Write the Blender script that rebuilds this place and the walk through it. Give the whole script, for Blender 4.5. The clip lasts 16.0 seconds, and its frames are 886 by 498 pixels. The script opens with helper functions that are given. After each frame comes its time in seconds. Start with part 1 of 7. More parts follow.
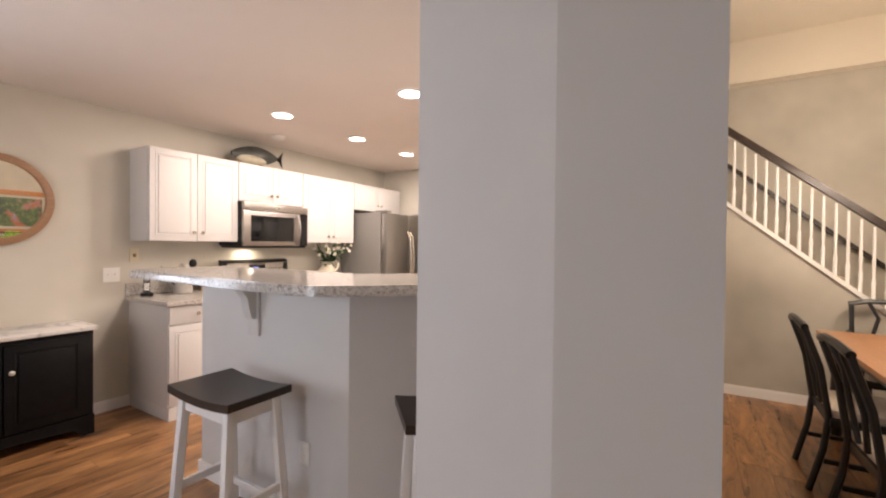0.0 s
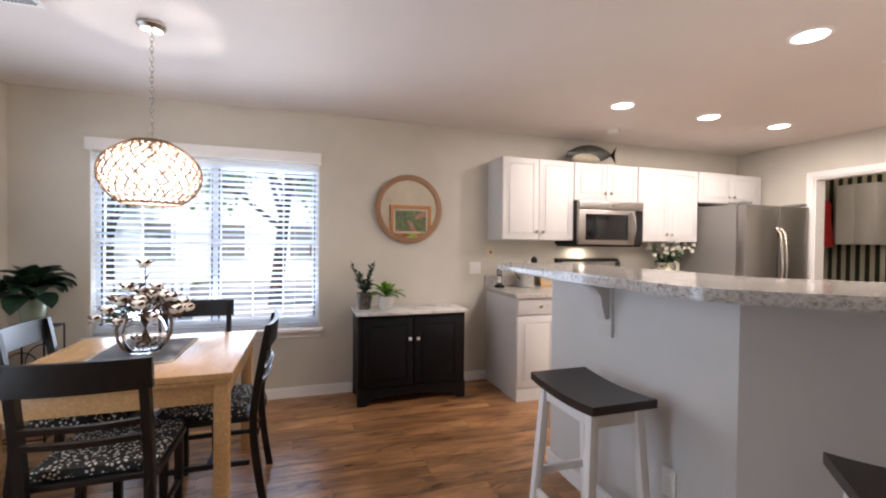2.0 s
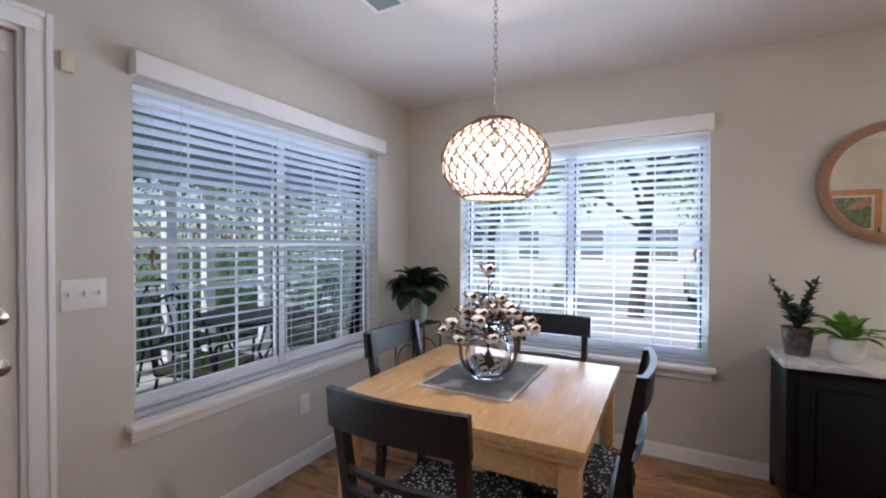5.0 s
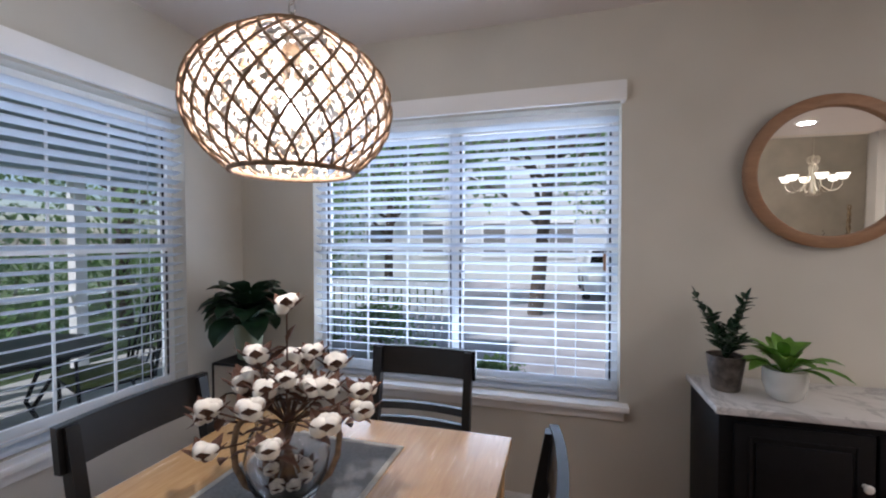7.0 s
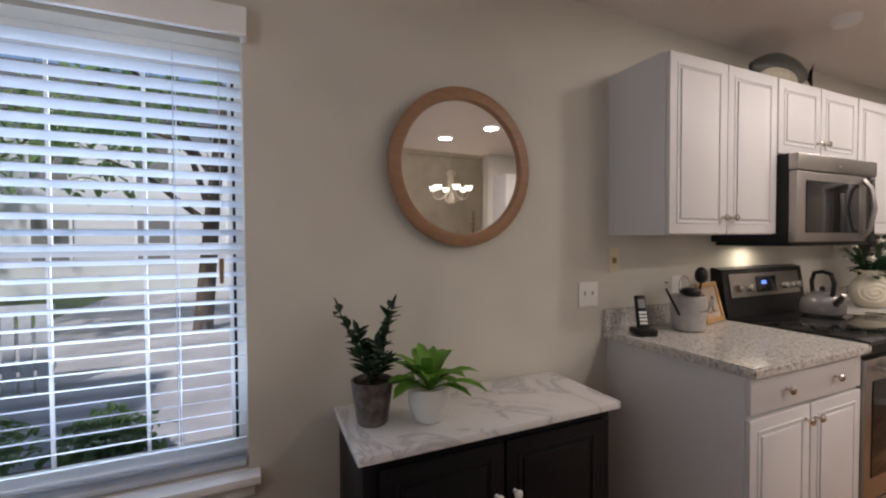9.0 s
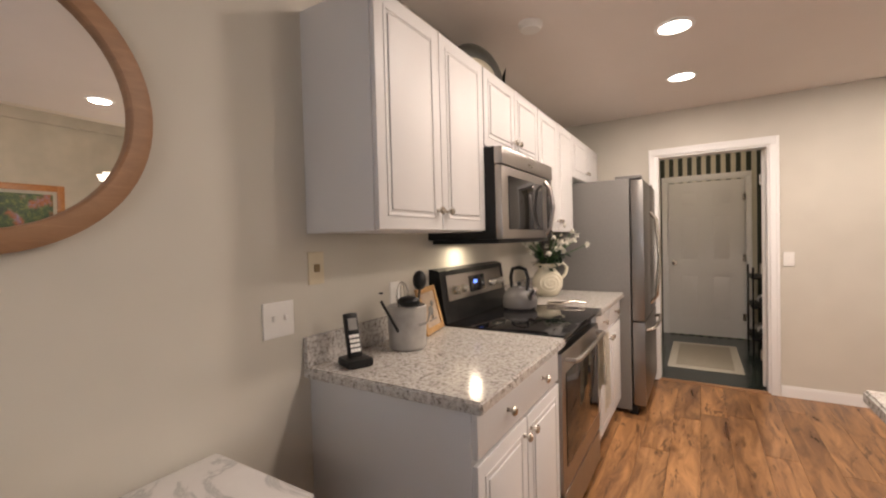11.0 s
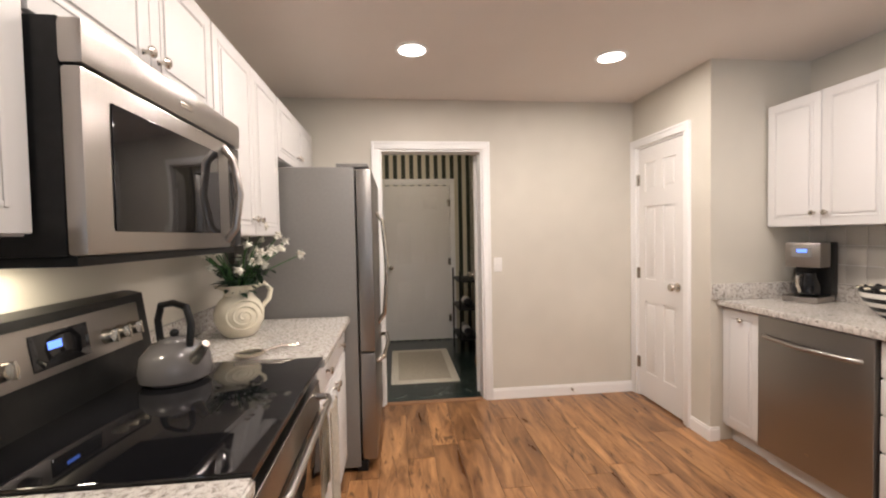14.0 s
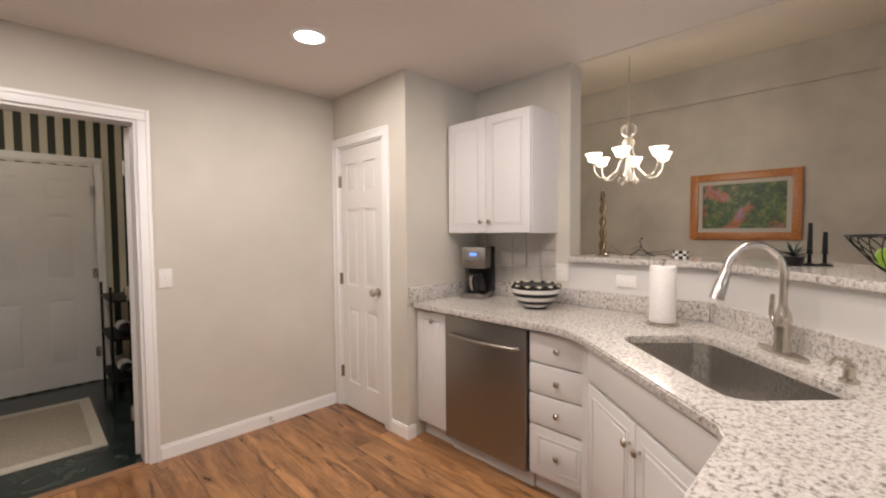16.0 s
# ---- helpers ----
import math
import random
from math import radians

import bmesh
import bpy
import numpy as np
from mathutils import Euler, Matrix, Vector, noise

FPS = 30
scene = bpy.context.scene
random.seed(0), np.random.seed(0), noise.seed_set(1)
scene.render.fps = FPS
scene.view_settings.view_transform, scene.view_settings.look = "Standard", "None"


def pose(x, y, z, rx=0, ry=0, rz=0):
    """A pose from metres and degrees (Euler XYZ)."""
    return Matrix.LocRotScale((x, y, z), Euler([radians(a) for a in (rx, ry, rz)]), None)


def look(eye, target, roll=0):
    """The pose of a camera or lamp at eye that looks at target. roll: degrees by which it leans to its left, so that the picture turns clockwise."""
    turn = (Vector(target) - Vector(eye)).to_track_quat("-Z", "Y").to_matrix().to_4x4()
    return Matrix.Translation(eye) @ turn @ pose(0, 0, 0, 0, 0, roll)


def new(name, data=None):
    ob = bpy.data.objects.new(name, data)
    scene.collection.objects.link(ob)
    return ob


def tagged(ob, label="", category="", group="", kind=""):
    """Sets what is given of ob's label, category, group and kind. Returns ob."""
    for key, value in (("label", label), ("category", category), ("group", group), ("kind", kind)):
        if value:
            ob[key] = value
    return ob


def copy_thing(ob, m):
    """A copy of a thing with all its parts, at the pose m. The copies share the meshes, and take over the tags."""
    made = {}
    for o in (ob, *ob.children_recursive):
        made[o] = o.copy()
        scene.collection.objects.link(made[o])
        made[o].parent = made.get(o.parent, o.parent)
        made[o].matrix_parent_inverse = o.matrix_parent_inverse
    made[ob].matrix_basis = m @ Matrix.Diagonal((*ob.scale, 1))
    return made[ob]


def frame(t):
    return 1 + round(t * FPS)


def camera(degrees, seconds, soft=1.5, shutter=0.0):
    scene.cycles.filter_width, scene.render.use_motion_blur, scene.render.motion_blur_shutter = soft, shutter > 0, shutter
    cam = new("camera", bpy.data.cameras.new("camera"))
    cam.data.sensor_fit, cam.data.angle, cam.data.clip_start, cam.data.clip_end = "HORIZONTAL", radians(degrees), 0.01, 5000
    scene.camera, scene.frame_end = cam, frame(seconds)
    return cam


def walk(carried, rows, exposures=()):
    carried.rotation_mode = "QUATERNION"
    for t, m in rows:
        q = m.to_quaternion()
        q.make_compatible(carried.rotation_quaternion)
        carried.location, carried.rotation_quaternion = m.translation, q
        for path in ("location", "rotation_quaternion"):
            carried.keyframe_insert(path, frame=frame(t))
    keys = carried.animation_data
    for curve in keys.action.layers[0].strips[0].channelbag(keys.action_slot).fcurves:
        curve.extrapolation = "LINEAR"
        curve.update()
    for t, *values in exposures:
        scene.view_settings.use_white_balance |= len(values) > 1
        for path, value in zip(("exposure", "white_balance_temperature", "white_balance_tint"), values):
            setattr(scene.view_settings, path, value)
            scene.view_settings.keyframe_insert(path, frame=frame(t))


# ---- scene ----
cam = camera(93.0, 16.0, soft=2.1)
PATH = [
    (0, (0.25, 0.286, 1.369), (-0.791, 1.994, 1.347), 0.6),
    (0.5, (0.196, 0.272, 1.367), (-1.133, 1.767, 1.342), 0.7),
    (1, (0.147, 0.242, 1.365), (-1.415, 1.491, 1.339), 0.6),
    (1.5, (0.081, 0.242, 1.363), (-1.672, 1.204, 1.33), 0.7),
    (2, (-0.005, 0.233, 1.34), (-1.908, 0.848, 1.309), 0.6),
    (2.5, (-0.106, 0.211, 1.328), (-2.094, 0.422, 1.305), 0.7),
    (3, (-0.222, 0.205, 1.317), (-2.212, -0.002, 1.302), 0.75),
    (3.5, (-0.339, 0.197, 1.306), (-2.255, -0.377, 1.299), 0.8),
    (6, (-1.28, 0.08, 1.356), (-3.029, -0.889, 1.33), 0.1),
    (6.5, (-1.483, 0.079, 1.368), (-3.314, -0.724, 1.329), -0.0),
    (7, (-1.688, 0.071, 1.37), (-3.61, -0.478, 1.323), -0.1),
    (7.5, (-1.854, 0.094, 1.355), (-3.838, -0.157, 1.307), -0.1),
    (8, (-2.011, 0.165, 1.367), (-4.008, 0.254, 1.318), -0.3),
    (8.5, (-2.134, 0.275, 1.356), (-4.085, 0.713, 1.317), -0.5),
    (9, (-2.28, 0.358, 1.361), (-4.105, 1.176, 1.311), -0.3),
    (9.5, (-2.396, 0.472, 1.345), (-4.039, 1.611, 1.296), -0.4),
    (10, (-2.486, 0.613, 1.339), (-3.921, 2.005, 1.295), -0.9),
    (12.5, (-2.801, 1.409, 1.344), (-3.33, 3.337, 1.29), -1.3),
    (13, (-2.831, 1.571, 1.351), (-3.155, 3.543, 1.294), -1.2),
    (13.5, (-2.865, 1.722, 1.36), (-2.915, 3.721, 1.301), -1.1),
    (14, (-2.855, 1.867, 1.36), (-2.639, 3.854, 1.295), -1.1),
    (14.5, (-2.776, 2.013, 1.375), (-2.291, 3.951, 1.3), -1.0),
    (15, (-2.704, 2.125, 1.398), (-1.922, 3.964, 1.309), -0.8),
    (15.5, (-2.654, 2.192, 1.393), (-1.543, 3.852, 1.306), -0.5),
    (16, (-2.643, 2.226, 1.387), (-1.233, 3.642, 1.303), -0.4),
]
EXPOSURES = [(0, 0.51, 6600, 18), (1.5, 0.38, 6200, 16), (3.5, 0.08, 5850, 15), (6, -0.24, 5650, 14), (8, -0.54, 5750, 14), (9, -0.57, 6000, 15), (10, -0.33, 6700, 17), (12.5, 0.02, 6200, 14), (14.5, 0.01, 6100, 13), (16, -0.23, 6050, 14)]
walk(cam, [(t, look(eye, target, roll)) for t, eye, target, roll in PATH], EXPOSURES)

# ---- world, sun, lamps ----
world = bpy.data.worlds.new("world")
scene.world = world
world.use_nodes = True
_wn = world.node_tree
_sky = _wn.nodes.new("ShaderNodeTexSky")
_sky.sky_type = "NISHITA"
_sky.sun_disc = False
_sky.sun_elevation, _sky.sun_rotation = radians(48), radians(120)
_wn.links.new(_sky.outputs[0], _wn.nodes["Background"].inputs[0])
_wn.nodes["Background"].inputs[1].default_value = 0.15
sun = new("sun", bpy.data.lights.new("sun", "SUN"))
sun.data.energy, sun.data.angle, sun.data.color = 5.0, radians(2), (1.0, 0.95, 0.88)
sun.matrix_world = look((7, -4, 9), (0, 0, 0))

WARM = (1.0, 0.87, 0.74)
CANS = [(-2.75, 2.60), (-2.75, 3.50), (-2.745, 4.34), (-1.52, 2.72), (-1.5, 3.5), (-1.52, 4.36), (-0.85, 2.53)]


def lamp(name, kind, energy, at, color=WARM, size=0.12, aim=None):
    d = bpy.data.lights.new(name, kind)
    d.energy, d.color = energy, color
    if kind == "AREA":
        d.shape, d.size = "DISK", size
    else:
        d.shadow_soft_size = size
    ob = new(name, d)
    ob.matrix_world = look(at, aim or (at[0], at[1] + 0.0001, at[2] - 1))
    return ob


for cx, cy in CANS:
    lamp("downlight_lamp", "AREA", 12, (cx, cy, 2.425), WARM, 0.13)
lamp("pendant_lamp", "POINT", 19, (-2.534, -0.531, 1.68), (1.0, 0.89, 0.79), 0.022)
for k in range(6):
    a = 2 * math.pi * k / 6 + 0.2
    lamp("chandelier_lamp", "POINT", 12, (1.62 + 0.335 * math.cos(a), 3.90 + 0.335 * math.sin(a), 2.115), (1.0, 0.85, 0.66), 0.02)
lamp("hood_lamp", "AREA", 1.5, (-3.70, 2.95, 1.305), (1.0, 0.86, 0.62), 0.05)
# unseen warm fill added to brighten the laundry, no fitting there
lamp("laundry_fill", "POINT", 9.5, (-2.7, 6.3, 2.3), (1.0, 0.84, 0.62), 0.12)


def window_light(at, aim, w, h, energy):
    d = bpy.data.lights.new("window_light", "AREA")
    d.shape, d.size, d.size_y, d.energy, d.color = "RECTANGLE", w, h, energy, (0.80, 0.90, 1.0)
    new("window_light", d).matrix_world = look(at, aim)


window_light((-3.99, -0.48, 1.32), (0, -0.48, 2.3), 1.55, 1.3, 50)
window_light((-2.6, -1.97, 1.32), (-2.6, 0, 1.0), 1.55, 1.3, 10)
window_light((-1.0, -1.90, 1.1), (-0.9, 0, 1.0), 0.6, 1.5, 18)

# ---- materials ----


class Mat:
    """A small builder round one Principled material."""

    def __init__(self, name, color, rough=0.5, metal=0.0):
        self.m = bpy.data.materials.new(name)
        self.m.use_nodes = True
        self.t = self.m.node_tree
        self.b = self.t.nodes["Principled BSDF"]
        self.b.inputs["Base Color"].default_value = (*color, 1)
        self.b.inputs["Roughness"].default_value = rough
        self.b.inputs["Metallic"].default_value = metal
        self.co = None

    def node(self, kind, **kw):
        n = self.t.nodes.new(kind)
        for k, v in kw.items():
            if k in n.inputs:
                n.inputs[k].default_value = v
        return n

    def link(self, a, b):
        self.t.links.new(a, b)

    def coords(self, scale=(1, 1, 1), world=False):
        c = self.node("ShaderNodeTexCoord")
        src = c.outputs["Object"]
        if world:
            src = self.node("ShaderNodeNewGeometry").outputs["Position"]
        mp = self.node("ShaderNodeMapping")
        mp.inputs["Scale"].default_value = scale
        self.link(src, mp.inputs["Vector"])
        return mp.outputs[0]

    def noise(self, scale, detail=4, rough=0.55, vec=None, dist=0.0):
        n = self.node("ShaderNodeTexNoise", Scale=scale, Detail=detail, Roughness=rough, Distortion=dist)
        self.link(vec if vec else self.coords(), n.inputs["Vector"])
        return n.outputs["Fac"]

    def ramp(self, fac, stops):
        r = self.node("ShaderNodeValToRGB")
        e = r.color_ramp.elements
        while len(e) < len(stops):
            e.new(0.5)
        for el, (p, c) in zip(e, stops):
            el.position, el.color = p, (*c, 1)
        self.link(fac, r.inputs[0])
        return r.outputs[0]

    def mix(self, fac, a, b, kind="MIX"):
        n = self.node("ShaderNodeMix")
        n.data_type, n.blend_type = "RGBA", kind
        for s, v in ((0, fac), (6, a), (7, b)):
            if isinstance(v, (int, float)):
                n.inputs[s].default_value = v
            elif isinstance(v, tuple):
                n.inputs[s].default_value = (*v, 1)
            else:
                self.link(v, n.inputs[s])
        return n.outputs[2]

    def color(self, sock):
        self.link(sock, self.b.inputs["Base Color"])
        return self

    def bump(self, fac, strength=0.2, dist=0.002):
        n = self.node("ShaderNodeBump", Strength=strength, Distance=dist)
        self.link(fac, n.inputs["Height"])
        self.link(n.outputs[0], self.b.inputs["Normal"])
        return self

    def roughness(self, fac, lo, hi):
        n = self.node("ShaderNodeMapRange")
        n.inputs["To Min"].default_value, n.inputs["To Max"].default_value = lo, hi
        self.link(fac, n.inputs[0])
        self.link(n.outputs[0], self.b.inputs["Roughness"])
        return self

    def emit(self, color, strength):
        self.b.inputs["Emission Color"].default_value = (*color, 1)
        self.b.inputs["Emission Strength"].default_value = strength
        return self


def painted(name, c, rough=0.6, var=0.06, bump=0.12):
    a = Mat(name, c, rough)
    big = a.noise(1.3, 3, 0.6, a.coords(world=True))
    lo = tuple(v * (1 - var) for v in c)
    hi = tuple(min(1, v * (1 + var * 0.6)) for v in c)
    a.color(a.ramp(big, [(0.3, lo), (0.7, hi)]))
    a.bump(a.noise(260, 2, 0.5, a.coords(world=True)), bump, 0.001)
    return a.m


def woody(name, dark, light, scale=(1, 12, 12), rough=0.35, grain=9.0, per_object=False):
    a = Mat(name, light, rough)
    co = a.coords(scale)
    if per_object:
        info = a.node("ShaderNodeObjectInfo")
        add = a.node("ShaderNodeVectorMath")
        add.operation = "ADD"
        mul = a.node("ShaderNodeMath")
        mul.operation = "MULTIPLY"
        mul.inputs[1].default_value = 37.0
        a.link(info.outputs["Random"], mul.inputs[0])
        a.link(co, add.inputs[0])
        a.link(mul.outputs[0], add.inputs[1])
        co = add.outputs[0]
    g = a.noise(grain, 6, 0.62, co, 0.7)
    col = a.ramp(g, [(0.30, dark), (0.52, tuple((d + l) / 2 for d, l in zip(dark, light))), (0.72, light)])
    if per_object:
        tone = a.ramp(info.outputs["Random"], [(0.0, (0.72, 0.68, 0.64)), (0.5, (0.97, 0.95, 0.92)), (1.0, (1.15, 1.1, 1.02))])
        col = a.mix(1.0, col, tone, "MULTIPLY")
        knots = a.noise(1.7, 4, 0.65, co, 2.2)
        col = a.mix(a.ramp(knots, [(0.57, (0, 0, 0)), (0.66, (0.8, 0.8, 0.8))]), col, tuple(d * 0.45 for d in dark))
    a.color(col)
    a.bump(g, 0.12, 0.001)
    a.roughness(g, rough * 0.8, rough * 1.25)
    return a.m


def metal(name, c, rough=0.28, brushed=(1, 1, 60)):
    a = Mat(name, c, rough, 1.0)
    n = a.noise(14, 3, 0.6, a.coords(brushed))
    a.roughness(n, rough * 0.8, rough * 1.3)
    a.bump(n, 0.04, 0.0005)
    return a.m


def simple(name, c, rough=0.5, var=0.15, scale=18.0, bump=0.1):
    a = Mat(name, c, rough)
    n = a.noise(scale, 4)
    a.color(a.ramp(n, [(0.3, tuple(v * (1 - var) for v in c)), (0.7, tuple(min(1, v * (1 + var)) for v in c))]))
    a.bump(n, bump, 0.001)
    return a.m


WALL = painted("wall_paint", (0.60, 0.565, 0.49), 0.62, 0.09)
WALL_DINING = painted("faux_finish_wall_paint", (0.50, 0.465, 0.40), 0.6, 0.2)
BARWALL = painted("bar_wall_paint", (0.64, 0.622, 0.597), 0.6)
CEIL = painted("ceiling_paint", (0.75, 0.69, 0.64), 0.8, 0.03)
CEIL_HIGH = painted("high_ceiling_paint", (0.74, 0.67, 0.56), 0.8, 0.03)
TRIM = painted("trim_gloss_white", (0.86, 0.85, 0.83), 0.35, 0.02, 0.03)
CAB = painted("cabinet_thermofoil_white", (0.66, 0.645, 0.63), 0.48, 0.02, 0.02)
DOORW = painted("door_satin_white", (0.78, 0.76, 0.73), 0.4, 0.03, 0.05)
PLATE = simple("switch_plate_white", (0.80, 0.78, 0.74), 0.4, 0.02)
IVORY = simple("ivory_plastic", (0.66, 0.58, 0.42), 0.45, 0.04)


def granite_mat():
    a = Mat("speckled_granite", (0.6, 0.58, 0.54), 0.14)
    co = a.coords(world=True)
    n1 = a.noise(72, 5, 0.7, co, 0.3)
    n2 = a.noise(130, 4, 0.7, co)
    n3 = a.noise(14, 3, 0.6, co)
    base = a.ramp(n1, [(0.34, (0.14, 0.125, 0.11)), (0.42, (0.34, 0.31, 0.28)), (0.49, (0.52, 0.49, 0.45)), (0.66, (0.66, 0.64, 0.61))])
    spots = a.ramp(n2, [(0.60, (0, 0, 0)), (0.66, (1, 1, 1))])
    col = a.mix(spots, base, (0.22, 0.19, 0.17))
    col = a.mix(a.ramp(n3, [(0.45, (0, 0, 0)), (0.7, (0.35, 0.35, 0.35))]), col, (0.52, 0.47, 0.41))
    a.color(col)
    return a.m


def marble_mat():
    a = Mat("veined_white_marble", (0.75, 0.73, 0.7), 0.25)
    n = a.noise(2.6, 8, 0.6, a.coords(world=True), 1.2)
    a.color(a.ramp(n, [(0.36, (0.70, 0.68, 0.66)), (0.49, (0.66, 0.64, 0.62)), (0.52, (0.46, 0.45, 0.44)), (0.55, (0.66, 0.64, 0.62)), (0.75, (0.72, 0.70, 0.68))]))
    return a.m


def tile_mat():
    a = Mat("green_marble_tile", (0.03, 0.06, 0.05), 0.2)
    n = a.noise(6, 8, 0.7, a.coords(world=True), 2.0)
    a.color(a.ramp(n, [(0.35, (0.010, 0.017, 0.015)), (0.55, (0.022, 0.034, 0.030)), (0.62, (0.075, 0.09, 0.08)), (0.68, (0.022, 0.034, 0.029))]))
    return a.m


def stripe_mat(axis):
    a = Mat("striped_wallpaper", (0.6, 0.57, 0.45), 0.6)
    s = a.node("ShaderNodeSeparateXYZ")
    g = a.node("ShaderNodeNewGeometry")
    a.link(g.outputs["Position"], s.inputs[0])
    f = a.node("ShaderNodeMath")
    f.operation = "MULTIPLY"
    f.inputs[1].default_value = 1 / 0.105
    a.link(s.outputs[axis], f.inputs[0])
    fr = a.node("ShaderNodeMath")
    fr.operation = "FRACT"
    a.link(f.outputs[0], fr.inputs[0])
    gt = a.node("ShaderNodeMath")
    gt.operation = "GREATER_THAN"
    gt.inputs[1].default_value = 0.5
    a.link(fr.outputs[0], gt.inputs[0])
    a.color(a.mix(gt.outputs[0], (0.62, 0.58, 0.46), (0.022, 0.028, 0.014)))
    return a.m


def leopard_mat():
    a = Mat("spotted_black_white_fabric", (0.1, 0.1, 0.1), 0.9)
    v = a.node("ShaderNodeTexVoronoi", Scale=62.0)
    a.link(a.coords(), v.inputs["Vector"])
    a.color(a.ramp(v.outputs["Distance"], [(0.28, (0.58, 0.56, 0.5)), (0.4, (0.015, 0.014, 0.013))]))
    return a.m


def glass_mat(name, tint=(1, 1, 1), rough=0.0, alpha=None):
    a = Mat(name, tint, rough)
    a.b.inputs["Transmission Weight"].default_value = 1.0
    a.b.inputs["IOR"].default_value = 1.45
    return a.m


def pane_mat():
    """Thin clear pane: see-through with a faint mirror gloss."""
    a = Mat("window_glass", (1, 1, 1), 0.0)
    tr = a.node("ShaderNodeBsdfTransparent")
    gl = a.node("ShaderNodeBsdfGlossy")
    gl.inputs["Roughness"].default_value = 0.0
    mx = a.node("ShaderNodeMixShader")
    fr = a.node("ShaderNodeFresnel", IOR=1.3)
    a.link(fr.outputs[0], mx.inputs[0])
    a.link(tr.outputs[0], mx.inputs[1])
    a.link(gl.outputs[0], mx.inputs[2])
    a.link(mx.outputs[0], a.t.nodes["Material Output"].inputs[0])
    return a.m


def painting_mat():
    a = Mat("garden_painting_canvas", (0.2, 0.2, 0.15), 0.5)
    co = a.coords((1, 1.0, 1.0))
    n = a.noise(13, 7, 0.72, co, 0.5)
    hue = a.noise(4.2, 4, 0.6, co)
    green = a.ramp(n, [(0.35, (0.01, 0.03, 0.02)), (0.5, (0.05, 0.10, 0.03)), (0.65, (0.20, 0.22, 0.06)), (0.75, (0.4, 0.35, 0.3))])
    house = a.ramp(n, [(0.35, (0.30, 0.06, 0.03)), (0.5, (0.42, 0.14, 0.05)), (0.62, (0.25, 0.18, 0.35)), (0.75, (0.5, 0.4, 0.5))])
    a.color(a.mix(a.ramp(hue, [(0.53, (0, 0, 0)), (0.62, (0.9, 0.9, 0.9))]), green, house))
    a.bump(n, 0.4, 0.002)
    return a.m


def slat_mat():
    """White blind slat that lets a little daylight through."""
    a = Mat("faux_wood_blind_white", (0.78, 0.80, 0.83), 0.4)
    n = a.noise(6, 3, 0.6, a.coords((1, 20, 20)))
    a.color(a.ramp(n, [(0.3, (0.74, 0.76, 0.79)), (0.7, (0.80, 0.82, 0.85))]))
    tl = a.node("ShaderNodeBsdfTranslucent")
    tl.inputs["Color"].default_value = (0.72, 0.80, 0.90, 1)
    mx = a.node("ShaderNodeMixShader")
    mx.inputs[0].default_value = 0.4
    a.link(a.b.outputs[0], mx.inputs[1])
    a.link(tl.outputs[0], mx.inputs[2])
    a.link(mx.outputs[0], a.t.nodes["Material Output"].inputs[0])
    return a.m


GRANITE, MARBLE, TILE = granite_mat(), marble_mat(), tile_mat()
STRIPE_X, STRIPE_Y = stripe_mat(0), stripe_mat(1)
LEOPARD, PANE, CLEAR, CANVAS = leopard_mat(), pane_mat(), glass_mat("clear_glass"), painting_mat()
FLOOR = woody("rustic_plank_laminate", (0.12, 0.052, 0.021), (0.53, 0.285, 0.125), (5, 0.9, 5), 0.29, 2.6, True)
BIRCH = woody("birch_veneer", (0.50, 0.29, 0.12), (0.66, 0.42, 0.20), (1.5, 14, 14), 0.25, 5)
OAK = woody("ash_wood_frame", (0.27, 0.145, 0.075), (0.37, 0.205, 0.108), (2, 3, 12), 0.5, 4)
GOLDWOOD = woody("gilded_carved_wood", (0.30, 0.10, 0.02), (0.52, 0.22, 0.06), (4, 4, 4), 0.35, 8)
DARKSEAT = woody("dark_walnut_seat", (0.012, 0.008, 0.006), (0.055, 0.034, 0.024), (2, 16, 16), 0.35, 7)
TABLE2 = woody("pine_table_top", (0.30, 0.13, 0.05), (0.46, 0.23, 0.10), (10, 1.2, 10), 0.3, 5)
BLACK = simple("black_lacquered_wood", (0.007, 0.0065, 0.0065), 0.34, 0.3, 30)
BLACKM = simple("black_painted_cabinet", (0.005, 0.005, 0.006), 0.5, 0.3, 20)
STEEL = metal("brushed_stainless_steel", (0.38, 0.355, 0.33), 0.30, (60, 1, 1))
STEELV = metal("fridge_stainless_steel", (0.31, 0.295, 0.28), 0.34, (1, 1, 60))
NICKEL = metal("satin_nickel", (0.58, 0.54, 0.48), 0.22)
BRONZE = metal("aged_brass", (0.24, 0.18, 0.11), 0.42)
DARKMETAL = metal("dark_wrought_iron", (0.03, 0.03, 0.03), 0.45)
MIRROR = Mat("mirror_silver", (0.93, 0.92, 0.90), 0.0, 1.0).m
BGLASS = simple("black_ceramic_glass", (0.006, 0.006, 0.007), 0.05, 0.1, 5, 0.0)
BPLASTIC = simple("black_plastic", (0.012, 0.012, 0.012), 0.35, 0.2, 40)
GREYSIDE = simple("grey_enamel_steel", (0.20, 0.19, 0.178), 0.42, 0.04, 60, 0.05)
SLAT = slat_mat()
WICKER = simple("natural_rattan_rope", (0.20, 0.125, 0.07), 0.8, 0.35, 60, 0.5)
CERAMIC = simple("white_ceramic", (0.72, 0.70, 0.65), 0.22, 0.05, 8)
CREAMCER = simple("cream_glazed_stoneware", (0.66, 0.61, 0.48), 0.22, 0.08, 6)
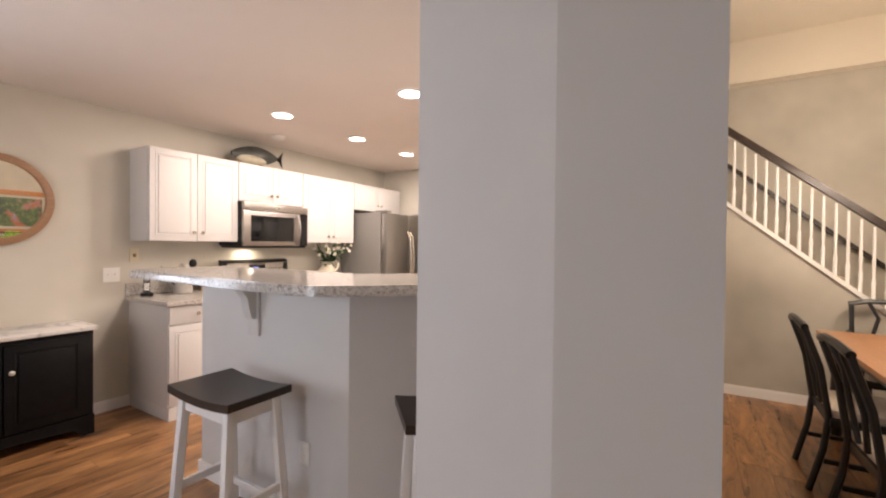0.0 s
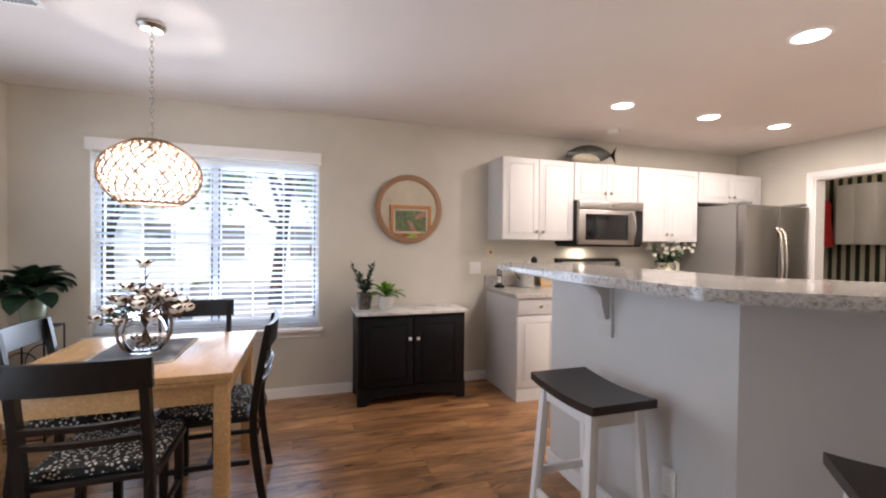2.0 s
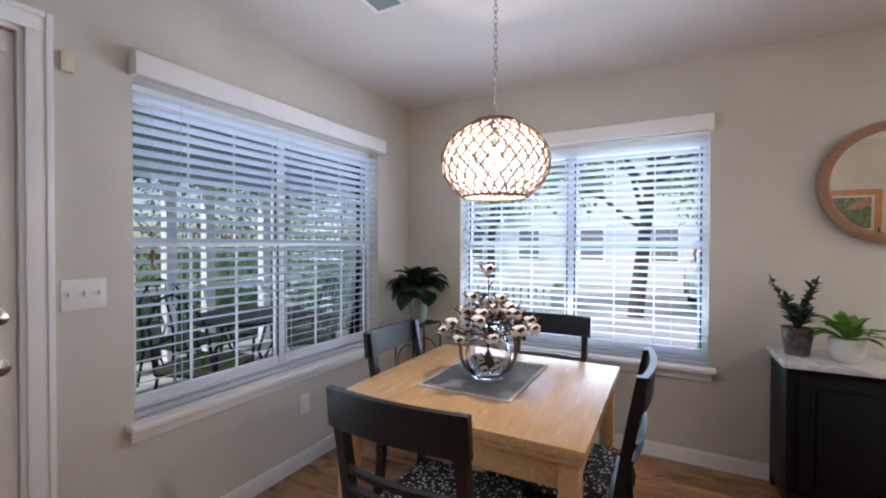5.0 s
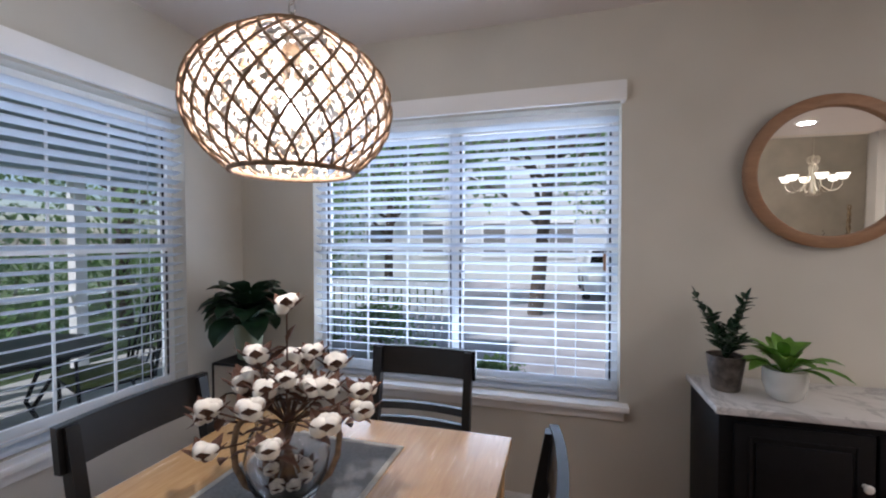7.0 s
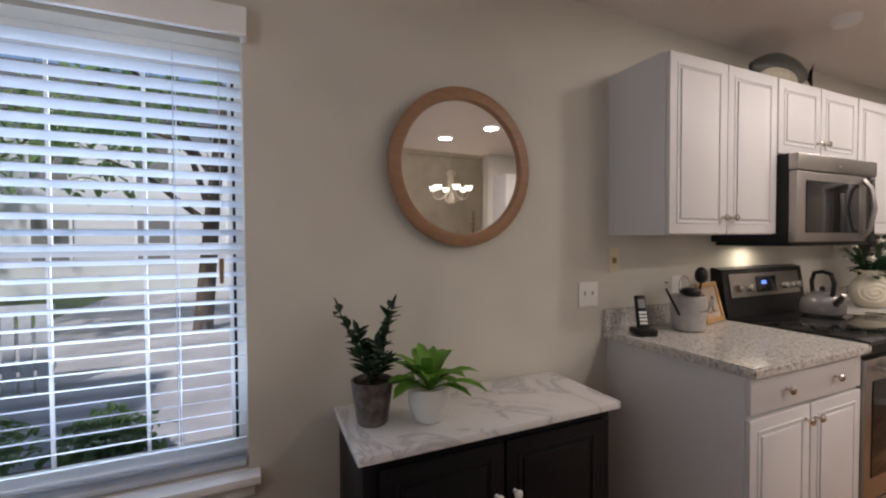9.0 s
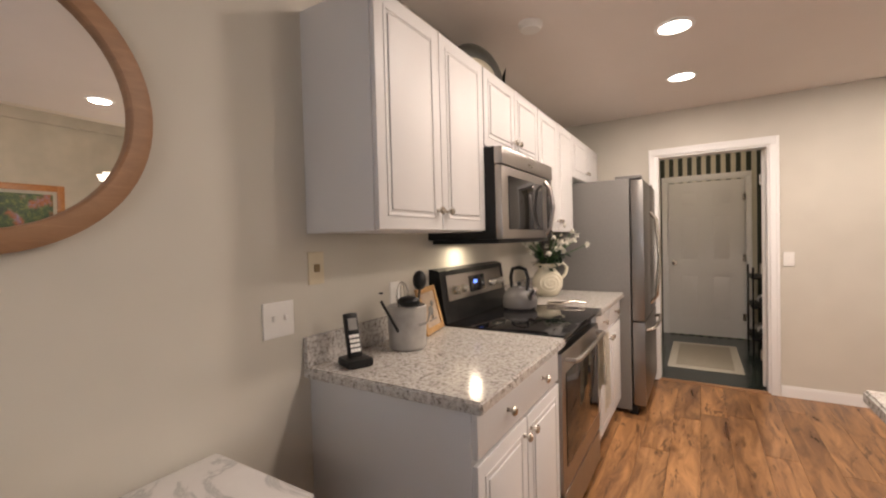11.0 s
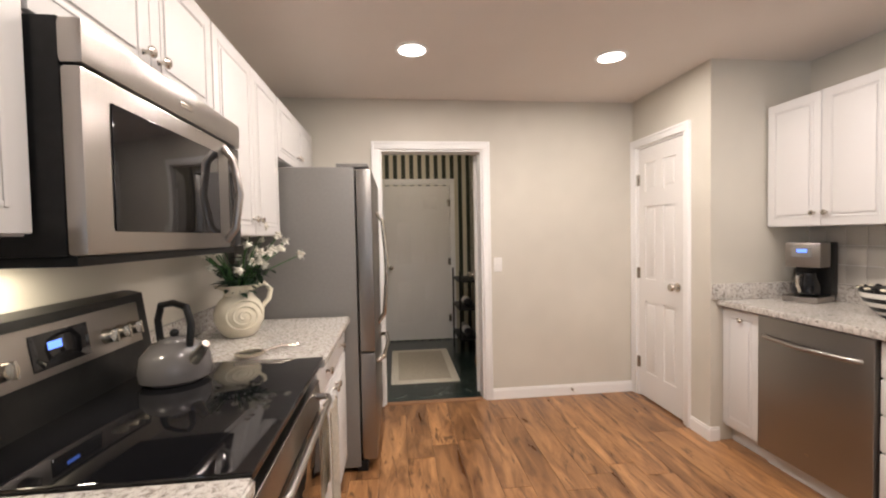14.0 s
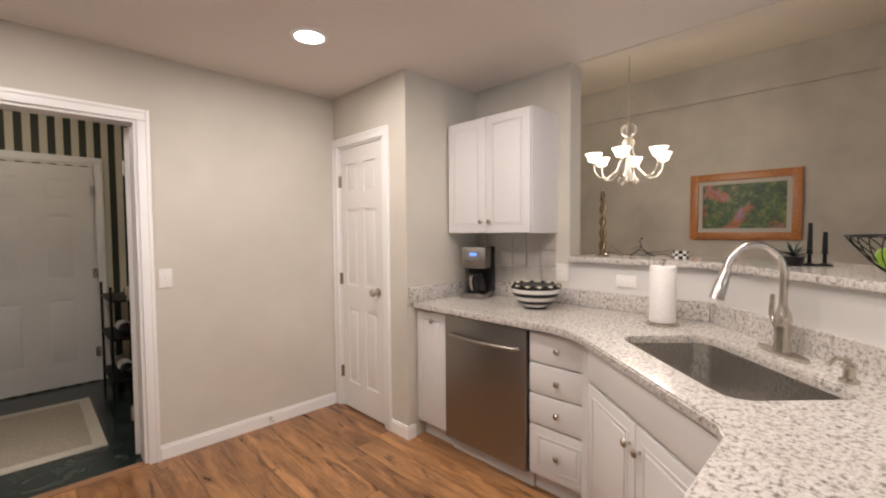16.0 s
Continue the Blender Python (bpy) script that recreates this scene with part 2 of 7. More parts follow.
GREYCER = simple("grey_crackled_stoneware", (0.36, 0.34, 0.31), 0.45, 0.18, 14, 0.3)
DARKPOT = simple("dark_patterned_pot", (0.10, 0.08, 0.065), 0.5, 0.7, 32, 0.4)
LEAF_D = simple("dark_glossy_leaf", (0.014, 0.035, 0.016), 0.35, 0.4, 12)
LEAF_M = simple("mid_green_leaf", (0.035, 0.10, 0.022), 0.4, 0.35, 14)
LEAF_L = simple("bright_green_leaf", (0.12, 0.27, 0.025), 0.45, 0.3, 14)
STEM = simple("brown_stem", (0.10, 0.05, 0.028), 0.8, 0.3, 40)
COTTON = simple("cotton_boll_white", (0.78, 0.74, 0.66), 0.95, 0.08, 40, 0.6)
HUSK = simple("dry_brown_husk", (0.09, 0.04, 0.022), 0.85, 0.3, 30)
SOIL = simple("potting_soil", (0.03, 0.022, 0.016), 0.95, 0.4, 60, 0.6)
LINEN = simple("grey_woven_linen", (0.20, 0.20, 0.20), 0.95, 0.15, 150, 0.5)
FRINGE = simple("cream_woven_border", (0.50, 0.47, 0.41), 0.95, 0.12, 90, 0.5)
TOWEL = simple("cream_cotton_towel", (0.70, 0.64, 0.54), 0.95, 0.1, 70, 0.5)
PAPER = simple("white_paper_towel", (0.82, 0.80, 0.77), 0.95, 0.04, 60, 0.4)
PETAL = simple("white_petal", (0.80, 0.78, 0.70), 0.7, 0.06, 30)
APPLE = simple("green_apple_skin", (0.20, 0.34, 0.03), 0.3, 0.25, 10)
FISHD = simple("dark_fish_paint", (0.045, 0.048, 0.04), 0.35, 0.4, 14)
FISHB = simple("cream_fish_belly", (0.42, 0.38, 0.28), 0.35, 0.2, 14)
RED = simple("red_cloth", (0.42, 0.015, 0.012), 0.85, 0.2, 20)
RUGM = simple("beige_cotton_rug", (0.42, 0.38, 0.30), 0.95, 0.15, 70, 0.5)
RUGB = simple("pale_rug_border", (0.60, 0.57, 0.48), 0.95, 0.15, 70, 0.5)
TANPAPER = simple("tan_drawing_paper", (0.46, 0.36, 0.27), 0.9, 0.12, 22)
SEATCLOTH = simple("cream_upholstery", (0.56, 0.50, 0.42), 0.9, 0.1, 40)
LEDG = Mat("bulb_glow", (1, 0.9, 0.75), 0.5).emit((1.0, 0.92, 0.80), 14).m
CANGLOW = Mat("downlight_lens_glow", (1, 0.95, 0.85), 0.5).emit((1.0, 0.92, 0.80), 9).m
SHADEGLOW = Mat("frosted_lit_glass_shade", (0.9, 0.85, 0.75), 0.4).emit((1.0, 0.90, 0.74), 3.2).m
CLOCK = Mat("blue_clock_display", (0.02, 0.03, 0.2), 0.3).emit((0.15, 0.3, 1.0), 2.0).m
FENCE = simple("weathered_white_fence", (0.52, 0.54, 0.55), 0.8, 0.15, 8)
GRASS = simple("lawn", (0.11, 0.15, 0.06), 0.95, 0.5, 1.2, 0.5)
CONCRETE = simple("patio_concrete", (0.38, 0.37, 0.35), 0.85, 0.15, 3)
DRIVE = simple("pale_gravel_drive", (0.42, 0.40, 0.40), 0.95, 0.2, 2, 0.4)
SIDING = painted("white_house_siding", (0.68, 0.68, 0.67), 0.6)
ROOFM = simple("grey_shingle", (0.10, 0.10, 0.11), 0.9, 0.3, 4)
BARK = simple("tree_bark", (0.10, 0.075, 0.055), 0.95, 0.4, 9, 0.7)


def leafy(name, c, glow):
    """Thin outdoor leaf that lets sunlight through."""
    a = Mat(name, c, 0.5)
    n = a.noise(1.5, 4)
    a.color(a.ramp(n, [(0.3, tuple(v * 0.55 for v in c)), (0.7, tuple(v * 1.35 for v in c))]))
    tl = a.node("ShaderNodeBsdfTranslucent")
    tl.inputs["Color"].default_value = (*glow, 1)
    mx = a.node("ShaderNodeMixShader")
    mx.inputs[0].default_value = 0.5
    a.link(a.b.outputs[0], mx.inputs[1])
    a.link(tl.outputs[0], mx.inputs[2])
    a.link(mx.outputs[0], a.t.nodes["Material Output"].inputs[0])
    return a.m


LEAF_O = leafy("outdoor_foliage", (0.08, 0.13, 0.05), (0.30, 0.48, 0.17))
LEAF_O2 = leafy("light_outdoor_foliage", (0.11, 0.18, 0.06), (0.40, 0.56, 0.22))
PORCHBLUE = painted("pale_blue_porch_ceiling", (0.44, 0.54, 0.58), 0.6)
CUSHION = simple("olive_outdoor_cushion", (0.16, 0.19, 0.06), 0.9, 0.2, 30)

for m_ in (BLACKM, BPLASTIC, LEAF_D):
    m_.node_tree.nodes["Principled BSDF"].inputs["Specular IOR Level"].default_value = 0.22

# ---- mesh helpers ----


def box(bm, x0, x1, y0, y1, z0, z1, bev=0.0, m=None):
    c = ((x0 + x1) / 2, (y0 + y1) / 2, (z0 + z1) / 2)
    mat = Matrix.Translation(c) @ Matrix.Diagonal((abs(x1 - x0), abs(y1 - y0), abs(z1 - z0), 1))
    vs = bmesh.ops.create_cube(bm, size=1, matrix=mat)["verts"]
    if bev:
        es = list({e for v in vs for e in v.link_edges})
        out = bmesh.ops.bevel(bm, geom=es, offset=bev, segments=2, affect="EDGES", profile=0.6)
        vs = list({v for f in out["faces"] for v in f.verts} | {v for v in vs if v.is_valid})
    if m is not None:
        bmesh.ops.transform(bm, matrix=m, verts=vs)
    return vs


def cyl(bm, c, r, h, segs=20, axis="Z", r2=None):
    """A cylinder or cone whose base centre is c, going h along the axis."""
    rot = {"Z": Matrix(), "X": Matrix.Rotation(radians(90), 4, "Y"), "Y": Matrix.Rotation(radians(-90), 4, "X")}[axis]
    m = Matrix.Translation(c) @ rot @ Matrix.Translation((0, 0, h / 2))
    return bmesh.ops.create_cone(bm, cap_ends=True, segments=segs, radius1=r, radius2=r if r2 is None else r2, depth=abs(h), matrix=m)["verts"]


def ball(bm, c, r, s=(1, 1, 1), sub=2, m=None):
    mat = Matrix.Translation(c) @ (m or Matrix()) @ Matrix.Diagonal((*s, 1))
    return bmesh.ops.create_icosphere(bm, subdivisions=sub, radius=r, matrix=mat)["verts"]


def lathe(bm, prof, c=(0, 0, 0), segs=28, m=None):
    """Turns a profile of (radius, height) round z."""
    rings = []
    for r, z in prof:
        ring = []
        for i in range(segs):
            a = 2 * math.pi * i / segs
            p = Vector((r * math.cos(a), r * math.sin(a), z))
            p = (m @ p if m is not None else p) + Vector(c)
            ring.append(bm.verts.new(p))
        rings.append(ring)
    for a, b in zip(rings, rings[1:]):
        for i in range(segs):
            bm.faces.new((a[i], a[(i + 1) % segs], b[(i + 1) % segs], b[i]))
    if prof[0][0] > 1e-4:
        bm.faces.new(list(reversed(rings[0])))
    if prof[-1][0] > 1e-4:
        bm.faces.new(rings[-1])


def tube(bm, pts, r, segs=8, r2=None, cap=True):
    pts = [Vector(p) for p in pts]
    n, rings, up = len(pts), [], None
    for i, p in enumerate(pts):
        d = (pts[min(i + 1, n - 1)] - pts[max(i - 1, 0)]).normalized()
        if up is None:
            up = d.orthogonal().normalized()
        up = (up - d * up.dot(d)).normalized()
        side = d.cross(up)
        rr = r + ((r2 - r) * i / (n - 1) if r2 is not None else 0)
        rings.append([bm.verts.new(p + rr * (math.cos(2 * math.pi * k / segs) * up + math.sin(2 * math.pi * k / segs) * side)) for k in range(segs)])
    for a, b in zip(rings, rings[1:]):
        for i in range(segs):
            bm.faces.new((a[i], a[(i + 1) % segs], b[(i + 1) % segs], b[i]))
    if cap:
        bm.faces.new(list(reversed(rings[0])))
        bm.faces.new(rings[-1])


def slab(bm, poly, z0, z1, holes=()):
    """A flat slab with a polygon outline and holes through it."""
    edges = []
    for loop in (poly, *holes):
        vs = [bm.verts.new((x, y, z0)) for x, y in loop]
        edges += [bm.edges.new((vs[i], vs[(i + 1) % len(vs)])) for i in range(len(vs))]
    fs = [g for g in bmesh.ops.triangle_fill(bm, use_beauty=True, use_dissolve=False, edges=edges)["geom"] if isinstance(g, bmesh.types.BMFace)]
    ext = bmesh.ops.extrude_face_region(bm, geom=fs)
    bmesh.ops.translate(bm, vec=(0, 0, z1 - z0), verts=[g for g in ext["geom"] if isinstance(g, bmesh.types.BMVert)])


def leaf(bm, base, d, length, width, droop=0.3, n=4):
    """A folded leaf blade from base along d."""
    d = Vector(d).normalized()
    side = d.cross(Vector((0, 0, 1)))
    side = side.normalized() if side.length > 0.05 else Vector((1, 0, 0))
    p, rows = Vector(base), []
    for i in range(n + 1):
        f = i / n
        w = width * math.sin(math.pi * min(1, 0.06 + f * 0.94)) ** 0.8 * 0.5 + 0.0004
        up = side.cross(d).normalized()
        rows.append((bm.verts.new(p - side * w + up * w * 0.35), bm.verts.new(p), bm.verts.new(p + side * w + up * w * 0.35)))
        d = (d + Vector((0, 0, -droop / n))).normalized()
        p = p + d * length / n
    for a, b in zip(rows, rows[1:]):
        bm.faces.new((a[0], a[1], b[1], b[0]))
        bm.faces.new((a[1], a[2], b[2], b[1]))


def mesh_of(name, bm, material, smooth=True):
    bmesh.ops.recalc_face_normals(bm, faces=bm.faces)
    me = bpy.data.meshes.new(name)
    bm.to_mesh(me)
    bm.free()
    me.materials.append(material)
    if smooth:
        for p in me.polygons:
            p.use_smooth = True
        me.set_sharp_from_angle(angle=radians(38))
    return me


def part(name, bm, material, parent=None, label="", smooth=True):
    """One bmesh as one mesh object under a thing or a part."""
    ob = new(name, mesh_of(name, bm, material, smooth))
    ob.parent = parent
    return tagged(ob, label)


def thing(name, at, label, category, turn=0, group="", kind=""):
    ob = new(name)
    ob.empty_display_size = 0.1
    ob.matrix_world = pose(*at, 0, 0, turn)
    return tagged(ob, label, category, group, kind)


def single(name, bm, material, label, category, at=(0, 0, 0), turn=0, kind="", group=""):
    """A thing that is one mesh."""
    ob = part(name, bm, material)
    ob.matrix_world = pose(*at, 0, 0, turn)
    return tagged(ob, label, category, group, kind)


def B(*boxes, bev=0.0):
    bm = bmesh.new()
    for b in boxes:
        box(bm, *b, bev=bev)
    return bm


def structure(name, bm, material, label, category="wall"):
    return single(name, bm, material, label, category, kind="structure")


# ---- plan ----
WX, SY, NY, H = -3.81, -1.80, 5.236, 2.44
EX, HI = 4.0, 3.6          # dining room's east wall, high ceiling
PX, PY = -0.868, 4.347     # pantry corner
RX, RE = -0.17, 3.56      # wall behind the coffee corner and where it ends
T = 0.14
W2 = (-1.31, 0.33, 0.60, 2.0)     # west window: y0 y1 z0 z1
W1 = (-3.41, -1.775, 0.60, 2.0)   # south window: x0 x1 z0 z1
FD = (-1.45, -0.54, 2.05)         # garden door: x0 x1 height
LD = (-2.98, -2.16, 2.045)        # laundry door: x0 x1 height
PD = (4.585, 5.17, 2.045)         # pantry door: y0 y1 height


def wall_with_openings(name, along, plane, a0, a1, z1, openings, mat, label, out):
    """A wall along x or y whose room face lies on plane; out: which way its thickness goes."""
    bm = bmesh.new()
    p0, p1 = sorted((plane, plane + out * T))

    def put(u0, u1, za, zb):
        if u1 - u0 > 1e-4 and zb - za > 1e-4:
            if along == "x":
                box(bm, u0, u1, p0, p1, za, zb)
            else:
                box(bm, p0, p1, u0, u1, za, zb)
    at = a0
    for o0, o1, za, zb in sorted(openings):
        put(at, o0, 0, z1)
        put(o0, o1, 0, za)
        put(o0, o1, zb, z1)
        at = o1
    put(at, a1, 0, z1)
    return structure(name, bm, mat, label)


wall_with_openings("wall_west", "y", WX, SY - T, NY + T, H, [(W2[0], W2[1], W2[2], W2[3])], WALL, "greige painted wall with a window and mirror", -1)
wall_with_openings("wall_south", "x", SY, WX, EX + T, H, [(W1[0], W1[1], W1[2], W1[3]), (FD[0], FD[1], 0, FD[2])], WALL, "greige painted wall with window and garden door", -1)
wall_with_openings("wall_north", "x", NY, WX, PX + 0.1, H, [(LD[0], LD[1], 0, LD[2])], WALL, "greige painted kitchen wall with laundry doorway", 1)
wall_with_openings("wall_pantry", "y", PX, PY, NY, H, [(PD[0], PD[1], 0, PD[2])], WALL, "greige pantry wall with a white door", 1)
structure("wall_pantry_return", B((PX + T, RX + T - 0.004, PY, PY + 0.12, 0, H)), WALL, "greige wall beside the coffee corner")
structure("wall_coffee", B((RX, RX + T, RE, PY, 0, H)), WALL, "greige wall behind the white cabinet")
structure("wall_dining_upper", B((-0.13, -0.01, SY, PY, H - 0.002, HI)), CEIL_HIGH, "cream bulkhead above the kitchen ceiling edge")
structure("wall_stair_back", B((-0.9, EX, 6.02, 6.14, 0, HI)), WALL_DINING, "warm grey faux finished stairwell wall")
structure("wall_stair_end", B((-0.99, -0.87, NY + T, 6.14, 0, HI)), WALL_DINING, "plain wall closing the stairwell")
structure("wall_east", B((EX, EX + T, SY, 6.14, 0, HI)), WALL_DINING, "warm grey faux finished dining wall")
structure("wall_south_upper", B((-0.13, EX + T, SY - T, SY, H, HI)), WALL, "plain upper wall")
structure("wall_stair_side", B((-0.9, -0.745, PY + 0.12, NY + T, H + 0.07, HI)), WALL, "plain upper wall over the pantry")
structure("trim_soffit", B((-0.01, EX, 5.86, 6.02, 3.15, HI)), CEIL_HIGH, "cream soffit band under the high ceiling", "trim")
structure("trim_soffit_east", B((EX - 0.05, EX, SY, 5.86, 3.12, HI)), WALL_DINING, "warm grey soffit band on the dining wall", "trim")
structure("ceiling_kitchen", B((WX, -0.131, SY, NY, H, H + 0.06)), CEIL, "flat painted kitchen ceiling", "ceiling")
structure("ceiling_dining", B((-1.0, EX + T, SY - T, 6.14, HI, HI + 0.06)), CEIL_HIGH, "cream high ceiling over the dining room", "ceiling")
structure("floor", B((WX, EX, SY, 6.14, -0.12, -0.006)), SOIL, "dark underlay beneath the plank flooring", "floor")

# column and short return beside the camera's start
bm = bmesh.new()
slab(bm, [(-0.153, 0.866), (0.078, 0.866), (0.278, 0.905), (0.278, 1.02), (0.078, 1.02), (0.078, 1.09), (-0.153, 1.09)], 0, H)
column = structure("wall_column", bm, BARWALL, "light grey square column with a wall return", "column")
for p in column.data.polygons:
    p.use_smooth = False
structure("wall_column_upper", B((-0.009, 0.272, 0.90, 1.02, H, HI)), CEIL_HIGH, "plain wall over the column")

# half wall of the breakfast bar
HW = 1.182
_outer = [(-2.24, 1.66), (-1.07, 1.66), (-0.04, 2.69), (-0.04, RE), (RX, RE), (RX, 2.745), (-1.128, 1.80), (-2.24, 1.80)]
bm = bmesh.new()
slab(bm, _outer, 0, HW)
structure("wall_bar", bm, BARWALL, "light grey angled half wall under the granite bar")
_base = [(-2.255, 1.645), (-1.064, 1.645), (-0.025, 2.684), (-0.025, RE), (-0.037, RE), (-0.037, 2.692), (-1.071, 1.657), (-2.243, 1.657), (-2.243, 1.802), (-2.255, 1.802)]
bm = bmesh.new()
slab(bm, _base, 0.0, 0.085)
structure("baseboard_bar", bm, TRIM, "white baseboard round the half wall", "baseboard")
# ---- trims ----


def baseboard(name, runs):
    bm = bmesh.new()
    for x0, x1, y0, y1 in runs:
        box(bm, x0, x1, y0, y1, 0, 0.075)
        sx, sy = (0.004 if x1 - x0 < 0.03 else 0), (0.004 if y1 - y0 < 0.03 else 0)
        box(bm, x0 + sx, x1 - sx, y0 + sy, y1 - sy, 0.075, 0.09)
    structure(name, bm, TRIM, "white painted wooden baseboard", "baseboard")


baseboard("baseboard_west", [(WX, WX + 0.015, SY, 1.92)])
baseboard("baseboard_south", [(WX + 0.015, FD[0] - 0.07, SY, SY + 0.015), (FD[1] + 0.07, EX, SY, SY + 0.015)])
baseboard("baseboard_north", [(LD[1] + 0.065, PX, NY - 0.015, NY)])
baseboard("baseboard_pantry", [(PX - 0.015, PX, PY - 0.015, PD[0] - 0.065), (PX, -0.81, PY - 0.015, PY)])
baseboard("baseboard_stair", [(-0.1, 2.6, 5.025, 5.04)])
baseboard("baseboard_east", [(EX - 0.015, EX, SY, 6.0)])


def casing(name, along, plane, a0, a1, z1, out, w=0.062, d=0.018):
    """Door casing round an opening, on the room face."""
    ob = thing(name, (0, 0, 0), "white moulded door casing", "trim", kind="structure")
    p0, p1 = sorted((plane, plane + out * d))
    q0, q1 = sorted((plane + out * d, plane + out * (d + 0.006)))
    for nm, u0, u1, za, zb in (("casing_leg", a0 - w, a0, 0, z1), ("casing_leg", a1, a1 + w, 0, z1), ("casing_head", a0 - w, a1 + w, z1, z1 + w)):
        bm = bmesh.new()
        e = 0.02
        if along == "x":
            box(bm, u0, u1, p0, p1, za, zb, 0.004)
            if nm == "casing_leg":
                s = (u0, u0 + e) if u1 == a0 else (u1 - e, u1)
                box(bm, s[0], s[1], q0, q1, za, zb + w, 0.002)
            else:
                box(bm, u0 + e, u1 - e, q0, q1, zb - e, zb, 0.002)
        else:
            box(bm, p0, p1, u0, u1, za, zb, 0.004)
            if nm == "casing_leg":
                s = (u0, u0 + e) if u1 == a0 else (u1 - e, u1)
                box(bm, q0, q1, s[0], s[1], za, zb + w, 0.002)
            else:
                box(bm, q0, q1, u0 + e, u1 - e, zb - e, zb, 0.002)
        part(nm, bm, TRIM, ob)
    jl = sorted((plane, plane - out * T))
    bm = bmesh.new()
    for u0, u1, za, zb in ((a0, a0 + 0.015, 0, z1), (a1 - 0.015, a1, 0, z1), (a0 + 0.015, a1 - 0.015, z1 - 0.015, z1)):
        if along == "x":
            box(bm, u0, u1, jl[0], jl[1], za, zb)
        else:
            box(bm, jl[0], jl[1], u0, u1, za, zb)
    part("jamb", bm, TRIM, ob)
    return ob


casing("trim_laundry_door", "x", NY, LD[0], LD[1], LD[2], -1)
casing("trim_pantry_door", "y", PX, PD[0], PD[1], PD[2], -1)
casing("trim_garden_door", "x", SY, FD[0], FD[1], FD[2], 1, 0.07)


def panel_door(name, w, h, label, at, turn, face=1, hinges=True, mat=None, t=0.035):
    """Six-panel door. Local x runs along its width from the hinges, y out of its face."""
    mat = mat or DOORW
    ob = thing(name, at, label, "door", turn, kind="structure")
    bm = bmesh.new()
    st, cols = w * 0.155, []
    pw = (w - 3 * st) / 2
    xs = [(st, st + pw), (2 * st + pw, 2 * st + 2 * pw)]
    zs = [(0.22, 0.80), (0.98, 1.56), (1.68, h - 0.12)]
    for x0, x1 in ((0, st), (st + pw, 2 * st + pw), (w - st, w)):
        box(bm, x0, x1, -t / 2, t / 2, 0.012, h)
    for x0, x1 in xs:
        for za, zb in ((0.012, zs[0][0]), (zs[0][1], zs[1][0]), (zs[1][1], zs[2][0]), (zs[2][1], h)):
            box(bm, x0, x1, -t / 2, t / 2, za, zb)
    part("door_frame", bm, mat, ob)
    for x0, x1 in xs:
        for za, zb in zs:
            bm = bmesh.new()
            box(bm, x0, x1, -t / 2 + 0.009, t / 2 - 0.009, za, zb)
            box(bm, x0 + 0.028, x1 - 0.028, -t / 2 + 0.003, t / 2 - 0.003, za + 0.028, zb - 0.028, 0.005)
            part("panel", bm, mat, ob)
    kx = w - 0.065
    for s in (1, -1):
        bm = bmesh.new()
        prof = [(0.032, 0), (0.032, 0.006), (0.013, 0.010), (0.012, 0.032), (0.026, 0.042), (0.030, 0.054), (0.024, 0.066), (0.0, 0.070)]
        lathe(bm, prof, (kx, s * t / 2, 0.955), 20, Matrix.Rotation(radians(-90 * s), 4, "X"))
        part("door_knob", bm, NICKEL, ob, "satin nickel round knob")
    if hinges:
        for z in (0.28, 1.02, 1.78):
            bm = bmesh.new()
            cyl(bm, (-0.006, face * (t / 2 + 0.008), z - 0.045), 0.008, 0.09, 10)
            box(bm, -0.006, 0.022, face * t / 2, face * (t / 2 + 0.003), z - 0.045, z + 0.045)
            part("hinge", bm, NICKEL, ob, "satin nickel butt hinge")
    return ob


# pantry door, closed: hinges at the north end, face towards the kitchen
panel_door("door_pantry", PD[1] - PD[0] - 0.034, PD[2] - 0.02, "closed white six-panel pantry door", (PX + 0.022, PD[1] - 0.017, 0), -90, -1)
# laundry door, swung open into the laundry
panel_door("door_laundry", LD[1] - LD[0] - 0.034, LD[2] - 0.02, "open white six-panel laundry door", (LD[1] - 0.02, NY + T + 0.015, 0), 80, 1)

# laundry room beyond the doorway
LY = 7.34
structure("floor_laundry", B((-4.1, -1.9, NY + 0.02, LY, -0.06, -0.002)), TILE, "dark green marble tile floor", "floor")
structure("wall_laundry_north", B((-4.1, -1.9, LY, LY + 0.1, 0, H)), STRIPE_X, "black and cream striped wallpaper wall")
structure("wall_laundry_west", B((-4.2, -4.1, NY + T, LY + 0.1, 0, H)), STRIPE_Y, "black and cream striped wallpaper wall")
structure("wall_laundry_east", B((-1.9, -1.8, NY + T, LY + 0.1, 0, H)), STRIPE_Y, "black and cream striped wallpaper wall")
structure("ceiling_laundry", B((-4.2, -1.8, NY + T, LY + 0.1, H, H + 0.06)), CEIL, "flat white laundry ceiling", "ceiling")
casing("trim_back_door", "x", LY - 0.002, -3.02, -2.16, 2.03, -1)
panel_door("door_back", 0.826, 2.0, "closed cream six-panel back door", (-2.178, LY - 0.022, 0), 180, 1, True, DOORW)
structure("trim_threshold", B((LD[0], LD[1], NY - 0.01, NY + 0.05, -0.002, 0.008), bev=0.003), OAK, "wooden threshold strip", "trim")
stop = thing("door_stop", (-1.43, NY - 0.015, 0.055), "white rubber-tipped spring door stop on the baseboard", "door stop")
bm = bmesh.new()
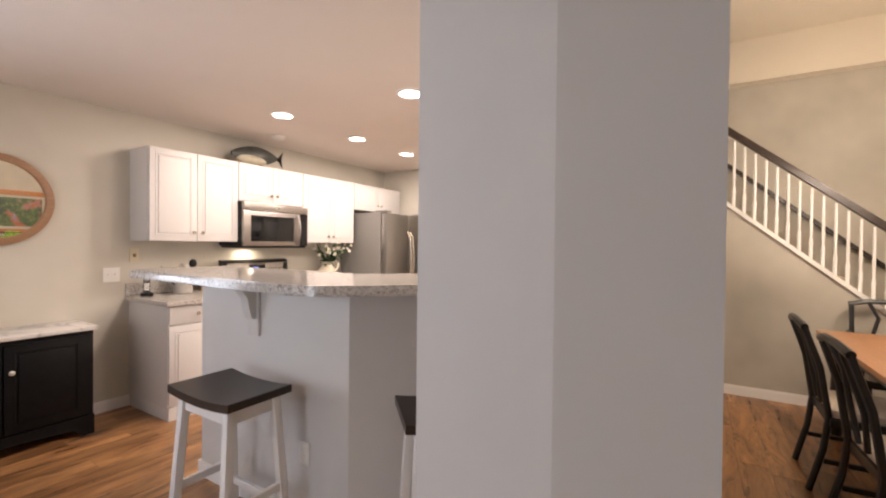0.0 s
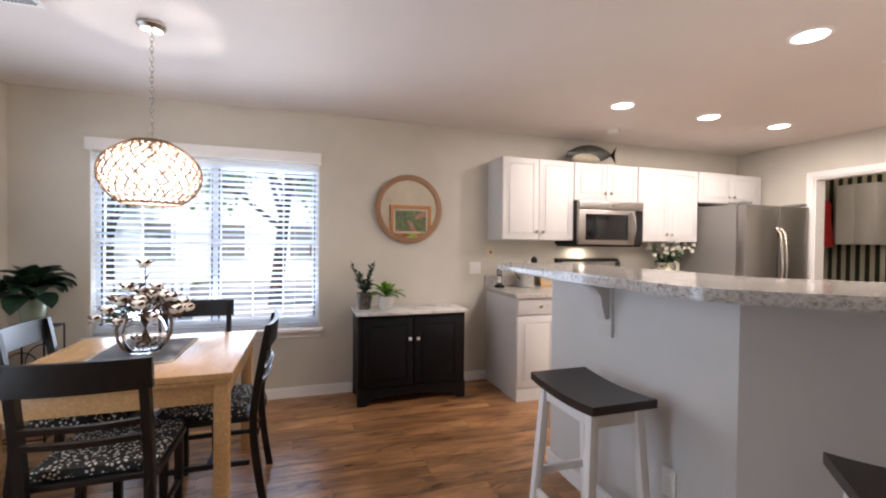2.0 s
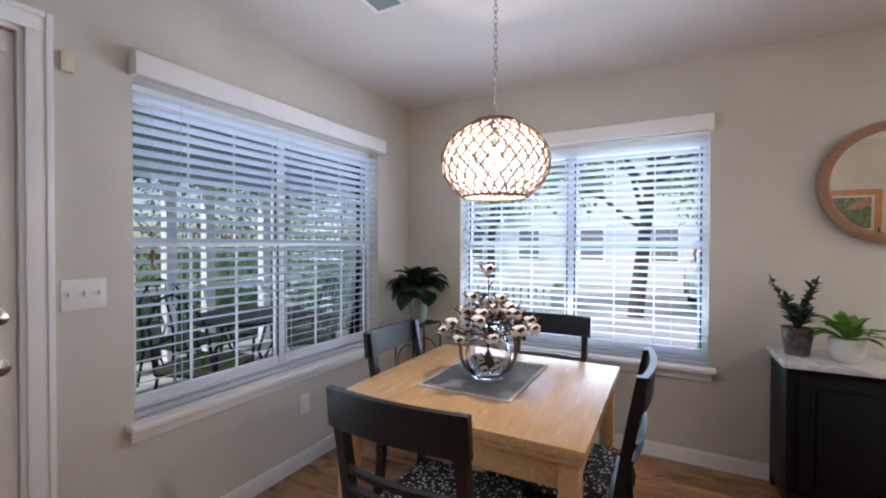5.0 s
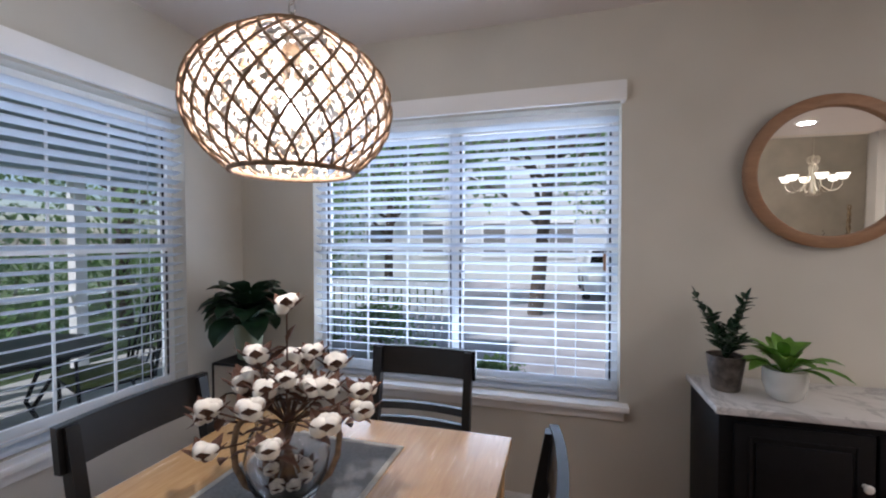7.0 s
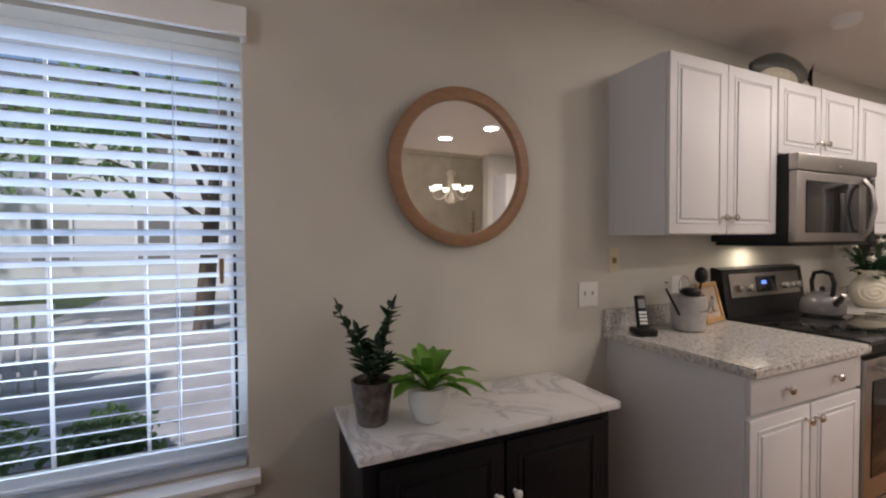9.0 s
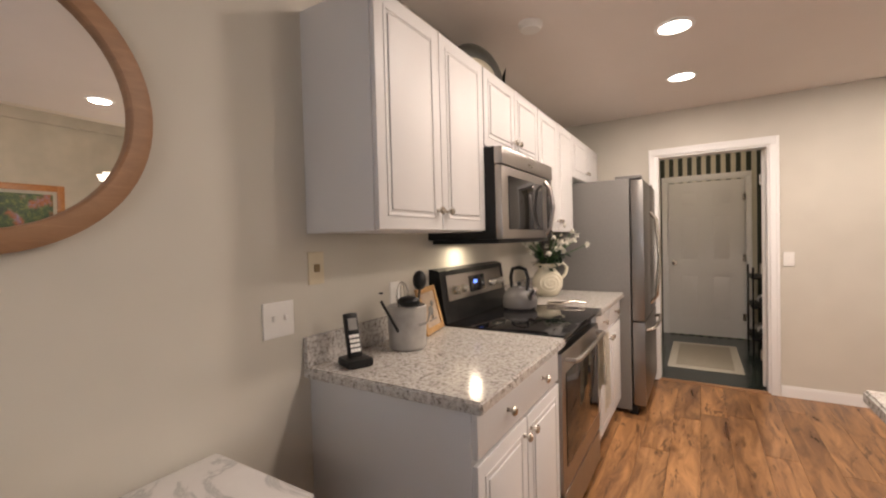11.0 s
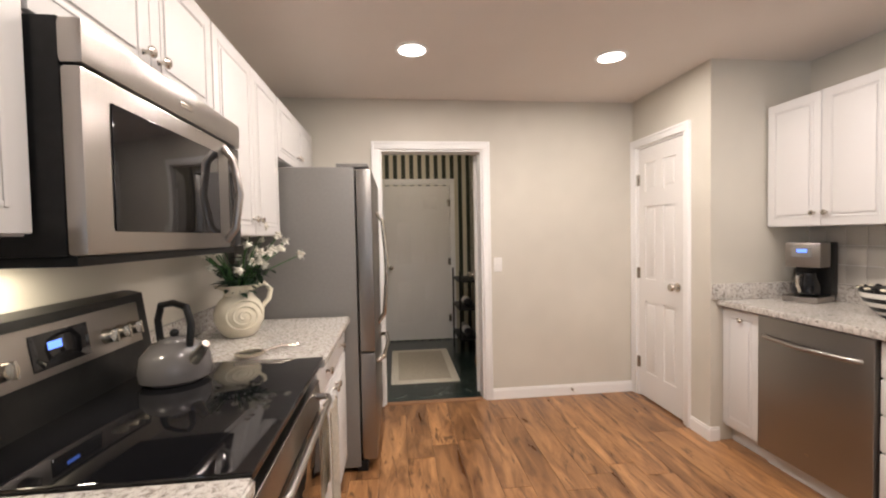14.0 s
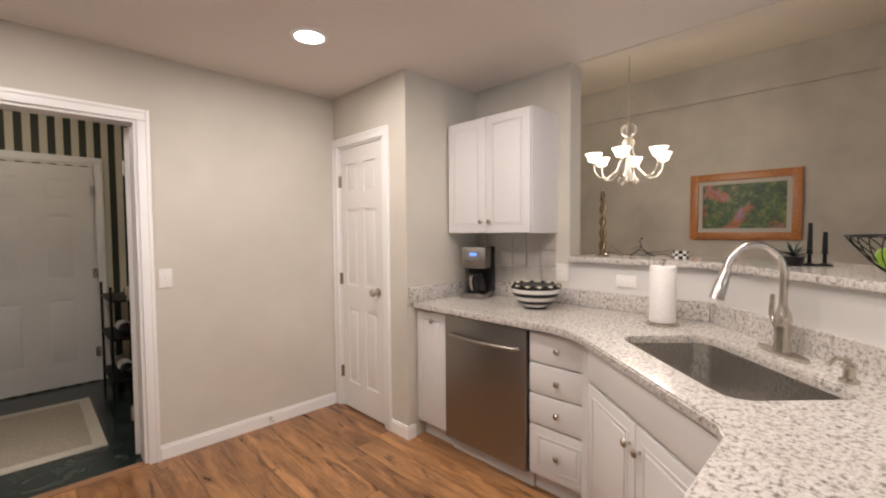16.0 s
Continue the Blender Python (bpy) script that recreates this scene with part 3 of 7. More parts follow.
tube(bm, [(0.006 * math.cos(k * 0.9), -0.001 * k, 0.006 * math.sin(k * 0.9)) for k in range(66)], 0.0016, 5)
part("spring", bm, NICKEL, stop)
bm = bmesh.new()
cyl(bm, (0, -0.072, 0), 0.009, 0.014, 12, "Y")
part("tip", bm, PLATE, stop, "white rubber tip")
rug = thing("rug", (-2.62, 6.26, 0.0), "beige cotton rug with a pale border on tile", "rug")
part("rug_field", B((-0.25, 0.25, -0.48, 0.48, 0.0, 0.010), bev=0.003), RUGM, rug)
part("rug_border", B((-0.32, -0.25, -0.56, 0.56, 0.0, 0.009), (0.25, 0.32, -0.56, 0.56, 0.0, 0.009), (-0.25, 0.25, -0.56, -0.48, 0.0, 0.009), (-0.25, 0.25, 0.48, 0.56, 0.0, 0.009)), RUGB, rug)
washer = thing("washing_machine", (-3.72, 6.3, 0), "white top-loading washing machine", "washer")
part("body", B((-0.33, 0.33, -0.34, 0.34, 0.02, 0.9), bev=0.012), CERAMIC, washer)
part("lid", B((-0.2, 0.28, -0.27, 0.27, 0.9, 0.925), bev=0.008), CERAMIC, washer)
part("control_panel", B((-0.33, -0.22, -0.34, 0.34, 0.9, 1.06), bev=0.01), CERAMIC, washer)
lcab = thing("laundry_cabinet", (-3.575, LY - 0.16, 1.37), "cream wall cabinet in the laundry", "cabinet")
part("body", B((-0.21, 0.21, -0.14, 0.158, 0, 0.79), bev=0.003), CAB, lcab)
for s in (-1, 1):
    leaf_door = part("door", B((s * 0.105 - 0.102, s * 0.105 + 0.102, -0.158, -0.14, 0.006, 0.784), bev=0.005), CAB, lcab)
    part("panel", B((s * 0.105 - 0.06, s * 0.105 + 0.06, -0.163, -0.156, 0.055, 0.735), bev=0.004), CAB, leaf_door)
coat = bmesh.new()
lathe(coat, [(0.02, 0.66), (0.07, 0.645), (0.105, 0.58), (0.10, 0.45), (0.115, 0.25), (0.13, 0.03), (0.12, 0.0), (0.0, 0.01)], (-3.95, 7.03, 1.33), 28)
for v in coat.verts:
    a = math.atan2(v.co.y - 7.03, v.co.x + 3.95)
    k = 1 + 0.12 * math.sin(a * 6 + v.co.z * 5) * (2.0 - v.co.z)
    v.co.x, v.co.y = -3.95 + (v.co.x + 3.95) * k, 7.03 + (v.co.y - 7.03) * k * 0.8
single("hanging_coat", coat, RED, "red coat hanging by the striped wall", "coat")
single("coat_hook", B((-4.098, -3.93, 7.015, 7.035, 2.03, 2.045), (-3.945, -3.93, 7.015, 7.035, 1.99, 2.03), bev=0.003), NICKEL, "nickel coat hook on the striped wall", "hook")
rack = thing("shoe_rack", (-2.05, 6.85, 0), "dark metal rack with shoes and baskets", "rack")
for z in (0.15, 0.5, 0.82):
    part("shelf", B((-0.12, 0.12, -0.3, 0.3, z, z + 0.02), bev=0.004), DARKMETAL, rack)
for sx in (-0.11, 0.11):
    for sy in (-0.29, 0.29):
        bm = bmesh.new()
        cyl(bm, (sx, sy, 0), 0.010, 0.95, 10)
        part("post", bm, DARKMETAL, rack)
for i in range(5):
    bm = bmesh.new()
    ball(bm, (0, 0, 0.055), 0.06, (0.9, 1.7, 0.85), 2)
    single("shoe", bm, (BPLASTIC, PAPER, GREYCER)[i % 3], "small shoe on a metal rack", "shoe", (-2.05, 6.68 + 0.17 * (i % 3), (0.17, 0.52)[i // 3]))

# ---- windows and blinds ----


def window(name, along, plane, a0, a1, z0, z1, out, label):
    """Double window with a middle post, two sashes a side, and a deep sill. out points to outdoors."""
    ob = thing(name, (0, 0, 0), label, "window", kind="structure")
    d0, d1 = plane + out * 0.085, plane + out * 0.125

    def bx(bm, u0, u1, v0, v1, za, zb, bev=0.0):
        v0, v1 = sorted((v0, v1))
        if along == "x":
            box(bm, u0, u1, v0, v1, za, zb, bev)
        else:
            box(bm, v0, v1, u0, u1, za, zb, bev)
    mid, zm = (a0 + a1) / 2, (z0 + z1) / 2 + 0.03
    bm = bmesh.new()
    for u0, u1, za, zb in ((a0, a0 + 0.03, z0, z1), (a1 - 0.03, a1, z0, z1), (a0 + 0.03, a1 - 0.03, z1 - 0.03, z1), (a0 + 0.03, a1 - 0.03, z0, z0 + 0.03), (mid - 0.02, mid + 0.02, z0 + 0.03, z1 - 0.03)):
        bx(bm, u0, u1, d0, d1, za, zb)
    part("window_frame", bm, TRIM, ob)
    for s0, s1 in ((a0 + 0.03, mid - 0.02), (mid + 0.02, a1 - 0.03)):
        for za, zb, dd in ((z0 + 0.03, zm + 0.02, 0.0), (zm - 0.02, z1 - 0.03, 0.018)):
            bm = bmesh.new()
            f0, f1 = plane + out * (0.092 + dd), plane + out * (0.108 + dd)
            for u0, u1, zz0, zz1 in ((s0, s0 + 0.022, za, zb), (s1 - 0.022, s1, za, zb), (s0 + 0.022, s1 - 0.022, za, za + 0.04), (s0 + 0.022, s1 - 0.022, zb - 0.04, zb)):
                bx(bm, u0, u1, f0, f1, zz0, zz1)
            for k in (1, 2):
                u = s0 + 0.022 + (s1 - s0 - 0.044) * k / 3
                bx(bm, u - 0.005, u + 0.005, f0 + out * 0.004, f1 - out * 0.004, za + 0.04, zb - 0.04)
            sash = part("sash", bm, TRIM, ob)
            bm = bmesh.new()
            for u in (s0 + 0.001, s1 - 0.010):
                bx(bm, u, u + 0.009, f0 - out * 0.004, f0 - out * 0.0005, za + 0.04, zb - 0.04)
            part("gasket", bm, BPLASTIC, sash, "dark rubber seal")
            bm = bmesh.new()
            bx(bm, s0 + 0.022, s1 - 0.022, (f0 + f1) / 2 - 0.0015, (f0 + f1) / 2 + 0.0015, za + 0.04, zb - 0.04)
            pane = part("pane", bm, PANE, sash)
            pane.visible_shadow = False
    bm = bmesh.new()
    bx(bm, a0 - 0.045, a1 + 0.036, plane - out * 0.065, plane - out * 0.002, z0 - 0.03, z0 - 0.002, 0.006)
    bx(bm, a0 + 0.001, a1 - 0.001, plane - out * 0.002, plane + out * 0.085, z0 - 0.026, z0 - 0.002)
    part("window_sill", bm, TRIM, ob)
    bm = bmesh.new()
    bx(bm, a0 - 0.025, a1 + 0.018, plane - out * 0.02, plane - out * 0.001, z0 - 0.085, z0 - 0.031, 0.005)
    part("apron", bm, TRIM, ob)
    return ob


def blind(name, along, plane, a0, a1, z0, z1, out, label):
    """Two-inch slatted blind with valance, bottom rail, ladders and a wand."""
    ob = thing(name, (0, 0, 0), label, "blind")
    turn = 0 if along == "x" else 90
    c = (a0 + a1) / 2
    mid = plane + out * 0.035

    def at(u, v, z, tilt=0.0):
        return pose(u, v, z, tilt, 0, 0) if along == "x" else pose(v, u, z, 0, -tilt, 0) @ pose(0, 0, 0, 0, 0, 90)
    n = 29
    length = a1 - a0 - 0.014
    bm = B((-length / 2, length / 2, -0.025, 0.025, -0.0013, 0.0013))
    me = mesh_of("slat", bm, SLAT)
    ztop, zbot = z1 - 0.06, z0 + 0.045
    for i in range(n):
        s = new("slat", me)
        s.matrix_world = at(c, mid, zbot + (ztop - zbot) * i / (n - 1) + random.uniform(-0.0015, 0.0015), -out * 19 + random.uniform(-0.8, 0.8))
        s.parent = ob
    bm = bmesh.new()
    w = a1 - a0 + 0.03
    box(bm, -w / 2, w / 2, -0.011, 0.011, -0.045, 0.045, 0.005)
    va = part("valance", bm, TRIM, ob)
    va.matrix_world = at(c, plane - out * 0.050, z1 + 0.045)
    for s in (-1, 1):
        bm = B((-0.010, 0.010, -0.022, 0.022, -0.045, 0.045), bev=0.003)
        e = part("valance_return", bm, TRIM, ob)
        e.matrix_world = at(c + s * (w / 2 - 0.010), plane - out * 0.019, z1 + 0.045)
    br = part("bottom_rail", B((-length / 2, length / 2, -0.026, 0.026, -0.009, 0.009), bev=0.004), SLAT, ob)
    br.matrix_world = at(c, mid, z0 + 0.014)
    for k in (0.12, 0.5, 0.88):
        for d in (-0.027, 0.027):
            bm = bmesh.new()
            box(bm, -0.0012, 0.0012, -0.0012, 0.0012, z0 + 0.02, z1 - 0.03)
            l = part("ladder_cord", bm, SLAT, ob)
            l.matrix_world = at(a0 + (a1 - a0) * k, mid + d, 0)
    bm = bmesh.new()
    tube(bm, [(0, 0, z1 - 0.05), (0, 0, z0 + 0.75), (0, 0, z0 + 0.70)], 0.0012, 6)
    part("pull_cord", bm, SLAT, ob).matrix_world = at(a1 - 0.07, plane - out * 0.005, 0)
    bm = bmesh.new()
    tube(bm, [(0, 0, z0 + 0.70), (0, 0, z0 + 0.62)], 0.008, 8, 0.006)
    wd = part("wand", bm, OAK, ob, "turned wooden cord tassel")
    wd.matrix_world = at(a1 - 0.07, plane - out * 0.005, 0)
    return ob


window("window_west", "y", WX, *W2, -1, "white double window behind slatted blinds")
window("window_south", "x", SY, *W1, -1, "white double window behind slatted blinds")
blind("window_blind", "y", WX, W2[0], W2[1], W2[2], W2[3], -1, "lowered white slatted blind on the fence side")
blind("window_blind", "x", SY, W1[0], W1[1], W1[2], W1[3], -1, "lowered white slatted blind on the porch side")

# garden door: white frame with a tall glazed light
gd = thing("door_garden", (0, 0, 0), "white glazed garden door with nickel locks", "door", kind="structure")
x0, x1, dy = FD[0] + 0.017, FD[1] - 0.017, SY - 0.045
part("door_frame", B((x0, x0 + 0.12, dy - 0.022, dy + 0.022, 0.012, 2.03), (x1 - 0.12, x1, dy - 0.022, dy + 0.022, 0.012, 2.03), (x0 + 0.12, x1 - 0.12, dy - 0.022, dy + 0.022, 0.012, 0.28), (x0 + 0.12, x1 - 0.12, dy - 0.022, dy + 0.022, 1.90, 2.03)), DOORW, gd)
gp = part("pane", B((x0 + 0.12, x1 - 0.12, dy - 0.003, dy + 0.003, 0.28, 1.90)), PANE, gd)
gp.visible_shadow = False
bm = bmesh.new()
for k in (1, 2):
    u = x0 + 0.12 + (x1 - x0 - 0.24) * k / 3
    box(bm, u - 0.009, u + 0.009, dy + 0.003, dy + 0.014, 0.28, 1.90)
for k in range(1, 5):
    z = 0.28 + 1.62 * k / 5
    box(bm, x0 + 0.12, x1 - 0.12, dy + 0.0031, dy + 0.0141, z - 0.009, z + 0.009)
part("muntins", bm, DOORW, gd)
for z, r in ((0.925, 0.028), (1.085, 0.024)):
    bm = bmesh.new()
    lathe(bm, [(0.033, 0), (0.033, 0.008), (0.014, 0.012), (0.013, 0.03), (r, 0.042), (r, 0.058), (0.0, 0.066)], (x0 + 0.058, dy + 0.022, z), 20, Matrix.Rotation(radians(-90), 4, "X"))
    part("door_knob", bm, NICKEL, gd, "satin nickel knob and deadbolt")
part("door_sensor", B((x0 + 0.02, x0 + 0.10, dy + 0.022, dy + 0.036, 1.955, 1.985), bev=0.003), PLATE, gd)


def plate(name, at, turn, w, h, label, kind="toggle", n=2, mat=None):
    """Wall plate in local xz, facing local -y."""
    ob = thing(name, at, label, "switch" if kind == "toggle" else "outlet", turn)
    part("plate", B((-w / 2, w / 2, -0.007, 0, -h / 2, h / 2), bev=0.003), mat or PLATE, ob)
    for i in range(n):
        x = (i - (n - 1) / 2) * 0.046
        if kind == "toggle":
            part("toggle", B((x - 0.005, x + 0.005, -0.019, -0.007, -0.004, 0.014), bev=0.002), mat or PLATE, ob)
        elif kind == "outlet":
            for dz in (-0.02, 0.02):
                off = (x + dz, 0) if w > h else (x, dz)
                part("socket", B((off[0] - 0.014, off[0] + 0.014, -0.009, -0.007, off[1] - 0.014, off[1] + 0.014), bev=0.002), PLATE, ob)
        else:
            part("jack", B((x - 0.012, x + 0.012, -0.012, -0.007, -0.014, 0.014), bev=0.002), BRONZE, ob)
    return ob


plate("light_switch", (WX, 1.793, 1.095), -90 + 180, 0.115, 0.115, "white double toggle switch plate by the counter")
plate("phone_jack", (WX, 1.953, 1.25), 90, 0.07, 0.115, "ivory wall jack plate above the counter", "jack", 1, IVORY)
plate("light_switch", (-1.61, SY, 1.135), 180, 0.14, 0.115, "white triple toggle plate by the garden door", "toggle", 3)
plate("wall_outlet", (-2.685, SY, 0.365), 180, 0.07, 0.115, "white duplex outlet below the window", "outlet", 1)
plate("light_switch", (-2.04, NY, 1.113), 0, 0.07, 0.115, "white single toggle switch plate by the doorway", "toggle", 1)
plate("wall_outlet", (RX, 3.62, 1.115), -90, 0.115, 0.115, "white outlet plate beside the granite backsplash", "outlet", 1)
plate("wall_outlet", (RX, 3.2, 1.09), -90, 0.115, 0.07, "white sideways outlet plate in the half wall", "outlet", 1)
plate("wall_outlet", (-1.35, 1.66, 0.36), 0, 0.07, 0.115, "white outlet on the bar half wall", "outlet", 1)
plate("wall_outlet", (WX, 2.40, 1.1), 90, 0.07, 0.115, "white outlet behind the utensil crock", "outlet", 1)
chime = thing("door_chime", (-1.56, SY, 1.975), "small ivory sensor box beside the door casing", "sensor")
part("case", B((-0.02, 0.02, 0, 0.022, -0.035, 0.035), bev=0.004), IVORY, chime)

# ---- ceiling fittings ----
for cx, cy in CANS:
    ob = thing("downlight", (cx, cy, H), "lit recessed ceiling downlight with white trim", "downlight", group="recessed downlights")
    bm = bmesh.new()
    lathe(bm, [(0.098, 0.0), (0.098, -0.006), (0.078, -0.008), (0.078, 0.0)], segs=32)
    part("trim_ring", bm, TRIM, ob)
    bm = bmesh.new()
    cyl(bm, (0, 0, -0.005), 0.077, 0.003, 32)
    part("lens", bm, CANGLOW, ob, "glowing warm lens")
det = thing("smoke_detector", (-3.38, 3.04, H), "white round smoke detector on the ceiling", "smoke detector")
bm = bmesh.new()
lathe(bm, [(0.062, 0), (0.062, -0.012), (0.05, -0.034), (0.0, -0.037)], segs=28)
part("case", bm, PLATE, det)
vent = thing("ceiling_vent", (-2.34, -1.04, H), "white louvred air vent in the ceiling", "vent", 0)
part("frame", B((-0.17, 0.17, -0.085, -0.065, -0.008, 0), (-0.17, 0.17, 0.065, 0.085, -0.008, 0), (-0.17, -0.15, -0.065, 0.065, -0.008, 0), (0.15, 0.17, -0.065, 0.065, -0.008, 0), (-0.01, 0.01, -0.065, 0.065, -0.008, 0)), TRIM, vent)
# black sheet stands in for the shade inside the duct, ceiling uncut
part("duct_shade", B((-0.15, 0.15, -0.065, 0.065, -0.002, -0.001)), BPLASTIC, vent)
for i in range(9):
    y = -0.058 + i * 0.0145
    bm = B((-0.15, 0.15, -0.006, 0.006, -0.0006, 0.0006))
    s = part("slat", bm, GREYSIDE, vent)
    s.matrix_local = pose(0, y, -0.006, 40)
# ---- kitchen cabinets ----


def raised_front(parent, name, w, h, at, knob=None, raised=True, mat=None, knob_mat=None):
    """Cabinet door or drawer front in local yz plane facing +x of the parent. at: x, y centre, z bottom."""
    mat = mat or CAB
    bm = bmesh.new()
    x, y, z = at
    box(bm, x, x + 0.018, y - w / 2, y + w / 2, z, z + h, 0.004)
    d = part(name, bm, mat, parent)
    if raised and h > 0.16 and w > 0.14:
        s = 0.055
        bm = bmesh.new()
        for y0, y1, z0, z1 in ((-w / 2 + s - 0.012, -w / 2 + s, s - 0.012, h - s + 0.012), (w / 2 - s, w / 2 - s + 0.012, s - 0.012, h - s + 0.012), (-w / 2 + s, w / 2 - s, s - 0.012, s), (-w / 2 + s, w / 2 - s, h - s, h - s + 0.012)):
            box(bm, x + 0.016, x + 0.0212, y + y0, y + y1, z + z0, z + z1, 0.003)
        part("moulding", bm, mat, d)
        part("panel", B((x + 0.016, x + 0.0235, y - w / 2 + s + 0.009, y + w / 2 - s - 0.009, z + s + 0.009, z + h - s - 0.009), bev=0.007), mat, d)
    if knob:
        bm = bmesh.new()
        lathe(bm, [(0.008, 0), (0.0055, 0.006), (0.0055, 0.014), (0.014, 0.018), (0.016, 0.024), (0.011, 0.030), (0, 0.032)], (x + 0.018, y + knob[0], z + knob[1]), 16, Matrix.Rotation(radians(90), 4, "Y"))
        part("knob", bm, knob_mat or NICKEL, d, "small round satin nickel knob")
    return d


def upper(at, turn, w, h, depth, doors, label, knob_low=True):
    ob = thing("wall_cabinet", at, label, "cabinet", turn, "white wall cabinets")
    part("body", B((0, depth - 0.019, 0, w, 0, h), bev=0.002), CAB, ob)
    dw = (w - 0.006) / doors
    for i in range(doors):
        s = 1 if i < doors / 2 else -1
        raised_front(ob, "door", dw - 0.004, h - 0.008, (depth - 0.019, 0.003 + dw * (i + 0.5), 0.004), (s * (dw / 2 - 0.035), 0.072 if knob_low else h / 2))
    return ob


UZ, UH = 1.372, 0.762
upper((WX, 1.92, UZ), 0, 0.76, UH, 0.325, 2, "white two-door wall cabinet with raised panels")
upper((WX, 2.682, 1.765), 0, 0.76, UZ + UH - 1.765, 0.325, 2, "short white wall cabinet above the microwave")
upper((WX, 3.444, UZ), 0, 0.80, UH, 0.325, 2, "white two-door wall cabinet beside the fridge")
upper((WX, 4.246, 1.80), 0, 0.95, UZ + UH - 1.80, 0.325, 2, "short white wall cabinet above the fridge")
upper((RX, 4.333, UZ), 180, 0.69, UH, 0.32, 2, "white two-door wall cabinet over the coffee maker")


def base(at, turn, w, depth, label, layout, end=False, h=0.876):
    """Base cabinet, local x out of the wall. layout: 'dd' drawers over two doors, 'wide' one drawer over two doors, 'd' tall door, 'stack' four drawers, 'sink' two doors and false front."""
    ob = thing("base_cabinet", at, label, "cabinet", turn, "white base cabinets")
    if layout == "sink":
        part("body", B((0, depth - 0.02, 0, w, 0.10, 0.64), (depth - 0.06, depth - 0.02, 0, w, 0.642, h)), CAB, ob)
    else:
        part("body", B((0, depth - 0.02, 0, w, 0.10, h), bev=0.002), CAB, ob)
    part("toe_kick", B((0, depth - (0.002 if end else 0.075), 0.002, w - 0.002, 0, 0.10)), CAB, ob)
    f = depth - 0.02
    if layout == "dd":
        for i in range(2):
            y = w * (0.25 + 0.5 * i)
            raised_front(ob, "drawer_front", w / 2 - 0.008, 0.135, (f, y, 0.735), (0, 0.068), False)
            raised_front(ob, "door", w / 2 - 0.008, 0.60, (f, y, 0.12), ((1 if i == 0 else -1) * (w / 4 - 0.035), 0.545))
    elif layout == "wide":
        d = raised_front(ob, "drawer_front", w - 0.012, 0.135, (f, w / 2, 0.735), (-w * 0.22, 0.068), False)
        bm = bmesh.new()
        lathe(bm, [(0.008, 0), (0.0055, 0.006), (0.0055, 0.014), (0.014, 0.018), (0.016, 0.024), (0.011, 0.030), (0, 0.032)], (f + 0.018, w * 0.72, 0.803), 16, Matrix.Rotation(radians(90), 4, "Y"))
        part("knob", bm, NICKEL, d, "small round satin nickel knob")
        for i in range(2):
            raised_front(ob, "door", w / 2 - 0.008, 0.60, (f, w * (0.25 + 0.5 * i), 0.12), ((1 if i == 0 else -1) * (w / 4 - 0.035), 0.545))
    elif layout == "d1":
        raised_front(ob, "door", w - 0.01, 0.745, (f, w / 2, 0.12), (0.02, 0.69))
    elif layout == "stack":
        for z, hh in ((0.12, 0.255), (0.385, 0.155), (0.55, 0.15), (0.71, 0.155)):
            raised_front(ob, "drawer_front", w - 0.012, hh, (f, w / 2, z), (0, hh / 2), hh > 0.2)
    elif layout == "sink":
        raised_front(ob, "false_front", w - 0.012, 0.135, (f, w / 2, 0.735), None, False)
        for i in range(2):
            raised_front(ob, "door", w / 2 - 0.008, 0.60, (f, w * (0.25 + 0.5 * i), 0.12), ((1 if i == 0 else -1) * (w / 4 - 0.035), 0.52))
    return ob


FX = -3.16 - WX    # base depth
base((WX, 1.915, 0), 0, 0.765, FX, "white base cabinet with one wide drawer over two doors", "wide", True)
base((WX, 3.446, 0), 0, 0.825, FX, "white base cabinet between range and fridge", "dd")
BF = -0.79
base((RX, 4.345, 0), 180, 0.277, RX - BF, "narrow white base cabinet beside the dishwasher", "d1")
base((RX, 3.458, 0), 180, 0.345, RX - BF, "white four-drawer base cabinet", "stack")
# angled sink base
_a, _b = Vector((-0.93, 3.085)), Vector((-1.47, 2.475))
_d = (_b - _a)
_ang = math.degrees(math.atan2(_d.y, _d.x))
base((-0.58 - 0.02, 2.77 - 0.01, 0), _ang - 90, _d.length, 0.42, "angled white sink cabinet with two doors", "sink").location = (_a.x + 0.44 * math.cos(radians(_ang + 90)), _a.y + 0.44 * math.sin(radians(_ang + 90)), 0)
base((-1.50, 1.815, 0), 90, 0.735, 0.60, "white base cabinet under the peninsula counter", "dd")
structure("trim_corner_filler", B((-0.885, -0.795, 3.04, 3.108, 0.10, 0.876)), CAB, "white filler strip between cabinets", "trim")


def countertop(name, poly, label, holes=()):
    bm = bmesh.new()
    slab(bm, poly, 0.877, 0.914, holes)
    sharp = [e for e in bm.edges if e.is_boundary is False and len(e.link_faces) == 2 and e.calc_face_angle(0) > 0.7]
    bmesh.ops.bevel(bm, geom=sharp, offset=0.006, segments=2, affect="EDGES")
    return single(name, bm, GRANITE, label, "countertop")


countertop("countertop", [(WX, 1.885), (-3.13, 1.885), (-3.13, 2.679), (WX, 2.679)], "speckled grey granite countertop with phone and crock")
countertop("countertop", [(WX, 3.447), (-3.13, 3.447), (-3.13, 4.275), (WX, 4.275)], "speckled grey granite countertop beside the fridge")
# sink cut-out, turned 45 degrees
SC, U, V = Vector((-0.885, 2.595)), Vector((-0.69, -0.724)), Vector((0.724, -0.69))


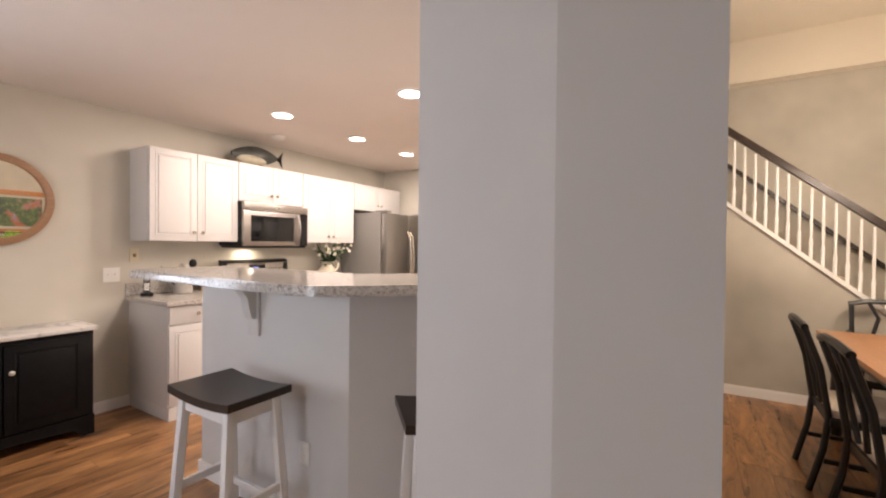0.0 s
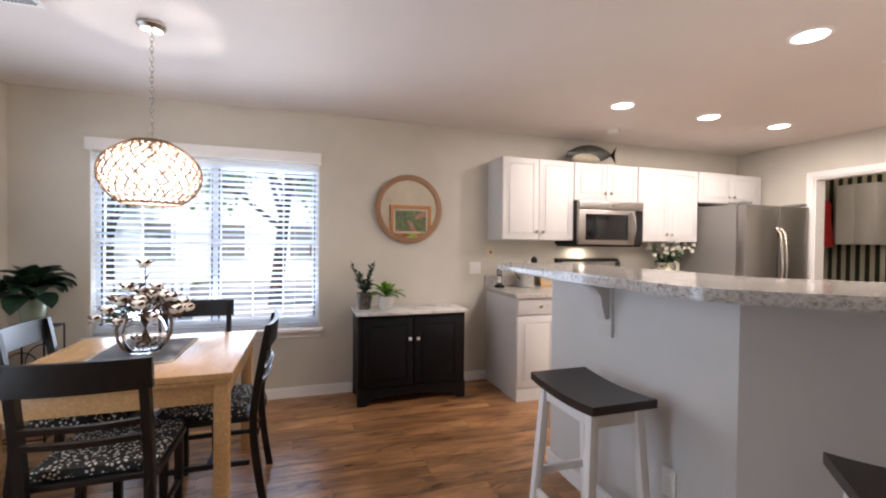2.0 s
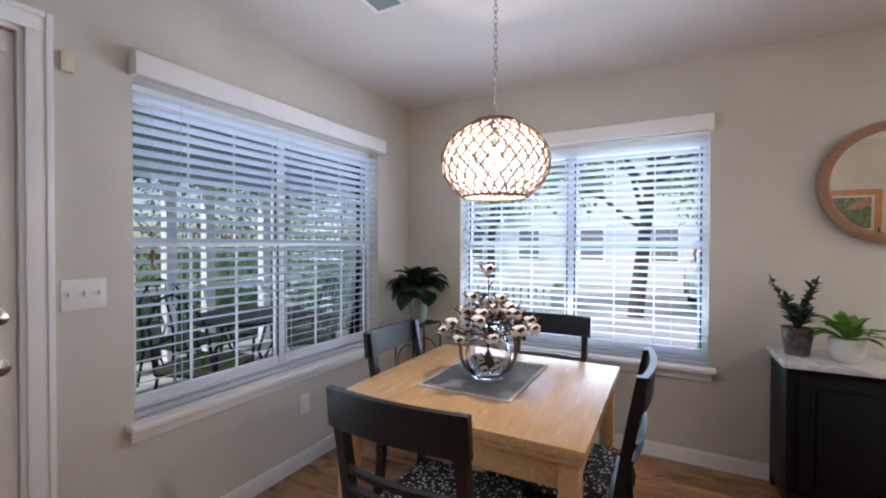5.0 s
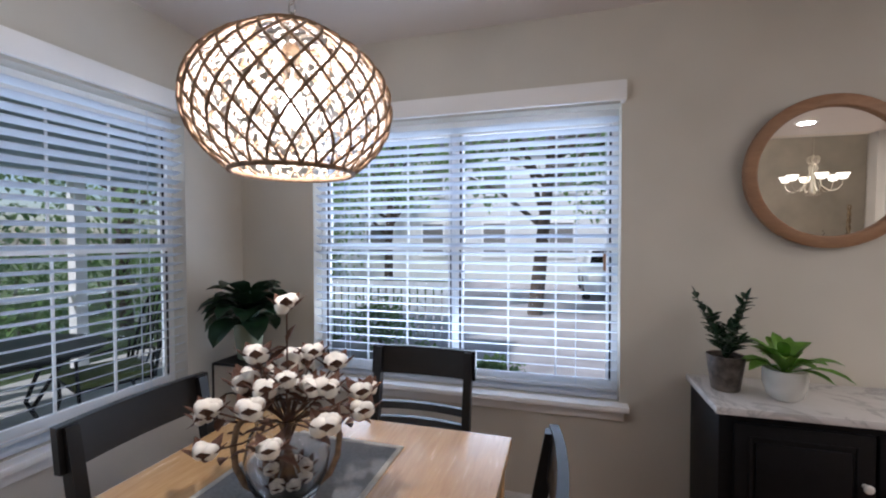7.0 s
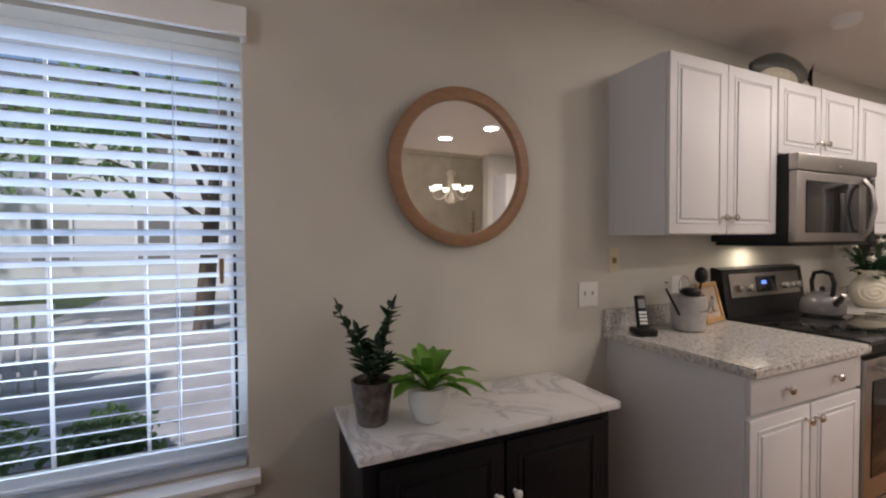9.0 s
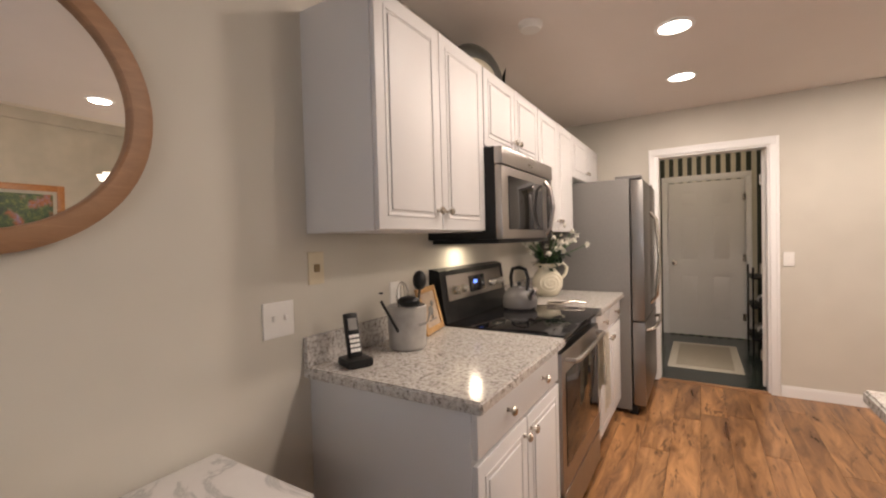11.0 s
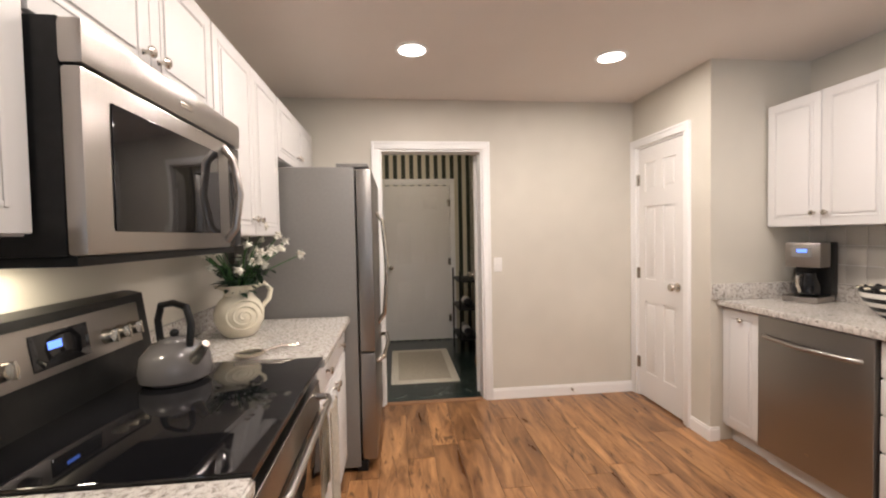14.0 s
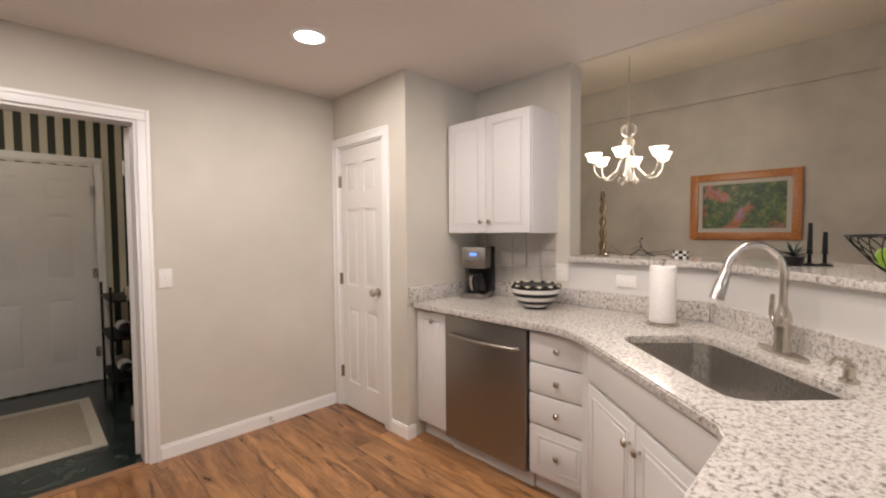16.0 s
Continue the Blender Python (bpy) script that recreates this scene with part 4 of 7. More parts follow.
def sink_loop(a, b, r, n=5):
    out = []
    for sx, sy, a0 in ((1, 1, 0), (-1, 1, 90), (-1, -1, 180), (1, -1, 270)):
        for i in range(n + 1):
            t = radians(a0 + 90 * i / n)
            p = SC + U * (sx * (a - r) + r * math.cos(t)) + V * (sy * (b - r) + r * math.sin(t))
            out.append((p.x, p.y))
    return out


countertop("countertop", [(RX, PY), (-0.825, PY), (-0.825, 3.31), (-0.85, 3.19), (-0.925, 3.085), (-1.46, 2.47), (-1.52, 2.445), (-2.28, 2.445), (-2.28, 1.802), (-1.135, 1.802), (RX, 2.767)],
           "speckled grey granite corner countertop with undermount sink", [sink_loop(0.355, 0.195, 0.07)])
SINKSTEEL = metal("satin_sink_steel", (0.52, 0.50, 0.47), 0.27, (40, 40, 1))
sink = thing("sink", (0, 0, 0), "stainless steel undermount sink basin", "sink")
bm = bmesh.new()
loops = []
for a, b, r, z in ((0.375, 0.215, 0.08, 0.876), (0.358, 0.198, 0.07, 0.876), (0.350, 0.190, 0.07, 0.80), (0.338, 0.178, 0.08, 0.70), (0.30, 0.14, 0.08, 0.685), (0.05, 0.03, 0.025, 0.68)):
    loops.append([bm.verts.new((x, y, z)) for x, y in sink_loop(a, b, r)])
for a, b in zip(loops, loops[1:]):
    for i in range(len(a)):
        bm.faces.new((a[i], a[(i + 1) % len(a)], b[(i + 1) % len(a)], b[i]))
bm.faces.new(loops[-1])
part("basin", bm, SINKSTEEL, sink)
bm = bmesh.new()
lathe(bm, [(0.045, 0.0), (0.045, 0.004), (0.03, 0.005), (0.028, 0.001), (0.0, 0.001)], (SC.x, SC.y, 0.682), 24)
part("drain", bm, NICKEL, sink)

faucet = thing("faucet", (-0.63, 2.437, 0.914), "satin nickel gooseneck pull-down kitchen faucet", "faucet", 132)
bm = bmesh.new()
slab(bm, [(0.032 * math.cos(t) + 0.0, 0.125 * math.sin(t)) for t in [2 * math.pi * i / 28 for i in range(28)]], 0.0, 0.012)
part("escutcheon", bm, NICKEL, faucet)
bm = bmesh.new()
lathe(bm, [(0.030, 0.012), (0.028, 0.03), (0.024, 0.06), (0.027, 0.10), (0.030, 0.13), (0.024, 0.16), (0.015, 0.18), (0.0135, 0.2)], segs=24)
part("body", bm, NICKEL, faucet)
bm = bmesh.new()
pts = [(0, 0, 0.18), (0, 0, 0.30)] + [(0.105 - 0.105 * math.cos(t), 0, 0.30 + 0.115 * math.sin(t)) for t in [math.pi * i / 14 * 0.93 for i in range(1, 15)]]
tube(bm, pts, 0.0135, 14)
part("gooseneck", bm, NICKEL, faucet)
bm = bmesh.new()
e = Vector(pts[-1])
d = (Vector(pts[-1]) - Vector(pts[-2])).normalized()
tube(bm, [e, e + d * 0.03, e + d * 0.06, e + d * 0.115, e + d * 0.12], 0.016, 16, 0.028)
part("spray_head", bm, NICKEL, faucet)
bm = bmesh.new()
tube(bm, [(0, -0.02, 0.10), (0, -0.045, 0.115), (0.0, -0.06, 0.15), (0.0, -0.055, 0.22)], 0.013, 12, 0.008)
part("lever", bm, NICKEL, faucet)
soap = thing("soap_dispenser", (-0.86, 2.25, 0.914), "satin nickel soap dispenser in the counter", "soap dispenser", 150)
bm = bmesh.new()
lathe(bm, [(0.026, 0), (0.026, 0.008), (0.016, 0.014), (0.016, 0.04), (0.02, 0.05), (0.012, 0.06), (0, 0.062)], segs=20)
part("base", bm, NICKEL, soap)
bm = bmesh.new()
tube(bm, [(0, 0, 0.055), (0.02, 0, 0.075), (0.06, 0, 0.08), (0.09, 0, 0.062)], 0.008, 10, 0.006)
part("spout", bm, NICKEL, soap)

# granite upstands behind the counters
for nm, bx in (("west", (WX, WX + 0.02, 1.89, 2.679, 0.915, 1.015)), ("west_far", (WX, WX + 0.02, 3.447, 4.275, 0.915, 1.015)), ("coffee", (RX - 0.02, RX, 2.775, PY - 0.02, 0.915, 1.015)), ("pantry", (-0.86, RX, PY - 0.02, PY, 0.915, 1.015))):
    single("granite_upstand", B(bx, bev=0.003), GRANITE, "low speckled granite backsplash on the counter", "backsplash")
bm = bmesh.new()
slab(bm, [(RX, 2.745), (RX - 0.02, 2.765), (-1.14, 1.822), (-2.24, 1.822), (-2.24, 1.801), (-1.128, 1.801)], 0.915, 1.015)
single("granite_upstand", bm, GRANITE, "angled speckled granite backsplash behind the sink", "backsplash")
# bar top
bm = bmesh.new()
slab(bm, [(-2.28, 1.34), (-2.20, 1.27), (-0.98, 1.25), (-0.86, 1.285), (-0.78, 1.35), (0.20, 2.36), (0.25, 2.48), (0.25, 3.46), (0.22, 3.58), (-0.026, 3.58), (-0.026, RE - 0.004), (RX - 0.04, RE - 0.004), (RX - 0.04, 2.765), (-1.145, 1.83), (-2.28, 1.83)], HW + 0.002, 1.222)
bmesh.ops.bevel(bm, geom=[e for e in bm.edges if len(e.link_faces) == 2 and e.calc_face_angle(0) > 0.7], offset=0.008, segments=2, affect="EDGES")
single("breakfast_counter", bm, GRANITE, "raised speckled granite breakfast bar top", "countertop")


def corbel(at, turn):
    ob = thing("corbel", at, "grey painted scrolled bracket under the bar", "corbel", turn, "corbels under the bar")
    bm = bmesh.new()
    prof = [(0, 0), (-0.19, 0), (-0.19, -0.025), (-0.15, -0.035), (-0.095, -0.06), (-0.065, -0.10), (-0.058, -0.15), (-0.045, -0.19), (-0.035, -0.21), (0, -0.21)]
    vs = [bm.verts.new((-0.03, y, z)) for y, z in prof]
    f = bm.faces.new(vs)
    ext = bmesh.ops.extrude_face_region(bm, geom=[f])
    bmesh.ops.translate(bm, vec=(0.06, 0, 0), verts=[g for g in ext["geom"] if isinstance(g, bmesh.types.BMVert)])
    part("bracket", bm, BARWALL, ob)
    part("back_plate", B((-0.045, 0.045, -0.014, 0, -0.30, -0.001), bev=0.003), BARWALL, ob)


corbel((-1.74, 1.66, HW), 0)
corbel((-0.45, 2.28, HW), 45)

# ---- range and microwave ----
rg = thing("range", (WX, 2.682, 0), "black and stainless electric range with glass cooktop", "stove")
D = 0.66
part("body", B((0, D - 0.04, 0, 0.76, 0.02, 0.90), bev=0.003), BPLASTIC, rg)
part("cooktop", B((0.04, D + 0.015, -0.002, 0.762, 0.902, 0.922), bev=0.005), BGLASS, rg, "glossy black glass cooktop")
part("drawer", B((D - 0.04, D + 0.0, 0.005, 0.755, 0.05, 0.22), bev=0.006), STEEL, rg)
od = part("oven_door", B((D - 0.04, D + 0.0, 0.005, 0.755, 0.23, 0.84), bev=0.006), STEEL, rg, "stainless oven door")
part("window", B((D, D + 0.004, 0.06, 0.70, 0.33, 0.745), bev=0.002), BGLASS, od)
bm = bmesh.new()
tube(bm, [(D + 0.0, 0.07, 0.80), (D + 0.04, 0.07, 0.80), (D + 0.05, 0.11, 0.80), (D + 0.05, 0.65, 0.80), (D + 0.04, 0.69, 0.80), (D + 0.0, 0.69, 0.80)], 0.011, 12)
part("handle", bm, STEEL, od, "stainless bar handle")
bm = bmesh.new()
prof = [(0.0, 0.90), (0.10, 0.922), (0.085, 1.0), (0.06, 1.18), (0.02, 1.19), (0.0, 1.19)]
f = bm.faces.new([bm.verts.new((x, -0.001, z)) for x, z in prof])
ext = bmesh.ops.extrude_face_region(bm, geom=[f])
bmesh.ops.translate(bm, vec=(0, 0.762, 0), verts=[g for g in ext["geom"] if isinstance(g, bmesh.types.BMVert)])
bg = part("backguard", bm, BPLASTIC, rg, "black backguard with stainless control panel")
tilt = pose(0.0725, 0.38, 1.09, 0, -8.0, 0)
bm = bmesh.new()
box(bm, 0.0, 0.006, -0.33, 0.33, -0.065, 0.065, 0.002, tilt)
part("control_panel", bm, STEEL, bg)
bm = bmesh.new()
box(bm, 0.006, 0.009, -0.10, 0.09, -0.045, 0.045, 0.001, tilt)
part("display", bm, BGLASS, bg)
bm = bmesh.new()
box(bm, 0.009, 0.0095, -0.05, -0.005, 0.0, 0.02, 0, tilt)
part("clock", bm, CLOCK, bg, "blue lit clock digits")
for y in (-0.27, -0.18, 0.16, 0.22, 0.28):
    bm = bmesh.new()
    vs = cyl(bm, (0.006, y, -0.015), 0.023, 0.026, 18, "X", 0.019)
    vs += box(bm, 0.03, 0.042, y - 0.004, y + 0.004, -0.036, 0.006, 0.002)
    bmesh.ops.transform(bm, matrix=tilt, verts=bm.verts)
    part("knob", bm, NICKEL, bg)

mw = thing("microwave", (WX, 2.684, 1.335), "stainless over-range microwave with curved handle", "microwave")
part("body", B((0, 0.37, 0, 0.756, 0, 0.425), bev=0.003), BPLASTIC, mw)
part("bottom_vent", B((0.02, 0.38, 0.01, 0.746, -0.02, 0), bev=0.003), BPLASTIC, mw)
dr = part("door", B((0.37, 0.405, 0.0, 0.655, 0.0, 0.34), bev=0.008), STEEL, mw, "stainless door with dark window")
part("window", B((0.405, 0.408, 0.075, 0.565, 0.045, 0.295), bev=0.003), BGLASS, dr)
part("top_grille", B((0.36, 0.41, 0.0, 0.756, 0.342, 0.425), bev=0.012), STEEL, mw)
part("badge", B((0.41, 0.4125, 0.34, 0.40, 0.37, 0.385), bev=0.001), NICKEL, mw)
part("control_panel", B((0.37, 0.402, 0.66, 0.756, 0.0, 0.34), bev=0.005), BGLASS, mw)
bm = bmesh.new()
tube(bm, [(0.405, 0.615, 0.02), (0.435, 0.615, 0.06), (0.452, 0.615, 0.17), (0.435, 0.615, 0.28), (0.405, 0.615, 0.32)], 0.012, 12)
part("handle", bm, STEEL, mw, "bowed stainless handle")

# ---- fridge ----
FH = 1.755
fr = thing("refrigerator", (WX + 0.06, 4.292, 0), "stainless french-door refrigerator with grey sides", "refrigerator")
part("body", B((0, 0.66, 0, 0.90, 0.03, FH), bev=0.006), GREYSIDE, fr)
for i, (y0, y1) in enumerate(((0.002, 0.447), (0.453, 0.898))):
    d = part("door", B((0.67, 0.757, y0, y1, 0.70, FH - 0.01), bev=0.014), STEELV, fr, "brushed stainless door")
    bm = bmesh.new()
    y = 0.42 if i == 0 else 0.48
    tube(bm, [(0.755, y, 0.78), (0.80, y, 0.84), (0.822, y, 1.15), (0.80, y, 1.46), (0.755, y, 1.52)], 0.013, 12)
    part("handle", bm, NICKEL, d, "bowed metal handle")
d = part("freezer_drawer", B((0.67, 0.757, 0.002, 0.898, 0.07, 0.692), bev=0.014), STEELV, fr, "brushed stainless drawer")
bm = bmesh.new()
tube(bm, [(0.755, 0.10, 0.615), (0.80, 0.14, 0.63), (0.822, 0.45, 0.635), (0.80, 0.76, 0.63), (0.755, 0.80, 0.615)], 0.013, 12)
part("handle", bm, NICKEL, d)
part("kick_plate", B((0.64, 0.70, 0.01, 0.89, 0.0, 0.065), bev=0.003), BPLASTIC, fr)
for y in (0.06, 0.84):
    part("hinge_cover", B((0.56, 0.74, y - 0.05, y + 0.05, FH, FH + 0.022), bev=0.006), GREYSIDE, fr)

# ---- dishwasher ----
dw = thing("dishwasher", (RX, 4.065, 0), "stainless steel dishwasher with bar handle", "dishwasher", 180)
g = RX - BF
part("body", B((0.05, g - 0.02, 0.0, 0.602, 0.10, 0.872)), BPLASTIC, dw)
part("toe_kick", B((0.05, g - 0.06, 0.0, 0.602, 0, 0.10)), CAB, dw)
d = part("door", B((g - 0.02, g + 0.012, 0.003, 0.599, 0.105, 0.868), bev=0.006), STEELV, dw, "brushed stainless door")
bm = bmesh.new()
tube(bm, [(g + 0.01, 0.05, 0.755), (g + 0.04, 0.07, 0.758), (g + 0.05, 0.30, 0.752), (g + 0.04, 0.53, 0.758), (g + 0.01, 0.55, 0.755)], 0.012, 12)
part("handle", bm, STEEL, d, "bowed stainless handle")
part("label", B((g + 0.012, g + 0.0128, 0.29, 0.31, 0.20, 0.205)), NICKEL, d)

# ---- bar stools ----


def stool(at, turn):
    ob = thing("bar_stool", at, "white wooden bar stool with dark saddle seat", "stool", turn, "stools at the bar")
    bm = bmesh.new()
    n = 10
    for j in range(n):
        x0, x1 = -0.225 + 0.45 * j / n, -0.225 + 0.45 * (j + 1) / n
        up = lambda x: 0.722 + 0.016 * (x / 0.225) ** 2
        a = [bm.verts.new((x, y, up(x) + dz)) for x, dz in ((x0, 0), (x1, 0), (x1, -0.034), (x0, -0.034)) for y in (-0.15, 0.15)]
        for q in ((0, 1, 3, 2), (4, 5, 7, 6), (0, 2, 4, 6), (1, 3, 5, 7)):
            try:
                bm.faces.new([a[k] for k in q])
            except ValueError:
                pass
        if j == 0:
            bm.faces.new((a[0], a[1], a[7], a[6]))
        if j == n - 1:
            bm.faces.new((a[2], a[3], a[5], a[4]))
    bmesh.ops.remove_doubles(bm, verts=bm.verts, dist=1e-4)
    part("seat", bm, DARKSEAT, ob, "dark walnut saddle seat")
    for sx in (-1, 1):
        for sy in (-1, 1):
            bm = bmesh.new()
            box(bm, -0.018, 0.018, -0.018, 0.018, 0, 0.70, 0.003)
            for v in bm.verts:
                k = 1 - v.co.z / 0.70
                v.co.x += sx * (0.165 + 0.035 * k)
                v.co.y += sy * (0.105 + 0.045 * k)
            part("leg", bm, TRIM, ob)
    for sy in (-1, 1):
        part("apron", B((-0.148, 0.148, sy * 0.105 - 0.009, sy * 0.105 + 0.009, 0.63, 0.70), bev=0.002), TRIM, ob)
        part("stretcher", B((-0.175, 0.175, sy * 0.136 - 0.009, sy * 0.136 + 0.009, 0.18, 0.215), bev=0.002), TRIM, ob)
    for sx in (-1, 1):
        part("apron", B((sx * 0.165 - 0.009, sx * 0.165 + 0.009, -0.088, 0.088, 0.63, 0.70), bev=0.002), TRIM, ob)
        part("stretcher", B((sx * 0.19 - 0.009, sx * 0.19 + 0.009, -0.12, 0.12, 0.27, 0.305), bev=0.002), TRIM, ob)
    return ob


st = stool((-1.52, 1.385, 0), 0)
copy_thing(st, pose(-0.56, 1.73, 0, 0, 0, 45))

# ---- things on the counters ----
ph = thing("cordless_phone", (-3.66, 1.985, 0.915), "black cordless phone in its charging cradle", "phone", -22)
part("cradle", B((-0.05, 0.05, -0.045, 0.045, 0, 0.03), bev=0.01), BPLASTIC, ph)
bm = bmesh.new()
box(bm, -0.013, 0.013, -0.024, 0.024, 0, 0.165, 0.008, pose(0.0, 0, 0.015, 0, -14, 0))
hs = part("handset", bm, BPLASTIC, ph)
bm = bmesh.new()
box(bm, 0.0132, 0.0145, -0.016, 0.016, 0.105, 0.145, 0, pose(0.0, 0, 0.015, 0, -14, 0))
part("screen", bm, GREYSIDE, hs)
for r in range(4):
    for c in range(3):
        bm = bmesh.new()
        box(bm, 0.0132, 0.0148, -0.018 + c * 0.0125, -0.007 + c * 0.0125, 0.03 + r * 0.016, 0.041 + r * 0.016, 0, pose(0.0, 0, 0.015, 0, -14, 0))
        part("key", bm, PLATE, hs)

cr = thing("utensil_crock", (-3.64, 2.26, 0.915), "grey stoneware crock holding kitchen utensils", "crock")
bm = bmesh.new()
lathe(bm, [(0.072, 0), (0.08, 0.008), (0.083, 0.08), (0.085, 0.165), (0.079, 0.17), (0.075, 0.16), (0.072, 0.02), (0, 0.015)], segs=32)
part("crock", bm, GREYCER, cr)
part("label", B((0.0836, 0.0846, -0.03, 0.03, 0.095, 0.105)), GREYSIDE, cr)
cr.scale = (0.92, 0.92, 1.0)


def utensil(name, label, base_at, lean, length, head, mat):
    ob = thing(name, (base_at[0], base_at[1], 0.935), label, "utensil")
    tip = Vector((lean[0], lean[1], length))
    bm = bmesh.new()
    tube(bm, [(0, 0, 0), tip * 0.5, tip], 0.006, 8, 0.005)
    part("handle", bm, mat, ob)
    bm = bmesh.new()
    ball(bm, tip + Vector((0, 0, 0.03)), 0.038, head, 2)
    part("head", bm, mat, ob)


utensil("ladle", "black plastic ladle in the crock", (-3.63, 2.29), (0.0, 0.05, 0), 0.21, (0.7, 0.9, 1.1), BPLASTIC)
utensil("spatula", "black slotted spatula in the crock", (-3.63, 2.24), (0.03, -0.02, 0), 0.14, (1.3, 1.1, 0.6), BPLASTIC)
utensil("spoon", "black cooking spoon in the crock", (-3.64, 2.24), (0.03, -0.17, 0), 0.19, (0.2, 0.28, 0.1), BPLASTIC)
wk = thing("whisk", (-3.66, 2.26, 0.935), "steel wire whisk in the crock", "utensil")
for k in range(5):
    bm = bmesh.new()
    a = math.pi * k / 5
    tube(bm, [(0.026 * math.sin(t) * math.cos(a), 0.026 * math.sin(t) * math.sin(a), 0.12 + 0.11 * (1 - math.cos(t)) / 2 * 1.1) for t in [2 * math.pi * i / 16 for i in range(17)]], 0.0012, 5)
    part("wire", bm, NICKEL, wk)
bm = bmesh.new()
tube(bm, [(0, 0, 0), (0, 0, 0.13)], 0.007, 8)
part("handle", bm, NICKEL, wk)
bb = thing("bird_picture", (-3.70, 2.55, 0.915), "small framed bird drawing leaning on the wall", "picture", 12)
tl = pose(0, 0, 0.0, 0, -14, 0)
bm = bmesh.new()
for y0, y1, z0, z1 in ((-0.11, -0.085, 0, 0.21), (0.085, 0.11, 0, 0.21), (-0.085, 0.085, 0, 0.025), (-0.085, 0.085, 0.185, 0.21)):
    box(bm, 0, 0.014, y0, y1, z0, z1, 0.002, tl)
part("frame", bm, BIRCH, bb)
bm = bmesh.new()
box(bm, 0.002, 0.007, -0.085, 0.085, 0.025, 0.185, 0, tl)
part("print", bm, TANPAPER, bb, "tan drawing paper")
bm = bmesh.new()
ball(bm, (0.008, 0.004, 0.098), 0.036, (0.10, 0.95, 0.62), 2)
ball(bm, (0.008, 0.034, 0.128), 0.016, (0.2, 1, 0.9), 2)
tube(bm, [(0.008, 0.046, 0.13), (0.008, 0.062, 0.127)], 0.003, 6, 0.001)
tube(bm, [(0.008, -0.018, 0.09), (0.008, -0.065, 0.058)], 0.009, 6, 0.003)
for y in (0.0, 0.012):
    tube(bm, [(0.008, y, 0.082), (0.008, y + 0.004, 0.055)], 0.0015, 5)
tube(bm, [(0.008, -0.03, 0.053), (0.008, 0.05, 0.057)], 0.003, 6)
bmesh.ops.transform(bm, matrix=tl, verts=bm.verts)
part("bird_figure", bm, GREYSIDE, bb)

KETTLE = simple("grey_enamel", (0.12, 0.112, 0.11), 0.18, 0.15, 4, 0.0)
kt = thing("kettle", (-3.56, 3.27, 0.9235), "grey enamel kettle with arched black handle", "kettle", -30)
bm = bmesh.new()
lathe(bm, [(0.088, 0), (0.10, 0.01), (0.104, 0.04), (0.095, 0.085), (0.065, 0.115), (0.045, 0.122), (0.04, 0.13), (0, 0.136)], segs=32)
part("body", bm, KETTLE, kt, "grey enamel body")
bm = bmesh.new()
ball(bm, (0, 0, 0.145), 0.014)
part("lid_knob", bm, BPLASTIC, kt)
bm = bmesh.new()
tube(bm, [(0.085, 0, 0.07), (0.12, 0, 0.10), (0.145, 0, 0.125)], 0.022, 12, 0.012)
part("spout", bm, NICKEL, kt)
bm = bmesh.new()
tube(bm, [(-0.07, 0, 0.11), (-0.08, 0, 0.18), (-0.06, 0, 0.23), (0, 0, 0.24), (0.06, 0, 0.23), (0.08, 0, 0.18), (0.07, 0, 0.11)], 0.011, 10)
part("handle", bm, BPLASTIC, kt, "arched black handle")
sr = thing("spoon_rest", (-3.42, 3.52, 0.915), "steel spoon rest on the granite", "spoon rest", 35)
bm = bmesh.new()
lathe(bm, [(0.03, 0), (0.05, 0.006), (0.055, 0.014), (0.05, 0.010), (0, 0.004)], segs=24)
part("dish", bm, NICKEL, sr)
bm = bmesh.new()
tube(bm, [(0.05, 0, 0.012), (0.12, 0, 0.02), (0.19, 0, 0.01)], 0.007, 8)
part("handle", bm, NICKEL, sr)

pt = thing("pitcher", (-3.59, 3.90, 0.915), "cream stoneware pitcher holding white flowers", "pitcher", 30)
bm = bmesh.new()
lathe(bm, [(0.065, 0), (0.085, 0.02), (0.112, 0.08), (0.115, 0.13), (0.095, 0.18), (0.066, 0.215), (0.064, 0.24), (0.08, 0.27), (0.074, 0.27), (0.058, 0.235), (0.06, 0.2), (0, 0.18)], segs=36)
for v in bm.verts:
    if v.co.z > 0.235 and v.co.x < -0.03:
        v.co.x -= 0.03 * (v.co.z - 0.235) / 0.035
part("body", bm, CREAMCER, pt)
bm = bmesh.new()
tube(bm, [(0.066, 0, 0.25), (0.12, 0, 0.27), (0.15, 0, 0.23), (0.14, 0, 0.18), (0.105, 0, 0.14)], 0.013, 10)
part("handle", bm, CREAMCER, pt)
bm = bmesh.new()
spiral = []
for i in range(60):
    q = 0.088 * (1 - i / 62)
    sx, sz = q * math.cos(i * 0.32), 0.115 + q * math.sin(i * 0.32)
    rr = 0.116 - 3.2 * (sz - 0.11) ** 2
    spiral.append((sx, -math.sqrt(max(rr * rr - sx * sx, 1e-4)), sz))
tube(bm, spiral, 0.006, 6)
part("spiral_relief", bm, CREAMCER, pt)
pt.scale = (0.94, 0.94, 0.87)
fl = thing("white_flowers", (-3.59, 3.90, 1.075), "white carnations with green stems in the pitcher", "flowers")
leaves = bmesh.new()
random.seed(5)
